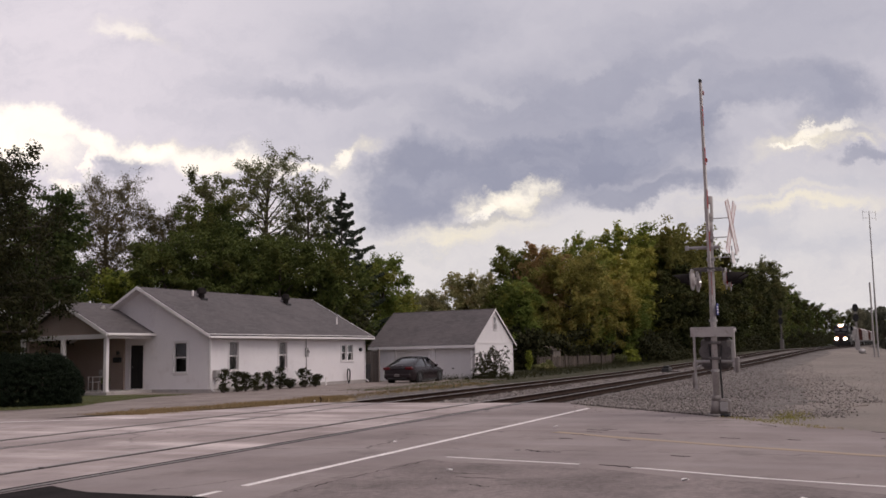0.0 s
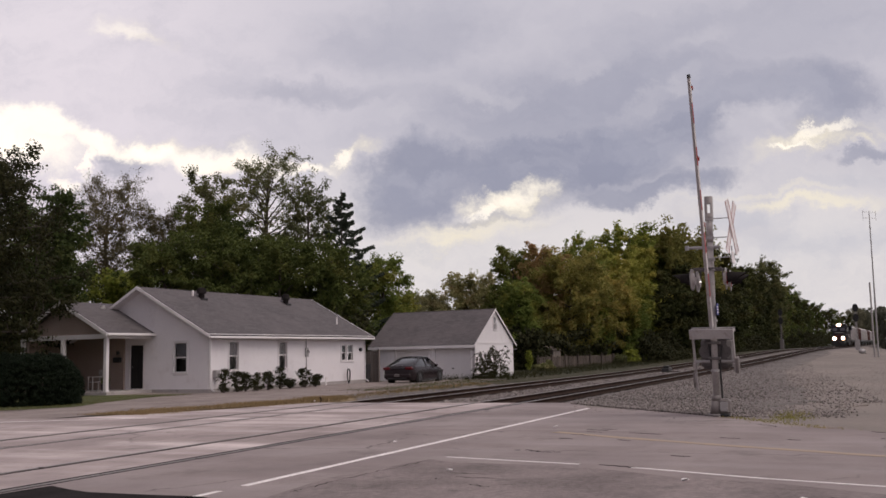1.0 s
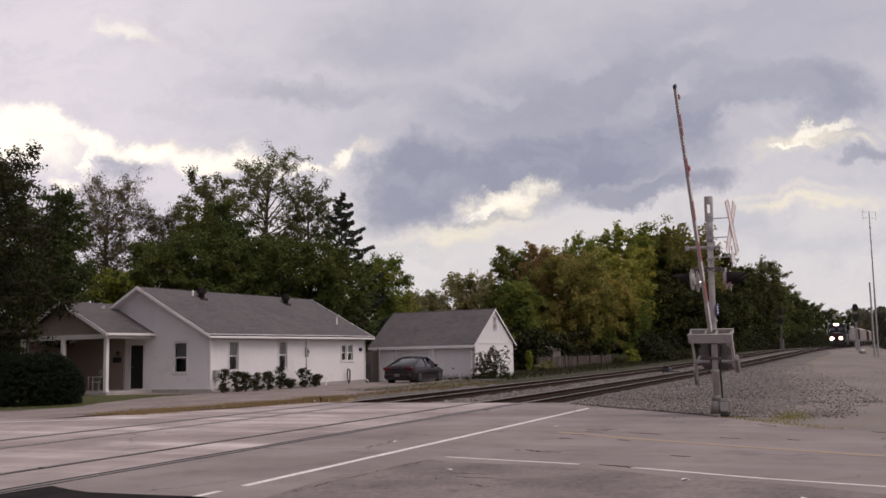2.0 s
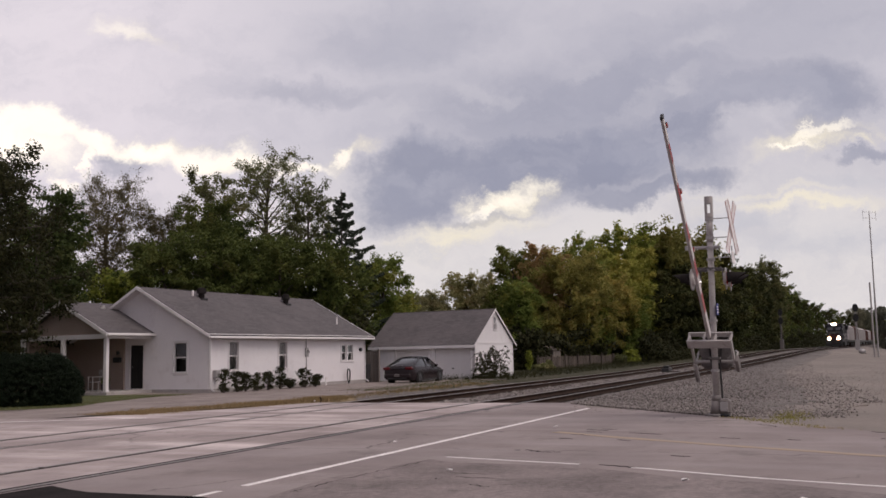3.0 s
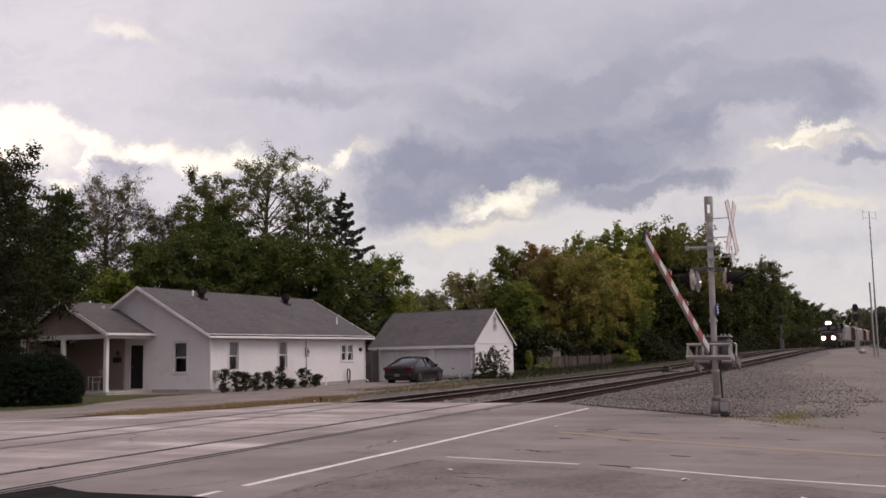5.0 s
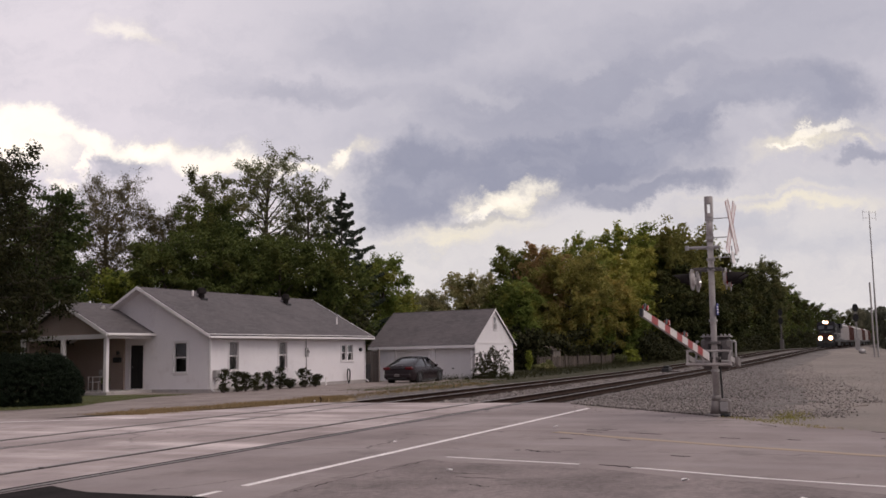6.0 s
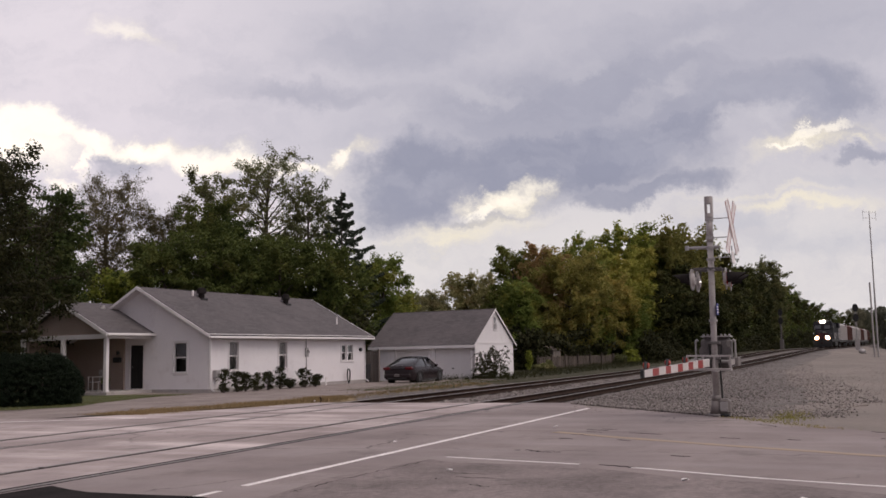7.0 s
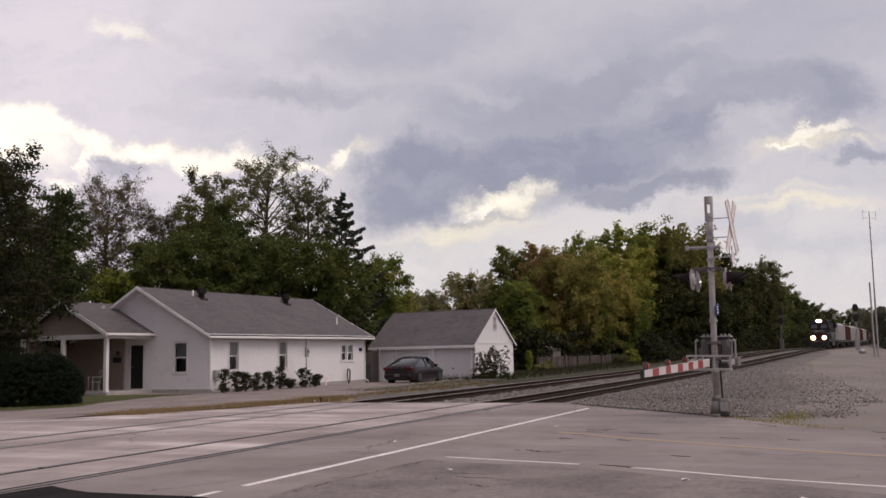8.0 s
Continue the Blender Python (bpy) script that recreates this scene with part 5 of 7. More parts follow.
def trees():
    dense = dict(low=0.08, n_limbs=26, twigs=7, per=42, size=0.135, clump=0.66, fill=120)
    fine = dict(low=0.08, n_limbs=28, twigs=8, per=50, size=0.096, clump=0.56, fill=120)
    # beside and behind the house
    tree(spot(-19.6, 38.3), "large dark green maple beside the porch", 10.4, 4.3, M_BARK, L_SHRUB, 11, low=0.16, n_limbs=44, twigs=8, per=64, size=0.075, clump=0.55, fill=230, group="trees by the house", trunk=0.3)
    tree(spot(-21.5, 50), "dark leafy tree at the edge of the yard", 10.8, 3.2, M_BARK, L_DEEP, 12, **fine, group="trees by the house")
    tree(spot(-26.9, 75), "tall thin tree with sparse dry leaves", 16.6, 3.9, M_BARK, L_SPARSE, 13, low=0.36, n_limbs=44, twigs=14, per=24, size=0.066, clump=0.6, fill=60, group="trees by the house", trunk=0.26, shape=0.6)
    tree(spot(-23.0, 75.5), "slender tree with sparse dry leaves", 14.4, 2.7, M_BARK, L_SPARSE, 14, low=0.34, n_limbs=36, twigs=14, per=24, size=0.066, clump=0.55, fill=50, group="trees by the house", trunk=0.2, shape=0.6)
    tree(spot(-28.5, 66), "dark leafy tree behind the porch", 12.3, 3.6, M_BARK, L_DARK, 15, **fine, group="trees by the house")
    tree(spot(-20.6, 60), "bright yellow-green young tree behind the roof", 7.3, 2.5, M_BARK, L_YELLOW, 16, low=0.2, n_limbs=18, per=50, size=0.13, clump=0.6, fill=70, group="trees by the house")
    tree(spot(-16.2, 64), "rounded dark green tree behind the house", 12.6, 2.7, M_BARK, L_DEEP, 17, **fine, group="trees by the house")
    tree(spot(-14.0, 75), "tall tree with open crown and visible limbs", 18.6, 5.2, M_BARK, L_DULL, 18, low=0.38, n_limbs=38, twigs=10, per=27, size=0.08, clump=0.55, fill=46, trunk=0.36, shape=0.55, group="trees by the house")
    tree(spot(-17.6, 71), "tall leafy tree behind the house", 16.0, 2.9, M_BARK, L_DULL, 19, low=0.3, n_limbs=26, twigs=8, per=40, size=0.09, clump=0.55, fill=50, group="trees by the house")
    tree(spot(-10.4, 72), "leafy grey-green tree behind the house", 15.6, 2.9, M_BARK, L_DULL, 20, low=0.2, n_limbs=28, twigs=8, per=34, size=0.09, clump=0.54, fill=60, group="trees by the house")
    for i, (x, y, h, r) in enumerate(((-15.4, 67, 12.0, 2.6), (-12.4, 67, 10.2, 2.8), (-14.6, 62, 9.6, 3.2), (-10.9, 63, 9.6, 3.2), (-7.6, 64, 9.0, 3.0), (-18.4, 61, 9.4, 2.8), (-25.0, 60, 8.0, 3.0))):
        tree(spot(x, y), "dense dark green tree close behind the house", h, r, M_BARK, L_DEEP if x < -8 else L_DARK, 30 + i, **fine, group="trees by the house")
    conifer(spot(-7.5, 69), "dark spruce with drooping boughs behind the house", 13.9, 5.3, 21)
    tree(spot(-4.9, 74), "bushy green tree between house and garage", 9.3, 2.5, M_BARK, L_GREEN, 22, **fine, group="trees by the house")
    tree(spot(-4.0, 79), "bushy green tree between house and garage", 6.4, 1.7, M_BARK, L_GREEN, 23, **fine, group="trees by the house")
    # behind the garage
    a = tree(spot(-1.8, 112), "olive tree far behind the garage, haze put into its leaf colour", 8.6, 4.4, M_BARK, L_HAZE, 24, **dense, group="trees behind the garage")
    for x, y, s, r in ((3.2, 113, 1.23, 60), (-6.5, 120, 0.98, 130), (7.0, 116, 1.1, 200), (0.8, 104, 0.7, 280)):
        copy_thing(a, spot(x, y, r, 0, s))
    # the wood beside the tracks
    g = "trees beside the tracks"
    tree(spot(7.6, 93), "fresh green tree at the edge of the wood", 8.4, 2.2, M_BARK, L_GREEN, 40, **dense, group=g)
    oak = tree(spot(7.6, 104), "tall dark tree in the trackside wood", 13.3, 3.4, M_BARK, L_DARK, 41, **dense, group=g)
    rust = tree(spot(10.9, 101), "rusty autumn tree in the trackside wood", 13.2, 3.3, M_BARK, L_RUST, 42, **dense, group=g)
    olive = tree(spot(13.1, 98.5), "olive-brown autumn tree with leaning trunks", 11.3, 4.7, M_BARK, L_OLIVE, 43, low=0.16, n_limbs=30, twigs=7, per=44, size=0.15, clump=0.75, fill=120, group=g)
    green = tree(spot(15.2, 104), "green tree in the trackside wood", 13.2, 3.0, M_BARK, L_GREEN, 44, **dense, group=g)
    tall = tree(spot(22.6, 113), "tall tree with an open green crown", 17.2, 4.2, M_BARK, L_GREEN, 45, low=0.4, n_limbs=28, twigs=8, per=30, size=0.15, clump=0.66, fill=50, group=g, trunk=0.3)
    lime = tree(spot(20.0, 106.5), "yellow-green bushy tree at the wood's edge", 9.9, 3.6, M_BARK, L_LIME, 46, **dense, group=g)
    bright = tree(spot(22.4, 108.5), "bright green small tree at the wood's edge", 8.0, 2.4, M_BARK, L_GREEN, 47, **dense, group=g)
    thin = tree(spot(72.5, 211), "thin-leaved tree beside the tracks", 21.5, 5.0, M_BARK, L_DULL, 48, low=0.15, n_limbs=34, twigs=9, per=34, size=0.2, clump=0.9, fill=120, group=g)
    deep = tree(spot(28.0, 110), "deep green trackside tree, the wood's shade put into its leaves", 8.6, 3.2, M_BARK, L_SHADE, 51, **dense, group=g)
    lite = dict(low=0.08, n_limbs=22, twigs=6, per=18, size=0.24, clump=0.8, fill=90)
    far_dark = tree(spot(46.5, 154), "tree in the far trackside wood, shade put into its leaves", 14.1, 3.6, M_BARK, L_SHADE, 49, **lite, group=g)
    far_green = tree(spot(50.5, 165), "green tree in the far trackside wood", 15.8, 3.7, M_BARK, L_DARK, 50, **lite, group=g)
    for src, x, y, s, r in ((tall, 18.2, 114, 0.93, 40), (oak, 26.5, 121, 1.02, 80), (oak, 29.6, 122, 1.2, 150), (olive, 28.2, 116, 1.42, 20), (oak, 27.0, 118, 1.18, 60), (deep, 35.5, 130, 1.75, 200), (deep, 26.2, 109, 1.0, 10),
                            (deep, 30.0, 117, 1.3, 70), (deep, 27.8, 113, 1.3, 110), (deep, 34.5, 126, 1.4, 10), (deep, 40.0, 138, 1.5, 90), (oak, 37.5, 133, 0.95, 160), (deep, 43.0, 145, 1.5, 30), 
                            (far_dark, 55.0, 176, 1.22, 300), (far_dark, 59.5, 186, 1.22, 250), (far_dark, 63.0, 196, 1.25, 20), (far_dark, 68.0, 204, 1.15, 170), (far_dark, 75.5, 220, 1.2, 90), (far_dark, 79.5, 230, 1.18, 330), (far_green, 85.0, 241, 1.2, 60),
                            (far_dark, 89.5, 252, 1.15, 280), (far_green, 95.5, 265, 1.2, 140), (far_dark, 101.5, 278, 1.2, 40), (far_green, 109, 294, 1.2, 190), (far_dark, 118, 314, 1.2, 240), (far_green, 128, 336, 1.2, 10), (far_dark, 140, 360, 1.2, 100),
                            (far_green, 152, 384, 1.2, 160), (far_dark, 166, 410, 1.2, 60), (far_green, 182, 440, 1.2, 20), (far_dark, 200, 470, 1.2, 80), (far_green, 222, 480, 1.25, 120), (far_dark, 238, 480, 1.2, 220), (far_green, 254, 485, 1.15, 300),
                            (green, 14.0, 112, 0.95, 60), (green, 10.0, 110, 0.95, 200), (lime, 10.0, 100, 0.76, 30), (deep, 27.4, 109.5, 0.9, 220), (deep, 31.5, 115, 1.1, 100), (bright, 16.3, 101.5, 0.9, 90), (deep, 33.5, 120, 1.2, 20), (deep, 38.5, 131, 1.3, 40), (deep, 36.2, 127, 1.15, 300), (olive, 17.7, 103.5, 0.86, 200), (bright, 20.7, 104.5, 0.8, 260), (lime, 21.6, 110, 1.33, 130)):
        copy_thing(src, spot(x, y, r, 0, s))
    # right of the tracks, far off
    mist = tree(spot(84.0, 165), "grey-green tree far down the line, haze put into its leaf colour", 11.4, 2.9, M_BARK, L_MIST, 52, **lite, group=g)
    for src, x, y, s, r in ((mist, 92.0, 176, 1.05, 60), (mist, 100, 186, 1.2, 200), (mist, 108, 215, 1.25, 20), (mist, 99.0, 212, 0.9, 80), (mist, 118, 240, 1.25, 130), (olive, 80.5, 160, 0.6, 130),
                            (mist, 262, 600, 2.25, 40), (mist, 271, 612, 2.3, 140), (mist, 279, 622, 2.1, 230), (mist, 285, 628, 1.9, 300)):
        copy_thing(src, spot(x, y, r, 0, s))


trees()


def bush(m, label, rx, ry, h, leaf, seed, clumps=70, per=60, size=0.05, name="bush", group="", stems=5, clump=0.16, category="bush"):
    B = thing(name, m, label, category, group)
    rng = np.random.default_rng(seed)
    bm = bmesh.new()
    cs = []
    for i in range(clumps):
        az, k, v = rng.uniform(0, 6.283), math.sqrt(rng.random()), rng.random()
        w = math.sqrt(max(0.05, 1 - (2 * v - 1) ** 2)) * 0.55 + 0.45
        w *= 0.85 + 0.4 * noise.noise(Vector((math.cos(az) * 2, math.sin(az) * 2, v * 3 + seed)))
        cs.append((rx * k * w * math.cos(az), ry * k * w * math.sin(az), 0.08 + v * h * 0.92, clump * rng.uniform(0.7, 1.3)))
    for i in range(stems):
        c = cs[i]
        tube(bm, (0.1 * c[0], 0.1 * c[1], -0.05), (c[0] * 0.7, c[1] * 0.7, max(0.2, c[2])), 0.025, 0.008, 5, False)
    part("stems", bm, M_BARK, B)
    leaves_part("leaves", B, cs, per, size, leaf, seed)
    return B


# clipped hedge before the porch
def hedge():
    B = thing("hedge", spot(-15.05, 33.7, 20), "large dark rounded clipped hedge before the porch", "hedge")
    rng = np.random.default_rng(3)
    cs = []
    for _ in range(1500):
        az, el = rng.uniform(0, 6.283), math.asin(rng.random())
        k = 1 - 0.25 * rng.random() ** 2
        flat = math.cos(el) ** 0.55
        bulge = 1 + 0.05 * noise.noise(Vector((math.cos(az) * 2, math.sin(az) * 2, el * 2)))
        cs.append((1.95 * k * flat * math.cos(az) * bulge, 1.5 * k * flat * math.sin(az) * bulge, 0.25 + 1.56 * k * math.sin(el) ** 0.8 * bulge, 0.13))
        if rng.random() < 0.25:
            cs.append((1.85 * k * math.cos(az), 1.4 * k * math.sin(az), rng.uniform(0.05, 0.4), 0.16))
    bm = bmesh.new()
    for i in range(8):
        a = i * 0.785
        tube(bm, (0.3 * math.cos(a), 0.3 * math.sin(a), -0.05), (1.2 * math.cos(a), 0.9 * math.sin(a), 1.2), 0.04, 0.015, 6, False)
    part("stems", bm, M_BARK, B)
    leaves_part("leaves", B, cs, 80, 0.027, L_HEDGE, 4)


hedge()
# foundation shrubs along the house's long wall
for k, (x, r, h, nm) in enumerate(((0.15, 0.34, 0.98, "narrow"), (1.05, 0.36, 0.86, "low"), (1.6, 0.34, 0.82, "low"), (2.5, 0.36, 0.76, "low"), (3.3, 0.40, 0.80, "low"), (4.25, 0.32, 1.0, "topiary"), (6.25, 0.5, 0.9, "round"), (7.2, 0.42, 0.52, "low"), (5.0, 0.4, 0.4, "low"))):
    bush(hm @ pose(x, -0.75, 0.0), "%s dark shrub along the house wall" % nm, r, 0.36, h, L_SHRUB, 60 + k, clumps=46, per=46, size=0.03, name="shrub", group="shrubs along the house", clump=0.13, stems=9)
def arching_bush(m, label, reach, height, canes, seed):
    """Long canes that rise, bow over and carry leaves along them, over a dense foot."""
    B = thing("bush", m, label, "bush")
    rng = np.random.default_rng(seed)
    bm = bmesh.new()
    cs = []
    for i in range(canes):
        az, r, h = rng.uniform(0, 6.283), reach * rng.uniform(0.3, 1.0), height * rng.uniform(0.5, 1.0)
        ox, oy = rng.normal(0, 0.28 * reach, 2)
        pts = []
        for k in range(8):
            f = k / 7
            pts.append(Vector((ox + r * f ** 1.3 * math.cos(az), oy + r * f ** 1.3 * math.sin(az), max(0.05, h * math.sin(f * 2.3)))) + Vector(rng.normal(0, 0.02, 3)))
        for p, q in zip(pts, pts[1:]):
            tube(bm, p, q, 0.011, 0.009, 5, False)
            if rng.random() < 0.45:
                cs.append((*p.lerp(q, 0.5), 0.09))
    for i in range(190):
        az, r = rng.uniform(0, 6.283), reach * 0.95 * math.sqrt(rng.random())
        cs.append((r * math.cos(az), r * math.sin(az), 0.05 + height * 0.55 * rng.random() ** 1.3 * (1.15 - r / reach * 0.6), 0.15))
    part("stems", bm, M_BARK, B)
    leaves_part("leaves", B, cs, 18, 0.042, L_SHRUB, seed)


arching_bush(spot(2.75, 57.2), "straggly dark bush with arching canes at the garage corner", 1.25, 1.95, 44, 80)
for k, (x, y, h) in enumerate(((7.1, 80, 1.7), (9.2, 84, 0.7), (8.0, 76, 0.4), (19.0, 96, 1.5), (20.4, 98, 1.7), (21.7, 101, 1.4), (23.5, 104, 1.3), (17.6, 94.5, 1.0))):
    bush(spot(x, y), "yellow-green weeds by the fence", 0.3 if k < 2 else 0.9, 0.3 if k < 2 else 0.8, h, L_YELLOW if k in (0, 3, 4, 5) else L_DULL, 90 + k, clumps=60, per=34, size=0.09, name="weeds", group="weeds by the fence", clump=0.11 if k < 2 else 0.26)


def undergrowth():
    """The thicket below the trackside trees, their shade put into its leaf colour."""
    rng = np.random.default_rng(7)
    cs = []
    for i in range(1500):
        k = rng.random()
        s = 84 + 330 * k ** 1.7
        u = max(25.5 + bend(s), 28.6 - (s - 80.6) * 0.22) + rng.uniform(-0.6, 6.0)
        p = TRACKS @ Vector((s, u, 0))
        h = rng.random() ** 1.3 * (3.4 + 1.2 * noise.noise(Vector((s * 0.15, u * 0.2, 0)))) * (1 + k * 0.6)
        cs.append((p.x, p.y, rise(s) * 0.4 + h, 0.8 + 0.8 * k))
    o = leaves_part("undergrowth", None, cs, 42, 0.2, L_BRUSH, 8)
    tagged(o, "tangled undergrowth with the trackside trees' shade put into its colour", "undergrowth", kind="stuff")
    cs = []
    for i in range(900):
        x = rng.uniform(-34, -5)
        y = 60 + rng.uniform(0, 10) + max(0, -12 - x) * 0.3
        cs.append((x, y, rng.random() ** 1.2 * 4.2, 0.8))
    o = leaves_part("undergrowth", None, cs, 40, 0.17, L_SHRUB, 9)
    tagged(o, "dark shrubs and saplings behind the house", "undergrowth", kind="stuff")
    cs = []
    for i in range(260):
        p = Vector((rng.uniform(-32, -18), rng.uniform(38, 50), 0))
        cs.append((p.x, p.y, rng.random() * 3.2, 0.7))
    o = leaves_part("undergrowth", None, cs, 40, 0.13, L_SHRUB, 10)
    tagged(o, "dark shrubs beside the porch", "undergrowth", kind="stuff")


undergrowth()


def track_brush():
    """Brush from the wood's foot to the tracks, tree shade put into its colour."""
    rng = np.random.default_rng(12)
    cs = []
    for i in range(1100):
        s = 97 + 82 * rng.random() ** 1.4
        u = rng.uniform(19.2, 22.5) + bend(s)
        p = TRACKS @ Vector((s, u, 0))
        top = 0.5 + 2.6 * min(1, (u - bend(s) - 19.2) / 2.2) * (0.6 + 0.4 * math.sin(s * 0.9))
        cs.append((p.x, p.y, ground_height(s, 20) + 0.1 + rng.random() * top, 0.62))
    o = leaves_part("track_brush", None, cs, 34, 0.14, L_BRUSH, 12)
    tagged(o, "tangled brush along the tracks, tree shade put into its colour", "undergrowth", kind="stuff")


track_brush()


def blades(name, count, place, height, material, label, seed):
    rng = np.random.default_rng(seed)
    P = np.array([place(rng) for _ in range(count)])
    az = rng.uniform(0, 6.283, count)
    h = height * rng.uniform(0.4, 1.3, count)
    w = np.stack([np.cos(az), np.sin(az), 0 * az], 1) * 0.012
    lean = rng.normal(0, 0.45, (count, 3)) * h[:, None]
    lean[:, 2] = h
    V = np.stack([P - w, P + w, P + lean], 1).reshape(-1, 3)
    o = raw(name, V, np.arange(3 * count).reshape(count, 3), material)
    o.matrix_basis = TRACKS
    return tagged(o, label, "grass", kind="stuff")


def verge_place(rng):
    s = 20.6 + (10.5 if rng.random() < 0.8 else 25) * rng.random() ** 1.2
    c = 19.5 - 1.6 * min(1, (s - 20.5) / 7)
    u = c + rng.normal(0, 0.55) + 0.25 * math.sin(s * 1.7)
    return s, u, -0.03


def lawn_place(rng):
    while True:
        s, u = rng.uniform(20.8, 33), 24.4 + 17 * rng.random() ** 1.5
        if u > 24.6 + 0.5 * max(0, 24 - s) + 0.28 * max(0, min(s, 30) - 24):
            return s, u, -0.02


def yard_place(rng):
    s = rng.uniform(36, 50)
    u = rng.normal(19.6, 0.9) + (s - 36) * 0.03
    return s, u, -0.05


def bank_place(rng):
    s = rng.uniform(50, 110)
    return s, rng.uniform(18.2, 24) + bend(s), ground_height(s, 20)


def edge_place(rng):
    f = rng.random()
    if f < 0.55:
        s, u = rng.normal(22.0, 0.75), rng.normal(1.45, 0.22)
    else:
        s, u = 18.6 + 2.8 * rng.random() + rng.normal(0, 0.2), 0
        u = 0.5 + 0.75 * (s - 18.4) + rng.normal(0, 0.16)
    return s, u, lot_height(s, u) + 0.07


blades("dry_grass", 15000, verge_place, 0.09, M_GRASS_DRY, "dry brown weeds along the road's edge", 1)
blades("lawn_grass", 16000, lawn_place, 0.07, M_GRASS, "short green lawn grass", 2)
blades("yard_grass", 7000, yard_place, 0.10, M_GRASS, "patchy grass beside the lane", 3)
blades("bank_grass", 9000, bank_place, 0.34, L_SHRUB, "rough dry grass beside the tracks", 4)
blades("edge_weeds", 2600, edge_place, 0.055, L_OLIVE, "thin yellowish weeds at the gravel's edge", 5)


def fence():
    F = thing("fence", Matrix.Identity(4), "low weathered grey wooden fence below the trees", "fence")
    a, b = Vector((8.2, 84.5, 0)), Vector((21.4, 102.5, 0))
    ang = math.degrees(math.atan2(b.y - a.y, b.x - a.x))
    L = (b - a).length
    n = int(L / 0.145)
    first = None
    pk = boxes([(-0.06, 0.06, -0.012, 0.012, -0.1, 1.12)], 0.004)
    ps = boxes([(-0.06, 0.06, -0.05, 0.05, -0.3, 1.30)], 0.006)
    rnd = random.Random(3)
    picket = part("picket", pk, M_FENCE, F)
    post = part("post", ps, M_FENCE, F)
    for i in range(n):
        o = picket if i == 0 else new("picket", picket.data)
        o.parent = F
        p = a.lerp(b, i / n)
        o.matrix_basis = pose(p.x, p.y, -0.05 + rnd.uniform(-0.05, 0.04), rnd.uniform(-2, 2), 0, ang)
    k = int(L / 2.3)
    for i in range(k + 1):
        o = post if i == 0 else new("post", post.data)
        o.parent = F
        p = a.lerp(b, i / k)
        o.matrix_basis = pose(p.x + 0.1, p.y - 0.07, -0.05, 0, 0, ang)


fence()


def shed():
    S = thing("shed", pose(10.3, 90.5, -0.1, 0, 0, 40), "small grey board lean-to behind the fence", "shed")
    for i in range(7):
        part("board", boxes([(-0.50, 0.50, -0.56 + i * 0.16, -0.41 + i * 0.16, 0, 1.72 + 0.05 * i)], 0.006), M_WOOD, S)
    bm = bmesh.new()
    box(bm, -0.6, 0.6, -0.66, 0.66, -0.03, 0.03, Matrix.Translation((0, 0, 1.95)) @ Matrix.Rotation(radians(17), 4, "X"))
    part("roof", bm, M_FENCE, S)


shed()


# ---- the crossing signal and its gate ----
def disc(bm, c, axis, r, t, n=24):
    c, axis = Vector(c), Vector(axis).normalized()
    tube(bm, c - axis * t / 2, c + axis * t / 2, r, r, n)


def lamp_unit(parent, s, u, z, way):
    """One flashing-light unit facing way along the road, swung a little aside: background disc, housing, lens and long hood."""
    m = Matrix.Translation((s, u, z)) @ Matrix.Rotation(radians(-3 * way), 4, "Z") @ Matrix.Rotation(0 if way > 0 else math.pi, 4, "Z")
    b = part("lamp_background", tubes([((0, -0.012, 0), (0, 0.012, 0), 0.24, 0.24, 28)]), M_LAMPBACK, parent, "grey round signal background")
    b.matrix_basis = m
    part("lamp_housing", tubes([((0, -0.012, 0), (0, -0.06, 0), 0.15, 0.12, 18)]), M_WEATHERED, b)
    if way > 0 and s > 0:
        part("peep_lamp", tubes([((-0.02, -0.060, 0.0), (-0.02, -0.068, 0.0), 0.016, 0.016, 12)]), M_PEEP, b, "small lit peep lamp on the back")
    part("lens", tubes([((0, 0.013, 0), (0, 0.035, 0), 0.15, 0.13, 20)]), M_LENS, b, "unlit dark red lens")
    bm = bmesh.new()
    n, L = 18, 0.43
    rows = []
    for k in range(n + 1):
        a = math.pi * (-0.18 + 1.36 * k / n)
        reach = L * (0.55 + 0.45 * max(0.0, math.sin(a)))
        rows.append([bm.verts.new((r * math.cos(a), y, r * math.sin(a))) for r, y in ((0.145, 0.013), (0.122, reach), (0.112, reach), (0.135, 0.013))])
    for r0, r1 in zip(rows, rows[1:]):
        for j in range(4):
            bm.faces.new((r0[j], r0[(j + 1) % 4], r1[(j + 1) % 4], r1[j]))
    for r in (rows[0], rows[-1]):
        bm.faces.new(r)
    bmesh.ops.recalc_face_normals(bm, faces=bm.faces)
    part("hood", bm, M_FLANGE, b, "long black lamp hood")
    return b


GATE_L, GATE_Z = 6.315, 1.198
# the mast leans a little; the gate turns about a level shaft
SIGNAL = at(21.5, 2.962) @ Matrix.Rotation(radians(0.7), 4, Vector((21.5, 2.935, 0)))
SHAFT = SIGNAL.inverted() @ at(21.5, 2.935)


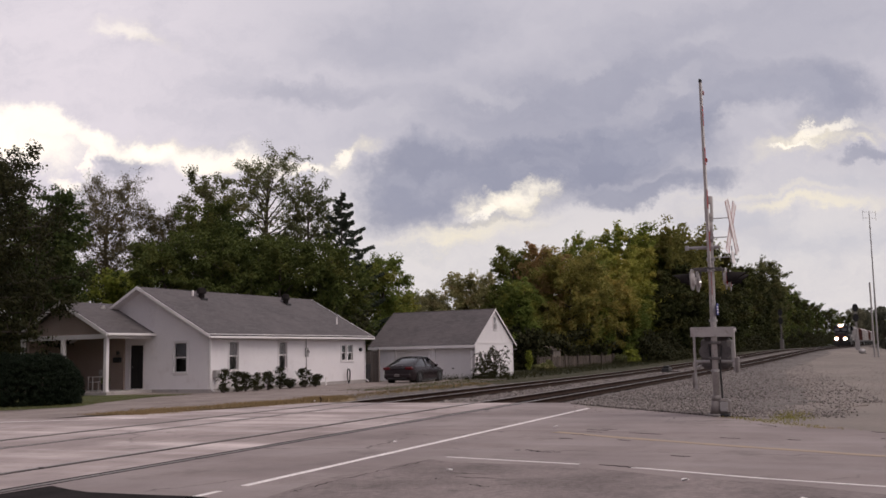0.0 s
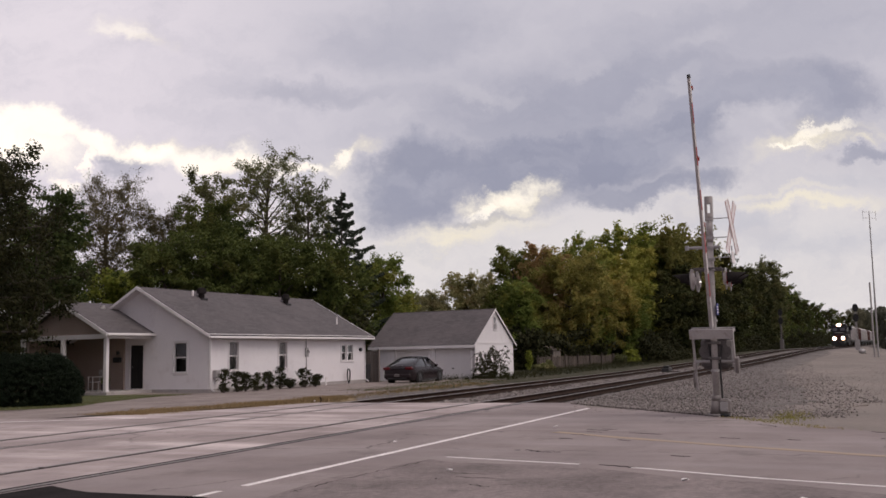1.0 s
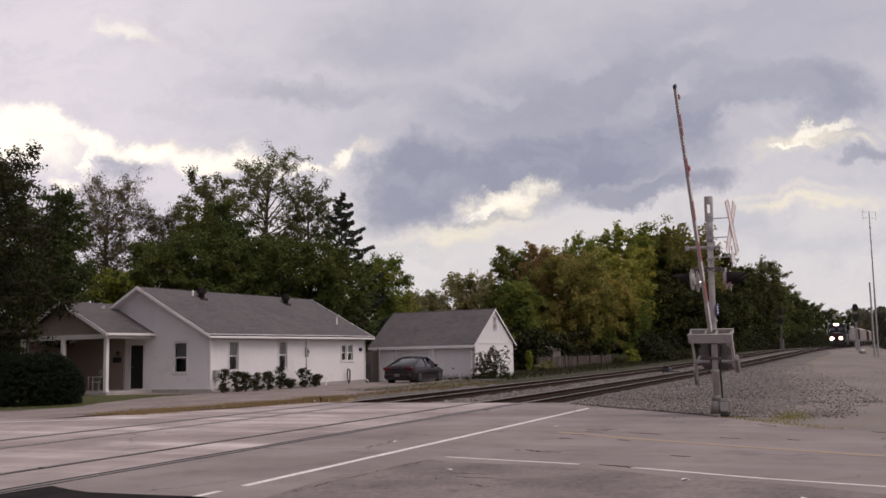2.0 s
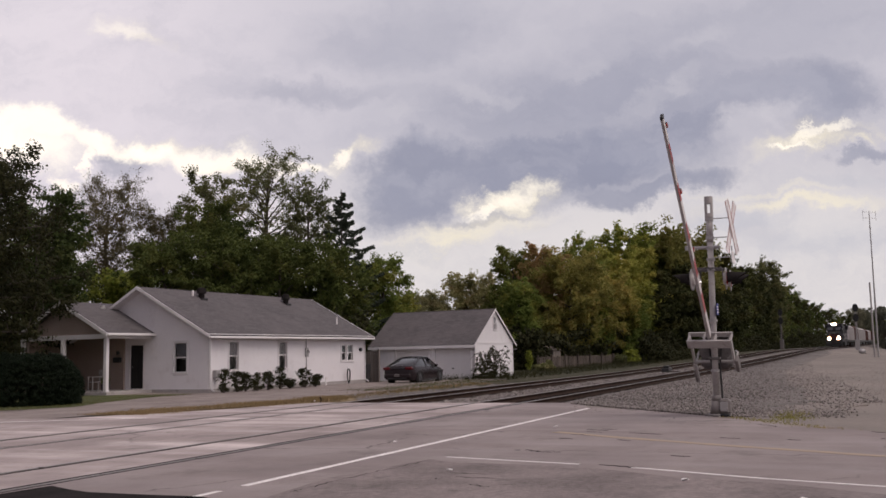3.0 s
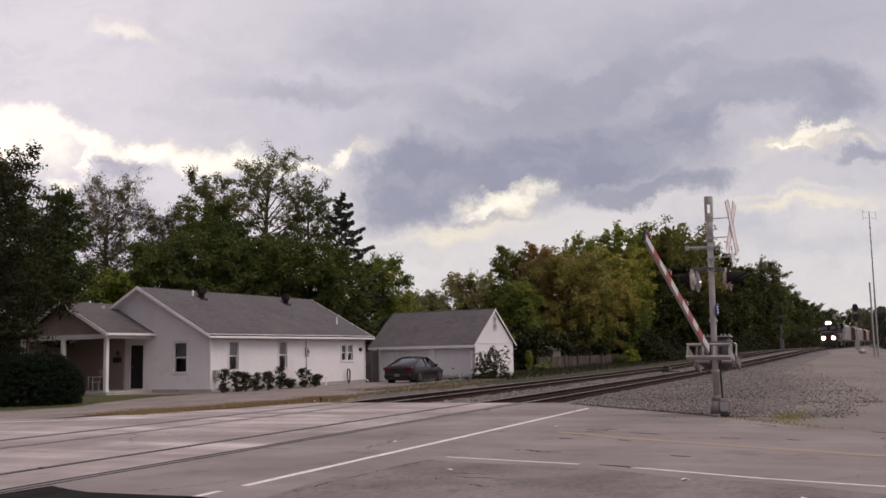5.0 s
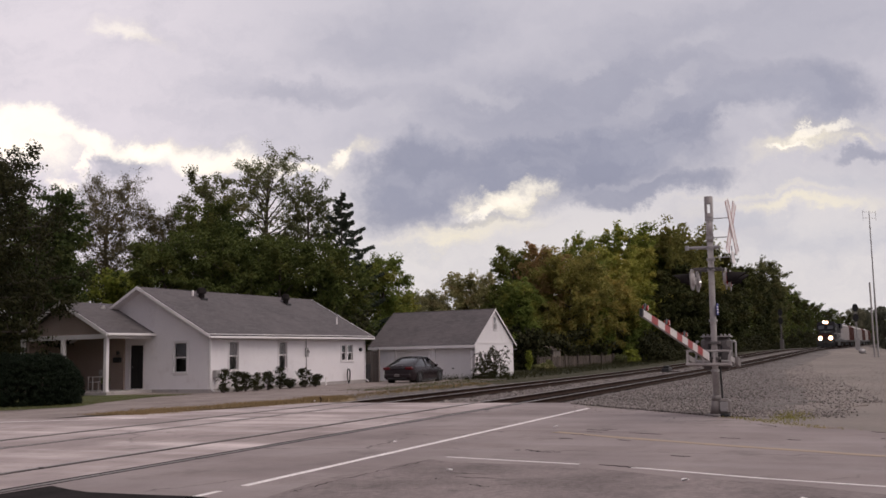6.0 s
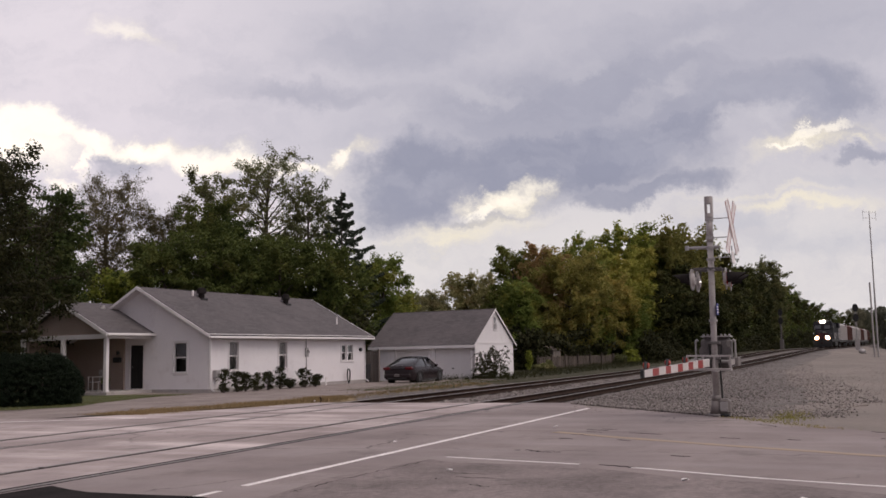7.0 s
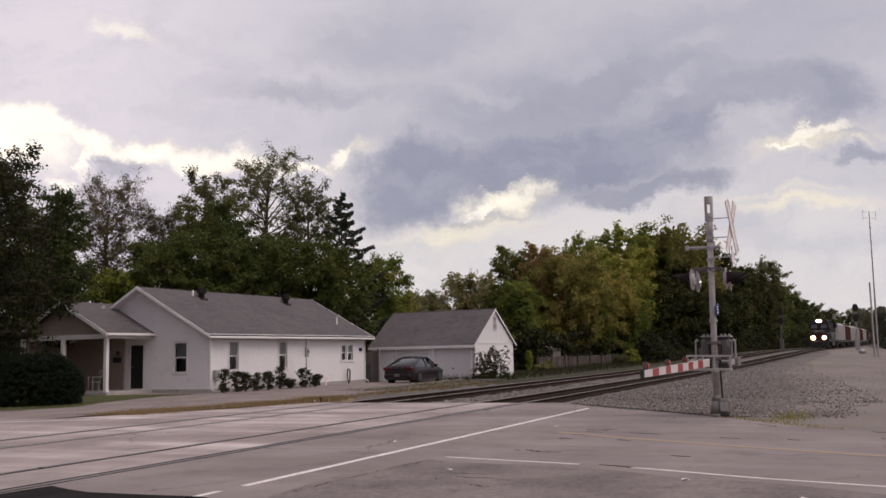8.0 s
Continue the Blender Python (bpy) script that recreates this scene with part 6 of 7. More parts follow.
def crossing_signal():
    X = thing("crossing_signal", SIGNAL, "weathered grey railway crossing signal with crossbuck and gate", "crossing signal")
    part("mast", tubes([((0, 0, 0.3), (0, 0, 3.9), 0.068, 0.066, 16), ((0, 0, 3.85), (0, 0, 4.42), 0.078, 0.078, 16)]), M_WEATHERED, X, "grey painted steel mast", True)
    for z in (4.36, 3.95, 3.72, 3.46, 3.24, 2.1, 1.0):
        part("clamp", tubes([((0, 0, z - 0.03), (0, 0, z + 0.03), 0.092, 0.092, 14)]), M_GALV, X)
    # slotted sleeve at the top, open right through
    bm = bmesh.new()
    n, r0, r1 = 20, 0.070, 0.094
    zs = (4.40, 4.50, 4.72, 4.88)
    for k in range(n):
        a, b = 2 * math.pi * k / n, 2 * math.pi * (k + 1) / n
        slot = abs(math.sin((a + b) / 2 - 0.14)) < 0.45
        for z0, z1 in zip(zs, zs[1:]):
            if slot and z0 == 4.50:
                continue
            v = [bm.verts.new((r * math.cos(q), r * math.sin(q), z)) for r in (r0, r1) for q in (a, b) for z in (z0, z1)]
            for f in ((0, 1, 3, 2), (4, 6, 7, 5), (0, 4, 5, 1), (2, 3, 7, 6), (0, 2, 6, 4), (1, 5, 7, 3)):
                bm.faces.new([v[i] for i in f])
    bmesh.ops.recalc_face_normals(bm, faces=bm.faces)
    part("mast_sleeve", bm, M_WEATHERED, X, "slotted grey sleeve at the mast's top")
    base = bmesh.new()
    tube(base, (0, 0, 0.0), (0, 0, 0.06), 0.19, 0.19, 18)
    tube(base, (0, 0, 0.06), (0, 0, 0.34), 0.15, 0.11, 18)
    tube(base, (0, 0, 0.34), (0, 0, 0.46), 0.10, 0.10, 18)
    part("mast_base", base, M_MACHINE, X, "cast mast base", True)
    bx = part("junction_box", boxes([(-0.14, 0.14, -0.30, -0.05, 0.05, 0.40)], 0.06), M_MACHINE, X, "stained grey junction box at the mast foot")
    part("box_door", boxes([(-0.15, -0.138, -0.26, -0.09, 0.13, 0.33)], 0.01), M_GALV, bx)
    part("foundation", boxes([(-0.20, 0.20, -0.28, 0.20, -0.35, 0.02)], 0.03), M_MACHINE, X, "concrete footing")
    part("anchor_box", boxes([(-0.19, 0.02, -0.28, -0.10, 0.0, 0.07)], 0.01), M_BLACK, bx)
    part("conduit", tubes([((0.02, -0.13, 0.36), (0.02, -0.115, 0.75), 0.022), ((0.02, -0.115, 0.75), (0.02, -0.10, 1.15), 0.022)]), M_BLACK, X, "black cable conduit")
    # crossarm and lamps
    arm = part("crossarm", tubes([((-0.42, 0, 3.24), (0.42, 0, 3.24), 0.022, 0.022, 10), ((0, -0.36, 3.24), (0, 0.38, 3.24), 0.02, 0.02, 10),
                                  ((-0.38, -0.28, 3.24), (-0.38, 0.34, 3.24), 0.015, 0.015, 8), ((0.38, -0.28, 3.24), (0.38, 0.34, 3.24), 0.015, 0.015, 8)]), M_CASE, X, "steel lamp crossarm")
    for s in (-0.38, 0.38):
        for way in (1, -1):
            u = way * 0.36
            lamp_unit(X, s, u, 3.0, way)
            part("lamp_bracket", tubes([((s, u - way * 0.08, 3.24), (s, u - way * 0.06, 3.05), 0.015, 0.015, 8)]), M_CASE, X)
    # side bracket above the lamps
    part("bracket", tubes([((0, 0, 3.73), (-0.06, 0.52, 3.74), 0.04, 0.03, 10), ((-0.06, 0.5, 3.69), (-0.06, 0.5, 3.79), 0.045, 0.045, 10), ((0, 0, 3.74), (0.02, -0.20, 3.74), 0.04, 0.04, 10)]), M_GALV, X, "horizontal steel bracket")
    # crossbuck, seen almost edge on
    cb = Vector((0.02, -0.47, 4.17))
    buck = None
    for sg in (1, -1):
        bm = bmesh.new()
        q = Matrix.Translation(cb) @ Matrix.Rotation(radians(-13), 4, "Z") @ Matrix.Translation((0, 0.012 * sg, 0)) @ Matrix.Rotation(math.atan2(0.30, 0.60) * sg, 4, "Y")
        box(bm, -0.10, 0.10, -0.006, 0.006, -0.64, 0.64, q)
        bl = part("crossbuck_blade", bm, M_WHITE, X, "white crossbuck blade with a worn face")
        bm = bmesh.new()
        for k in (-0.09, 0.09):
            box(bm, k - 0.008, k + 0.008, -0.009, -0.006, -0.62, 0.62, q)
        part("blade_border", bm, M_RED, bl)
    for z in (4.38, 3.95):
        part("sign_bracket", tubes([((0, -0.05, z), (0, -0.46, z), 0.011, 0.011, 8)]), M_GALV, X)
    part("track_sign", boxes([(-0.22, 0.26, -0.49, -0.475, 3.36, 3.62)], 0.003), M_WHITE, X, "small white plate below the crossbuck")
    part("sign_post", tubes([((0.02, -0.46, 3.4), (0.02, -0.46, 3.75), 0.014, 0.014, 8), ((0, -0.05, 3.5), (0.02, -0.46, 3.5), 0.012, 0.012, 8)]), M_GALV, X)
    bl = part("notice_plate", boxes([(-0.14, 0.14, -0.105, -0.095, 2.22, 2.48)], 0.003), M_BLUE, X, "small blue notice plate")
    for i in range(3):
        part("text_bar", boxes([(-0.11, 0.11, -0.108, -0.1055, 2.27 + i * 0.06, 2.295 + i * 0.06)]), M_WHITE, bl)
    # gate machine behind the mast
    # the shade the machine stands in is put into its dark paint
    mc = part("gate_machine", boxes([(0.10, 0.55, -0.34, 0.32, 1.02, 1.74)], 0.09), M_CASE, X, "stained gate machine housing with its shade put into the paint")
    for y0, y1 in ((-0.34, -0.04), (0.04, 0.30)):
        part("machine_lid", boxes([(0.08, 0.57, y0, y1, 1.735, 1.765)] + [(0.08, 0.12, y0 + k * 0.085, y0 + k * 0.085 + 0.05, 1.76, 1.80) for k in range(3)], 0.006), M_GALV, mc, "pale broken lid strip")
    for y in (-0.2, 0.2):
        part("machine_door", tubes([((0.075, y, 1.42), (0.105, y, 1.42), 0.15, 0.15, 18)]), M_CASE, mc)
    for y in (-0.15, 0.12):
        part("cable", tubes([((0.06, y, 1.55), (0.04, y * 0.8, 1.25), 0.016, 0.016, 6), ((0.04, y * 0.8, 1.25), (0.05, y * 0.5, 0.95), 0.016, 0.016, 6)]), M_BLACK, mc)
    for z in (1.24, 1.58):
        part("machine_bracket", boxes([(-0.09, 0.12, -0.13, 0.13, z, z + 0.06)], 0.01), M_CASE, X)
    part("gate_shaft", tubes([((0.075, -0.47, GATE_Z), (0.075, 0.47, GATE_Z), 0.035, 0.035, 12)]), M_GALV, X, "gate pivot shaft")
    # the moving gate: x runs out along the arm
    bm = bmesh.new()
    for y in (-0.43, 0.43):
        box(bm, -0.62 if y < 0 else -0.22, 0.72, y - 0.018, y + 0.018, -0.055, 0.055)
        box(bm, -0.10, -0.02, y - 0.03, y + 0.03, -0.09, 0.09)
    box(bm, 0.64, 0.74, -0.47, 0.47, 0.125, 0.160)
    box(bm, 0.56, 0.77, -0.47, 0.47, -0.170, -0.125)
    for y in (-0.45, -0.12, 0.12, 0.45):
        box(bm, 0.68, 0.72, y - 0.02, y + 0.02, -0.125, 0.125)
    G = part("gate", bm, M_WEATHERED, X, "steel gate frame with counterweights")
    for y in (-0.43, 0.43):
        sg = 1 if y > 0 else -1
        part("counterweight", boxes([(-0.60, -0.25, y - 0.07, y - 0.02, -0.05, 0.05)] if y < 0 else [(-0.24, 0.10, y + 0.02, y + 0.09, -0.10, 0.10)], 0.012), M_MACHINE, G, "iron counterweight")
        part("guide_rod", tubes([((-0.14, y, 0.04), (-0.14, y, 0.44), 0.022, 0.022, 8), ((-0.14, y, 0.44), (-0.14, y - sg * 0.05, 0.48), 0.03, 0.03, 8)]), M_GALV, G)
    # tapering aluminium arm, its two sides faced with red and white sheeting
    bm = bmesh.new()
    vs = [bm.verts.new(q) for x, h, w in ((0.76, 0.085, 0.030), (6.24, 0.058, 0.021)) for q in ((x, -w, -h), (x, w, -h), (x, w, h), (x, -w, h))]
    for f in ((0, 1, 2, 3), (7, 6, 5, 4), (0, 4, 5, 1), (1, 5, 6, 2), (2, 6, 7, 3), (3, 7, 4, 0)):
        bm.faces.new([vs[k] for k in f])
    bmesh.ops.recalc_face_normals(bm, faces=bm.faces)
    part("arm_beam", bm, M_WEATHERED, G, "grey tapering gate arm")
    part("arm_tip", boxes([(6.24, GATE_L, -0.027, 0.027, -0.065, 0.065)], 0.006), M_BLACK, G, "black arm tip")
    cuts = [0.80, 1.47, 1.99, 2.45, 2.90, 3.39, 3.83, 4.37, 4.77, 5.26, 5.71, 6.235]
    for i, (a, b) in enumerate(zip(cuts, cuts[1:])):
        for sg in (-1, 1):
            bm = bmesh.new()
            vs = []
            for x in (a, b):
                k = (x - 0.76) / 5.48
                h, w = 0.084 - 0.027 * k, 0.030 - 0.009 * k
                vs += [bm.verts.new((x, sg * (w + e), z)) for e, z in ((0.0005, -h), (0.003, -h), (0.003, h), (0.0005, h))]
            for f in ((0, 1, 2, 3), (7, 6, 5, 4), (0, 4, 5, 1), (1, 5, 6, 2), (2, 6, 7, 3), (3, 7, 4, 0)):
                bm.faces.new([vs[k] for k in f])
            bmesh.ops.recalc_face_normals(bm, faces=bm.faces)
            part("arm_stripe", bm, M_SHEET if i % 2 == 0 else M_RED, G)
    for x in (6.02, 4.5, 3.05):
        lm = part("arm_lamp", tubes([((x, -0.045, 0.125), (x, 0.045, 0.125), 0.047, 0.047, 14)]), M_AMBER, G, "small red gate arm lamp")
        part("lamp_foot", tubes([((x, 0, 0.04), (x, 0, 0.09), 0.02, 0.02, 8), ((x + 0.09, 0, 0.06), (x + 0.02, 0, 0.18), 0.02, 0.03, 8)]), M_BLACK, G)
    return X, G


signal, gate = crossing_signal()


# ---- parked car ----
def car():
    C = thing("car", pose(-1.72, 53.55, -0.10, 0, 0, 68), "dark grey four-door saloon parked before the garage", "car")
    # stations along the car: x, half width, sill, shoulder height
    st = [(-2.42, 0.70, 0.42, 0.78), (-2.36, 0.80, 0.30, 0.98), (-2.15, 0.87, 0.24, 1.02), (-1.6, 0.91, 0.20, 1.00), (-0.8, 0.915, 0.19, 0.98), (0.2, 0.915, 0.19, 0.95), (1.1, 0.91, 0.20, 0.93), (1.7, 0.88, 0.22, 0.88), (2.15, 0.80, 0.25, 0.78), (2.36, 0.66, 0.32, 0.64), (2.42, 0.52, 0.40, 0.56)]
    bm = bmesh.new()
    rings = []
    for x, w, a, b in st:
        half = [(0.0, a), (w * 0.9, a), (w * 0.985, a + 0.10), (w, a + (b - a) * 0.55), (w * 0.975, b - 0.10), (w * 0.90, b - 0.01), (0.0, b + 0.025)]
        pts = half + [(-y, z) for y, z in half[-2:0:-1]]
        rings.append([bm.verts.new((x, y, z)) for y, z in pts])
    n = len(rings[0])
    for r0, r1 in zip(rings, rings[1:]):
        for i in range(n):
            bm.faces.new((r0[i], r0[(i + 1) % n], r1[(i + 1) % n], r1[i]))
    bm.faces.new(rings[0])
    bm.faces.new(rings[-1])
    bmesh.ops.recalc_face_normals(bm, faces=bm.faces)
    body = part("body", bm, M_CARPAINT, C, "glossy dark grey bodywork", True)
    # cabin: glass block under a painted roof
    cab = [(-2.02, 0.68, 1.01), (-0.78, 0.59, 1.41), (-0.25, 0.60, 1.46), (0.35, 0.60, 1.44), (1.22, 0.72, 0.96)]
    bm = bmesh.new()
    lo = [(-2.06, 0.79, 0.98), (-1.00, 0.83, 0.97), (-0.25, 0.84, 0.95), (0.35, 0.84, 0.94), (1.28, 0.80, 0.91)]
    rows = []
    for (x, w, z), (x2, w2, z2) in zip(cab, lo):
        rows.append([bm.verts.new(p) for p in ((x2, -w2, z2), (x, -w, z), (x, -w * 0.5, z + 0.03), (x, w * 0.5, z + 0.03), (x, w, z), (x2, w2, z2))])
    for r0, r1 in zip(rows, rows[1:]):
        for i in range(5):
            bm.faces.new((r0[i], r1[i], r1[i + 1], r0[i + 1]))
    bm.faces.new(rows[0])
    bm.faces.new(rows[-1])
    bmesh.ops.recalc_face_normals(bm, faces=bm.faces)
    part("cabin_glass", bm, M_CARGLASS, C, "dark tinted car windows", True)
    bm = bmesh.new()
    g = []
    for x, w, z in ((-0.82, 0.605, 1.405), (-0.55, 0.61, 1.45), (-0.25, 0.612, 1.472), (0.35, 0.605, 1.452)):
        g.append([bm.verts.new((x, y, z + dz)) for y, dz in ((-w - 0.015, -0.03), (-w, 0.012), (-w * 0.5, 0.042), (w * 0.5, 0.042), (w, 0.012), (w + 0.015, -0.03))])
    for r0, r1 in zip(g, g[1:]):
        for i in range(5):
            bm.faces.new((r0[i], r1[i], r1[i + 1], r0[i + 1]))
    bmesh.ops.solidify(bm, geom=bm.faces[:], thickness=0.02)
    bmesh.ops.recalc_face_normals(bm, faces=bm.faces)
    part("roof", bm, M_CARPAINT, C, "", True)
    for sy in (-1, 1):
        for a, b, r in (((-1.95, 0.79 * sy, 0.985), (-0.80, 0.605 * sy, 1.40), 0.045), ((1.28, 0.81 * sy, 0.92), (0.36, 0.615 * sy, 1.44), 0.03), ((-0.35, 0.85 * sy, 0.96), (-0.30, 0.625 * sy, 1.45), 0.025)):
            part("pillar", tubes([(a, b, r, r * 0.8, 8)]), M_CARPAINT, C)
        part("mirror", boxes([(0.72, 0.90, min(0.86 * sy, 1.03 * sy), max(0.86 * sy, 1.03 * sy), 0.93, 1.06)], 0.03), M_CARPAINT, C)
        part("tail_lamp", boxes([(-2.44, -2.18, min(0.45 * sy, 0.865 * sy), max(0.45 * sy, 0.865 * sy), 0.80, 0.95)], 0.03), M_TAIL, C, "red tail lamp")
        part("headlamp", boxes([(2.10, 2.36, min(0.45 * sy, 0.76 * sy), max(0.45 * sy, 0.76 * sy), 0.60, 0.72)], 0.03), M_GLASS, C)
        for x in (-0.72, 0.42):
            part("door_handle", boxes([(x - 0.26, x - 0.08, min(0.905 * sy, 0.94 * sy), max(0.905 * sy, 0.94 * sy), 0.80, 0.83)], 0.008), M_CARPAINT, C)
        part("door_sill", boxes([(-0.95, 1.0, min(0.88 * sy, 0.93 * sy), max(0.88 * sy, 0.93 * sy), 0.19, 0.27)], 0.015), M_BLACK, C)
        for x in (-1.42, 1.40):
            bm = bmesh.new()
            tube(bm, (x, 0.70 * sy, 0.33), (x, 0.925 * sy, 0.33), 0.33, 0.33, 28)
            bmesh.ops.bevel(bm, geom=[e for e in bm.edges if abs(e.verts[0].co.y - e.verts[1].co.y) < 0.001], offset=0.03, segments=2, affect="EDGES")
            w = part("wheel", bm, M_TYRE, C, "black tyre on alloy rim", True)
            bm = bmesh.new()
            tube(bm, (x, 0.926 * sy, 0.33), (x, 0.934 * sy, 0.33), 0.215, 0.20, 24)
            for k in range(5):
                a = k * 2 * math.pi / 5
                tube(bm, (x + 0.04 * math.cos(a), 0.94 * sy, 0.33 + 0.04 * math.sin(a)), (x + 0.2 * math.cos(a), 0.937 * sy, 0.33 + 0.2 * math.sin(a)), 0.028, 0.02, 6)
            part("rim", bm, M_RIM, w, "silver spoked rim")
            bm = bmesh.new()
            m2 = 14
            arc = [[bm.verts.new((x + r * math.cos(a), 0.921 * sy, 0.33 + r * math.sin(a))) for r in (0.335, 0.40)] for a in (math.pi * (0.0 + k / m2) for k in range(m2 + 1))]
            for a, b in zip(arc, arc[1:]):
                bm.faces.new((a[0], b[0], b[1], a[1]))
            bmesh.ops.solidify(bm, geom=bm.faces[:], thickness=0.015)
            part("wheel_arch", bm, M_BLACK, C)
    part("rear_bumper", boxes([(-2.50, -2.25, -0.80, 0.80, 0.34, 0.60)], 0.07), M_CARPAINT, C)
    part("bumper_insert", boxes([(-2.51, -2.44, -0.55, 0.55, 0.30, 0.38)], 0.02), M_BLACK, C)
    pl = part("number_plate", boxes([(-2.51, -2.49, -0.15, 0.15, 0.44, 0.58)], 0.004), M_MACHINE, C)
    part("plate_bar", boxes([(-2.514, -2.5105, -0.11, 0.11, 0.485, 0.53)]), M_CASE, pl)
    part("boot_trim", boxes([(-2.455, -2.40, -0.42, 0.42, 0.90, 0.93)], 0.006), M_RIM, C, "chrome boot strip")


car()


# ---- train ----
def bogie(parent, x):
    bm = boxes([(x - 1.5, x + 1.5, y - 0.07, y + 0.07, 0.35, 0.75) for y in (-1.0, 1.0)], 0.03)
    b = part("bogie", bm, M_BLACK, parent, "black wheel truck")
    for dx in (-0.95, 0.95):
        bm = bmesh.new()
        for y in (-0.76, 0.76):
            tube(bm, (x + dx, y - 0.06, 0.47), (x + dx, y + 0.06, 0.47), 0.47, 0.47, 20)
        tube(bm, (x + dx, -0.76, 0.47), (x + dx, 0.76, 0.47), 0.08, 0.08, 8)
        part("wheelset", bm, M_RUST, b)


def locomotive():
    L = thing("locomotive", Matrix.Identity(4), "dark diesel locomotive with lit headlamps leading the train", "locomotive", "train")
    part("frame", boxes([(-10.6, 10.6, -1.5, 1.5, 1.05, 1.45)], 0.04), M_BLACK, L)
    # cab with raked front, low nose
    bm = bmesh.new()
    prof = [(-10.1, 1.45), (-10.1, 2.55), (-9.75, 2.85), (-8.95, 2.95), (-8.7, 3.95), (-8.3, 4.45), (-6.4, 4.5), (-6.4, 1.45)]
    ws = [0.95, 0.95, 0.95, 1.0, 1.45, 1.3, 1.35, 1.5]
    l = [bm.verts.new((x, -w, z)) for (x, z), w in zip(prof, ws)]
    r = [bm.verts.new((x, w, z)) for (x, z), w in zip(prof, ws)]
    bm.faces.new(l)
    bm.faces.new(r[::-1])
    for i in range(len(prof)):
        bm.faces.new((l[i], r[i], r[(i + 1) % 8], l[(i + 1) % 8]))
    bmesh.ops.recalc_face_normals(bm, faces=bm.faces)
    bmesh.ops.triangulate(bm, faces=[f for f in bm.faces if len(f.verts) > 4])
    cab = part("cab", bm, M_LOCO, L, "dark locomotive cab")
    part("nose_panel", boxes([(-10.14, -10.10, -0.85, 0.85, 1.55, 2.45)], 0.02), M_LOCO_RED, cab, "dull red nose panel")
    for y in (-0.72, 0.72):
        bm = bmesh.new()
        q = Matrix.Translation((-8.86, y, 3.50)) @ Matrix.Rotation(radians(14), 4, "Y")
        box(bm, -0.05, 0.02, -0.45, 0.45, -0.32, 0.32, q)
        part("windscreen", bm, M_CARGLASS, cab, "dark windscreen")
    for y in (-1.53, 1.46):
        part("cab_window", boxes([(-8.2, -6.9, y, y + 0.07, 3.0, 3.75)], 0.01), M_CARGLASS, cab)
    part("long_hood", boxes([(-6.4, 10.2, -1.15, 1.15, 1.45, 4.2)], 0.08), M_LOCO, L, "long engine hood")
    part("radiator", boxes([(5.5, 9.8, -1.5, 1.5, 3.5, 4.4)], 0.06), M_LOCO, L)
    part("exhaust", boxes([(-1.0, 0.2, -0.4, 0.4, 4.2, 4.5)], 0.04), M_BLACK, L)
    part("fuel_tank", boxes([(-3.2, 3.2, -1.45, 1.45, 0.35, 1.04)], 0.15), M_BLACK, L)
    part("plough", boxes([(-10.95, -10.6, -1.4, 1.4, 0.25, 1.05)], 0.05), M_BLACK, L)
    part("coupler", boxes([(-11.4, -10.7, -0.14, 0.14, 0.75, 1.02)], 0.04), M_RUST, L)
    hd = part("headlamp_housing", boxes([(-8.72, -8.4, -0.34, 0.34, 4.22, 4.56)], 0.03), M_BLACK, L)
    for y in (-0.2, 0.2):
        part("headlamp", tubes([((-8.72, y, 4.39), (-8.76, y, 4.39), 0.17, 0.17, 16)]), M_HEADLAMP, hd, "lit headlamp")
        part("reflector", tubes([((-8.70, y, 4.39), (-8.735, y, 4.39), 0.26, 0.26, 16)]), M_GLARE, hd, "warm glowing ring standing for the lamp's glare")
    for y in (-0.82, 0.82):
        dh = part("ditch_lamp_housing", boxes([(-10.62, -10.3, y - 0.28, y + 0.28, 1.42, 1.98)], 0.03), M_BLACK, L)
        part("ditch_lamp", tubes([((-10.62, y, 1.69), (-10.67, y, 1.69), 0.24, 0.24, 18)]), M_HEADLAMP, dh, "lit ditch lamp")
        part("reflector", tubes([((-10.60, y, 1.69), (-10.64, y, 1.69), 0.36, 0.36, 18)]), M_GLARE, dh, "warm glowing ring standing for the lamp's glare")
    for y in (-1.42, 1.42):
        part("handrail", tubes([((-10.3, y, 2.4), (-8.6, y, 2.5), 0.02, 0.02, 6), ((-6.3, y, 2.5), (10.3, y, 2.5), 0.02, 0.02, 6)] + [((x, y, 1.45), (x, y, 2.5), 0.016, 0.016, 6) for x in range(-6, 11, 2)]), M_WHITE, L)
        part("steps", boxes([(-10.5, -10.1, min(y, y * 0.9), max(y, y * 0.9), z, z + 0.04) for z in (0.45, 0.75, 1.0)]), M_BLACK, L)
    bogie(L, -6.8)
    bogie(L, 6.8)
    return L


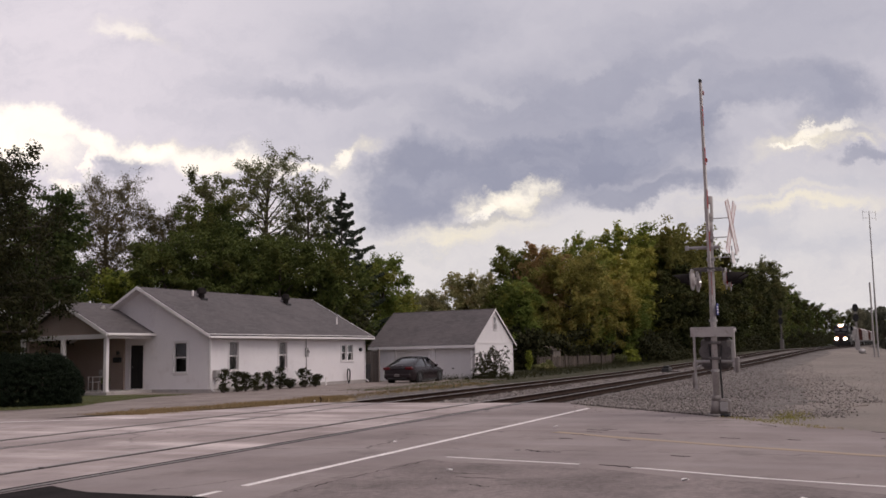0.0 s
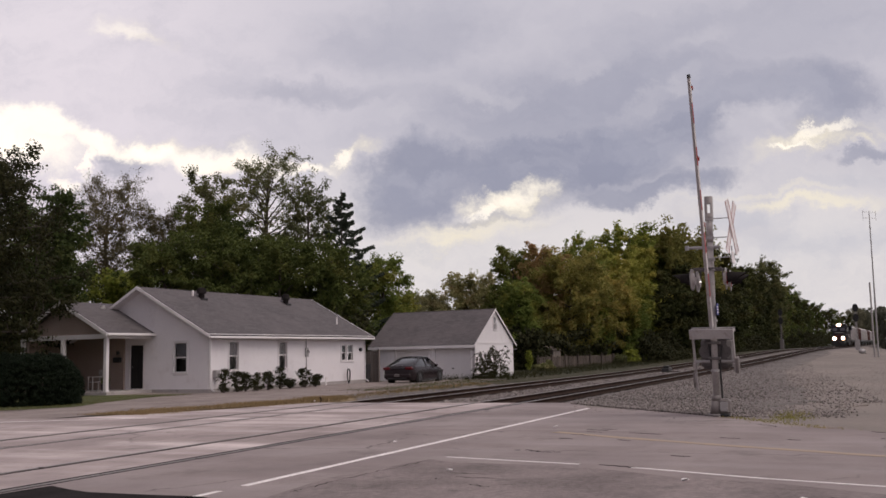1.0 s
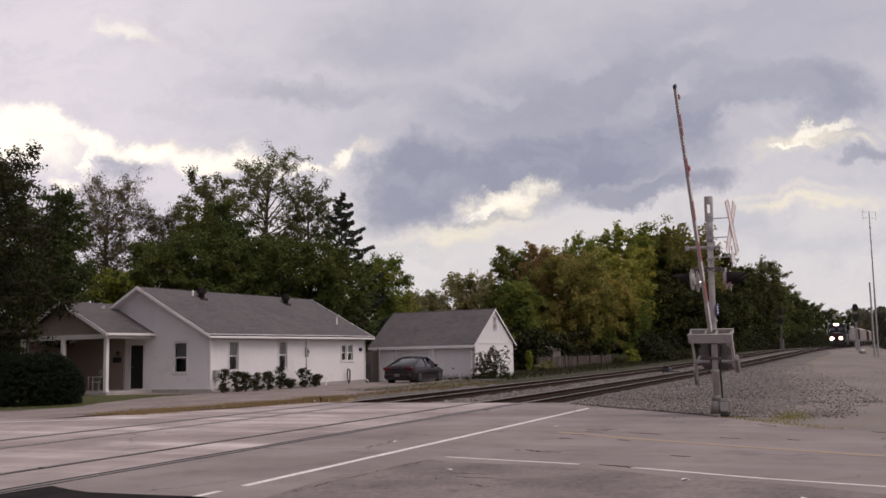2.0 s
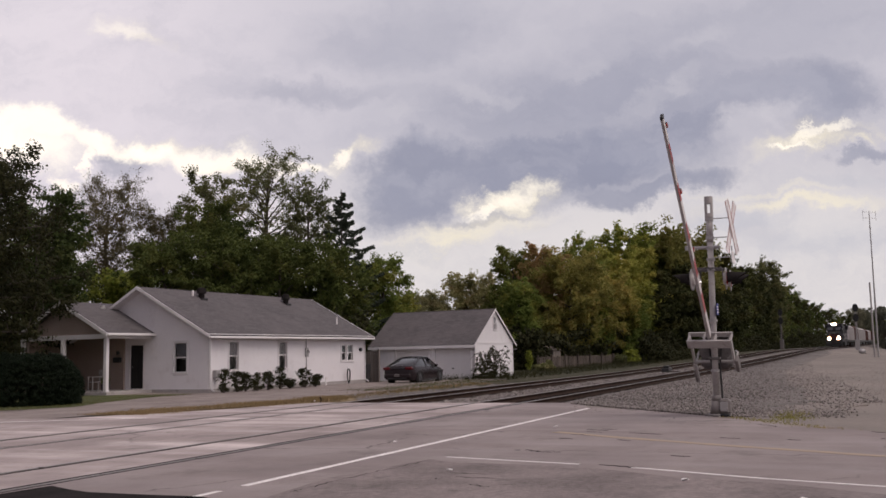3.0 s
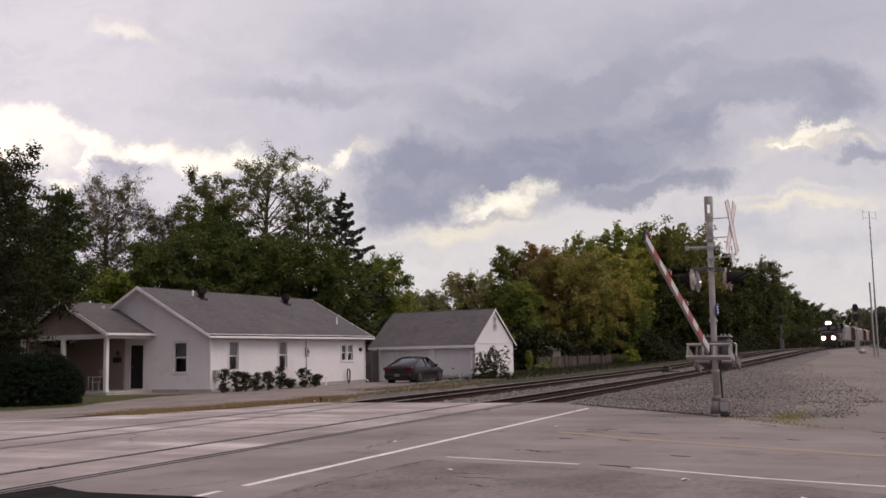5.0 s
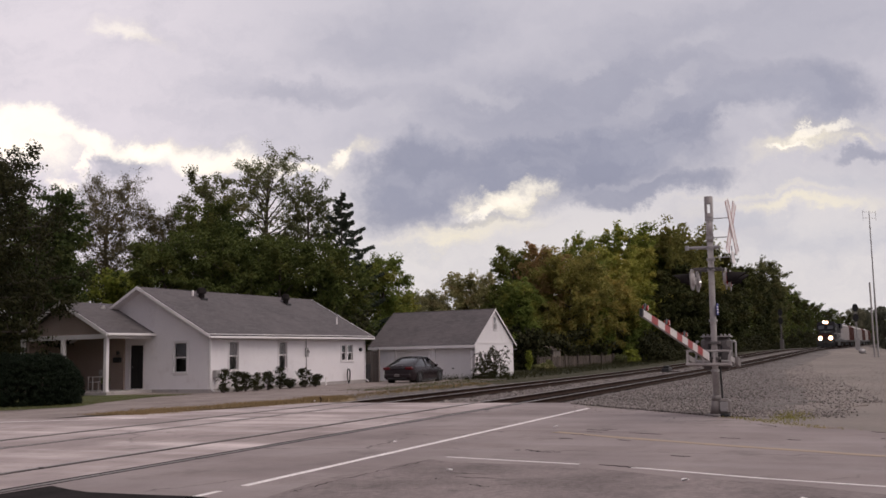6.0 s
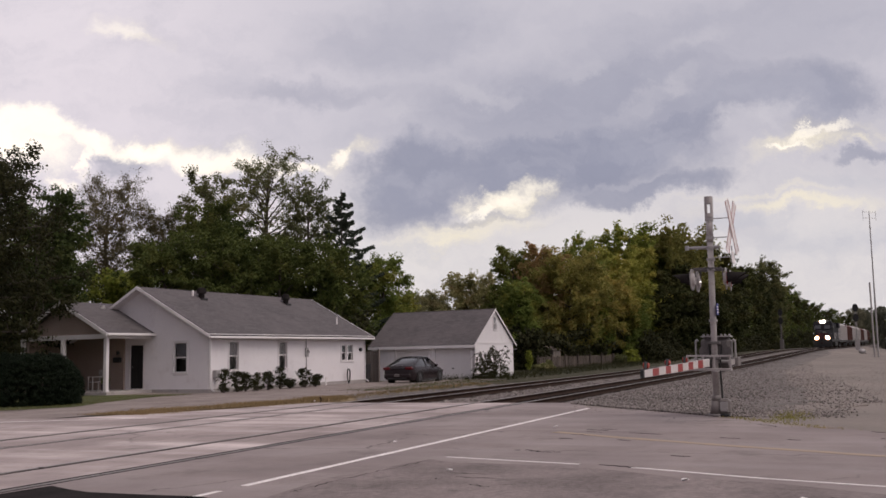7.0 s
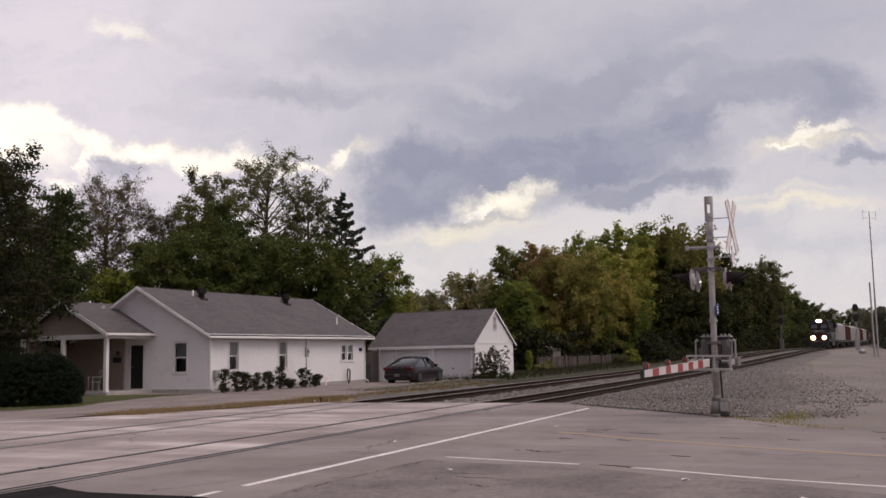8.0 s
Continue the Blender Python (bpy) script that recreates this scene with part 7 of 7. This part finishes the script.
def wagon(material, label):
    W = thing("freight_wagon", Matrix.Identity(4), label, "freight wagon", "train")
    bm = bmesh.new()
    sec = [(-1.45, 1.35), (-1.55, 2.4), (-1.52, 4.0), (-1.1, 4.45), (1.1, 4.45), (1.52, 4.0), (1.55, 2.4), (1.45, 1.35)]
    ends = []
    for x in (-8.3, 8.3):
        ends.append([bm.verts.new((x, y, z)) for y, z in sec])
    for i in range(8):
        bm.faces.new((ends[0][i], ends[0][(i + 1) % 8], ends[1][(i + 1) % 8], ends[1][i]))
    bm.faces.new(ends[0])
    bm.faces.new(ends[1])
    bmesh.ops.recalc_face_normals(bm, faces=bm.faces)
    part("body", bm, material, W)
    for i in range(14):
        x = -7.8 + i * 1.2
        for y in (-1.56, 1.56):
            part("rib", boxes([(x - 0.05, x + 0.05, y - 0.06, y + 0.06, 1.4, 4.05)]), material, W)
    part("roof_hatch", boxes([(-7, 7, -0.35, 0.35, 4.45, 4.58)], 0.03), M_GALV, W)
    part("underframe", boxes([(-8.6, 8.6, -1.3, 1.3, 0.98, 1.34)], 0.03), M_BLACK, W)
    part("coupler", boxes([(-9.1, -8.6, -0.14, 0.14, 0.75, 1.0), (8.6, 9.1, -0.14, 0.14, 0.75, 1.0)], 0.03), M_RUST, W)
    bogie(W, -6.2)
    bogie(W, 6.2)
    return W


loco = locomotive()
pale = wagon(M_WAGON, "pale grey ribbed freight wagon in the train")
brown = wagon(M_WAGON_BROWN, "oxide red ribbed freight wagon in the train")
consist = [(loco, 10.6), (pale, 30.6), (brown, 48.8), (copy_thing(pale, Matrix.Identity(4)), 67.0), (copy_thing(pale, Matrix.Identity(4)), 85.2), (copy_thing(brown, Matrix.Identity(4)), 103.4),
           (copy_thing(pale, Matrix.Identity(4)), 121.6), (copy_thing(brown, Matrix.Identity(4)), 139.8)]


# ---- beside the line ----
def line_signal(s, u, z, h, heads, label, steel):
    S = thing("railway_signal", at(s, u, z), label, "railway signal", "line-side signals")
    part("mast", tubes([((0, 0, -0.4), (0, 0, h), 0.10, 0.09, 12)]), steel, S)
    part("signal_case", boxes([(-0.45, 0.45, -0.35, 0.35, 0.0, 1.9)], 0.03), steel, S)
    part("ladder", tubes([((0.35, y, 0.2), (0.35, y, h - 0.3), 0.02, 0.02, 6) for y in (-0.2, 0.2)] + [((0.35, -0.2, z0), (0.35, 0.2, z0), 0.015, 0.015, 6) for z0 in np.arange(0.5, h - 0.4, 0.4)]), steel, S)
    for k in range(heads):
        z0 = h - 0.5 - k * 1.6
        bm = bmesh.new()
        pts = [(0.43 * math.cos(a), 0.64 * math.sin(a)) for a in (2 * math.pi * i / 24 for i in range(24))]
        v0 = [bm.verts.new((-0.20, y, z0 + z)) for y, z in pts]
        v1 = [bm.verts.new((-0.16, y, z0 + z)) for y, z in pts]
        bm.faces.new(v0)
        bm.faces.new(v1[::-1])
        for i in range(24):
            bm.faces.new((v0[i], v1[i], v1[(i + 1) % 24], v0[(i + 1) % 24]))
        bmesh.ops.recalc_face_normals(bm, faces=bm.faces)
        hd = part("signal_head", bm, M_BLACK, S, "black oval signal head")
        for dz in (-0.36, 0, 0.36):
            part("visor", tubes([((-0.2, 0, z0 + dz), (-0.5, 0, z0 + dz), 0.13, 0.14, 12)]), M_BLACK, hd)
        part("head_bracket", boxes([(-0.16, 0.1, -0.08, 0.08, z0 - 0.1, z0 + 0.1)]), M_BLACK, S)
    return S


line_signal(163.7, 0.3, 0.55, 7.4, 2, "two-head railway signal on a grey mast", M_GALV)
# same signal in darker steel: shade at the wood's edge is coloured in
line_signal(191.5, 13.6, 1.0, 7.6, 2, "two-head railway signal at the wood's edge, shade put into its colour", M_MACHINE)


def antenna_pole():
    A = thing("antenna_pole", pose(49.35, 107.6, -0.1, 0, 0.4, 20), "tall thin grey radio mast with a wire aerial", "antenna")
    part("pole", tubes([((0, 0, -0.3), (0, 0, 8.0), 0.11, 0.09, 12), ((0, 0, 8.0), (0, 0, 16.9), 0.08, 0.05, 10)]), M_GALV, A)
    part("aerial", tubes([((-0.95, 0, 16.2), (0.95, 0, 16.2), 0.022, 0.022, 6), ((-0.95, 0, 16.9), (0.95, 0, 16.9), 0.016, 0.016, 6)] + [((x, 0, 15.9), (x, 0, 17.1), 0.018, 0.018, 6) for x in (-0.95, 0, 0.95)]), M_GALV, A, "wire aerial")
    part("clamp", tubes([((0, 0, 15.0), (0, 0, 15.2), 0.10, 0.10, 8)]), M_GALV, A)
    P = thing("utility_pole", pose(49.28, 108.4, -0.1), "weathered grey pole beside the radio mast", "pole")
    part("pole", tubes([((0, 0, -0.3), (0, 0, 8.75), 0.11, 0.09, 12)]), M_WEATHERED, P)
    part("pole_cap", tubes([((0, 0, 8.75), (0, 0, 8.81), 0.11, 0.08, 12)]), M_GALV, P)


antenna_pole()


def cabinet():
    C = thing("equipment_cabinet", pose(45.9, 95.6, -0.15, 0, 0, 62), "white railway equipment cabinet at the lot's edge", "cabinet")
    part("body", boxes([(-1.3, 1.3, -1.0, 1.0, 0.1, 2.2)], 0.03), M_WHITE, C)
    part("roof", boxes([(-1.4, 1.4, -1.1, 1.1, 2.2, 2.3)], 0.03), M_GALV, C)
    d = part("door", boxes([(-1.34, -1.3, -0.4, 0.4, 0.2, 2.1)], 0.01), M_WHITE, C)
    part("handle", boxes([(-1.38, -1.34, 0.25, 0.32, 1.0, 1.2)]), M_BLACK, d)
    part("plinth", boxes([(-1.4, 1.4, -1.1, 1.1, -0.3, 0.1)]), M_CONCRETE, C)


cabinet()


def tank():
    T = thing("metal_tank", pose(55.2, 125, 0.0, 0, 0, 30), "small round silver tank on a dark stand", "tank")
    bm = bmesh.new()
    bmesh.ops.create_uvsphere(bm, u_segments=20, v_segments=12, radius=0.42)
    for v in bm.verts:
        v.co = (v.co.x * 1.25, v.co.y, v.co.z * 0.95 + 0.68)
    part("vessel", bm, M_GALV, T, "shiny metal vessel", True)
    part("hatch", tubes([((0, 0, 1.04), (0, 0, 1.14), 0.12, 0.12, 12)]), M_GALV, T)
    for x in (-0.4, 0.4):
        part("stand", boxes([(x - 0.06, x + 0.06, -0.4, 0.4, -0.2, 0.42)], 0.01), M_BLACK, T)


tank()


def switch_stand():
    S = thing("switch_machine", at(66.0, 12.3, -0.12), "low black switch machine between the tracks", "switch machine")
    part("body", boxes([(-0.7, 0.7, -0.25, 0.25, 0, 0.34)], 0.04), M_BLACK, S)
    part("motor_case", boxes([(-0.3, 0.2, -0.2, 0.2, 0.34, 0.5)], 0.04), M_BLACK, S)
    part("rod", tubes([((-0.4, -0.25, 0.1), (-0.4, -1.3, 0.05), 0.03, 0.03, 8)]), M_RUST, S)


switch_stand()


def yard_things():
    B = thing("rubbish_bin", hm @ pose(13.75, 0.35, 0.0, 0, 0, 8), "dark wheeled rubbish bin at the house corner", "bin")
    bm = bmesh.new()
    v = [bm.verts.new(p) for p in ((-0.22, -0.24, 0.06), (0.22, -0.24, 0.06), (0.22, 0.24, 0.06), (-0.22, 0.24, 0.06), (-0.29, -0.3, 0.95), (0.29, -0.3, 0.95), (0.29, 0.3, 0.95), (-0.29, 0.3, 0.95))]
    for f in ((3, 2, 1, 0), (4, 5, 6, 7), (0, 1, 5, 4), (1, 2, 6, 5), (2, 3, 7, 6), (3, 0, 4, 7)):
        bm.faces.new([v[i] for i in f])
    part("body", bm, M_BLACK, B)
    part("lid", boxes([(-0.31, 0.31, -0.32, 0.32, 0.95, 1.03)], 0.03), M_BLACK, B)
    for y in (-0.22, 0.22):
        part("wheel", tubes([((0.24, y - 0.03, 0.12), (0.24, y + 0.03, 0.12), 0.12, 0.12, 14)]), M_TYRE, B)
    F = thing("yard_fence", hm @ pose(15.2, 0.2, 0.0, 0, 0, 90), "grey board fence panel between house and garage", "fence")
    for i in range(16):
        part("board", boxes([(i * 0.15, i * 0.15 + 0.14, -0.012, 0.012, -0.1, 1.75)], 0.004), M_WOOD, F)
    for x in (0.0, 2.4):
        part("post", boxes([(x - 0.05, x + 0.05, 0.02, 0.12, -0.2, 1.85)], 0.006), M_WOOD, F)
    H = thing("hose_stand", hm @ pose(11.15, -0.22, 0.0), "black garden hose hung in a loop by the wall", "hose")
    pts = [(0.17 * math.sin(a) * (0.55 + 0.45 * math.cos(a / 2) ** 2), -0.02 * k, 0.42 + 0.38 * math.cos(a)) for k in range(3) for a in (2 * math.pi * i / 18 for i in range(18))]
    part("hose", tubes([(p, q, 0.022, 0.022, 6) for p, q in zip(pts, pts[1:])]), M_BLACK, H)
    part("stake", tubes([((0, 0.03, -0.1), (0, 0.03, 0.84), 0.015, 0.015, 6)]), M_BLACK, H)
    P = thing("standpipe", hm @ pose(8.9, -0.25, 0.0), "short white pipe by the house wall", "pipe")
    part("pipe", tubes([((0, 0, -0.1), (0, 0, 0.42), 0.03, 0.03, 10), ((0, 0, 0.40), (0.12, 0, 0.36), 0.025, 0.02, 8)]), M_WHITE, P)
    M = thing("marker_post", at(27.4, 16.6, -0.25), "short leaning dark steel post by the rails", "post")
    part("post", tubes([((0, 0, -0.1), (0.03, 0.05, 0.36), 0.03, 0.025, 8)]), M_RUST, M)
    part("post_cap", tubes([((0.03, 0.05, 0.36), (0.05, 0.10, 0.38), 0.03, 0.03, 8)]), M_RUST, M)


yard_things()


def litter():
    rnd = random.Random(12)
    for k, (s, u) in enumerate(((18.1, 5.6), (11.2, 4.9), (11.0, 1.9), (9.9, 0.6), (14.6, 7.4), (21.0, 19.2), (27.6, 17.0))):
        z = 0.004 if u < 17 else 0.0
        o = thing("litter", at(s, u, z, rnd.uniform(0, 180)), "small crumpled pale scrap lying on the road", "litter", "litter")
        bm = bmesh.new()
        bmesh.ops.create_icosphere(bm, subdivisions=2, radius=0.045)
        for v in bm.verts:
            n = 0.6 + 0.8 * noise.noise(v.co * 22 + Vector((k, 0, 0)))
            v.co = Vector((v.co.x * 1.5, v.co.y, max(-0.02, v.co.z * 0.5))) * max(0.4, n) + Vector((0, 0, 0.02))
        part("scrap", bm, M_WHITE, o)


litter()


def cracks():
    """Tar-dark broken cracks and worn holes in the road."""
    rows = [((12.3, 3.25), (12.05, 2.55), 0.07), ((17.15, 3.9), (16.9, 3.3), 0.06), ((17.75, 4.9), (17.5, 4.4), 0.05), ((10.75, 4.7), (10.6, 3.9), 0.05), ((18.0, -0.1), (17.5, -0.7), 0.06)]
    edge = [(9.0, 5.86), (9.34, 5.89), (10.09, 5.88), (10.8, 5.84), (11.38, 5.76), (12.28, 5.68)]
    rows += [(a, b, 0.035) for a, b in zip(edge, edge[1:])]
    rows += [((11.02, 4.95), (11.0, 4.25), 0.05), ((13.9, 4.8), (13.6, 4.3), 0.06), ((16.78, 4.95), (16.5, 4.45), 0.04), ((19.4, 1.9), (18.9, 1.5), 0.05)]
    rng = random.Random(77)
    for k in range(16):
        s, u, d = rng.uniform(9.5, 18), rng.uniform(-0.8, 5.2), rng.uniform(0.12, 0.4)
        rows.append(((s, u), (s - d * rng.uniform(0.2, 0.6), u - d), rng.uniform(0.02, 0.045)))
    for k, (a, b, w) in enumerate(rows):
        rnd = random.Random(k)
        a, b = Vector(a), Vector(b)
        nrm = Vector((-(b - a).y, (b - a).x)).normalized()
        n = 9
        up_, dn = [], []
        for i in range(n + 1):
            f = i / n
            p = a.lerp(b, f) + nrm * rnd.uniform(-0.04, 0.04)
            h = w * math.sin(math.pi * min(0.97, max(0.03, f))) * rnd.uniform(0.35, 1.0)
            up_.append(p + nrm * h / 2)
            dn.append(p - nrm * h / 2)
        bm = bmesh.new()
        prism(bm, [tuple(p) for p in up_ + dn[::-1]], -0.002, 0.0045)
        o = part("road_crack", bm, M_FLANGE)
        o.matrix_basis = TRACKS
        tagged(o, "dark broken crack in the asphalt", "crack", kind="structure")


cracks()


# ---- what moves ----
def motions():
    # the clouds drift slowly to the left
    walk(clouds, [(t, pose(0, 0, 0, 0, 0, 0.030 * t)) for t in (0.0, 2.0, 4.0, 6.0, 8.0)])
    # the gate comes down
    fall = [(0.0, 86.1), (0.25, 85.5), (0.5, 82.4), (1.0, 74.4), (1.5, 67.3), (2.0, 60.6), (2.5, 53.8), (3.0, 46.9), (3.5, 40.3), (4.0, 33.8), (4.5, 27.1), (5.0, 20.4), (5.5, 14.1), (6.0, 8.2), (6.4, 3.5), (6.7, 0.7), (6.95, -0.85), (7.2, -0.9), (8.0, -0.9)]
    base = SHAFT @ pose(0.075, 0.025, GATE_Z) @ pose(0, 0, 0, -0.8, 0, 180 - 2.6)
    walk(gate, [(t, base @ pose(0, 0, 0, 0, -a, 0)) for t, a in fall])
    # the train comes on along the near track
    for ob, back in consist:
        rows = []
        for t in (0.0, 1.0, 2.0, 3.0, 4.0, 5.0, 6.0, 7.0, 8.0):
            s = 210.9 - 6.25 * t - 0.012 * t * t + back
            a = math.degrees(math.atan2(bend(s + 5) - bend(s - 5), 10))
            tilt = math.degrees(math.atan2(rise(s + 5) - rise(s - 5), 10))
            rows.append((t, TRACKS @ pose(s, 10.055 + bend(s), rise(s) + 0.004, 0, -tilt, a)))
        walk(ob, rows)


motions()
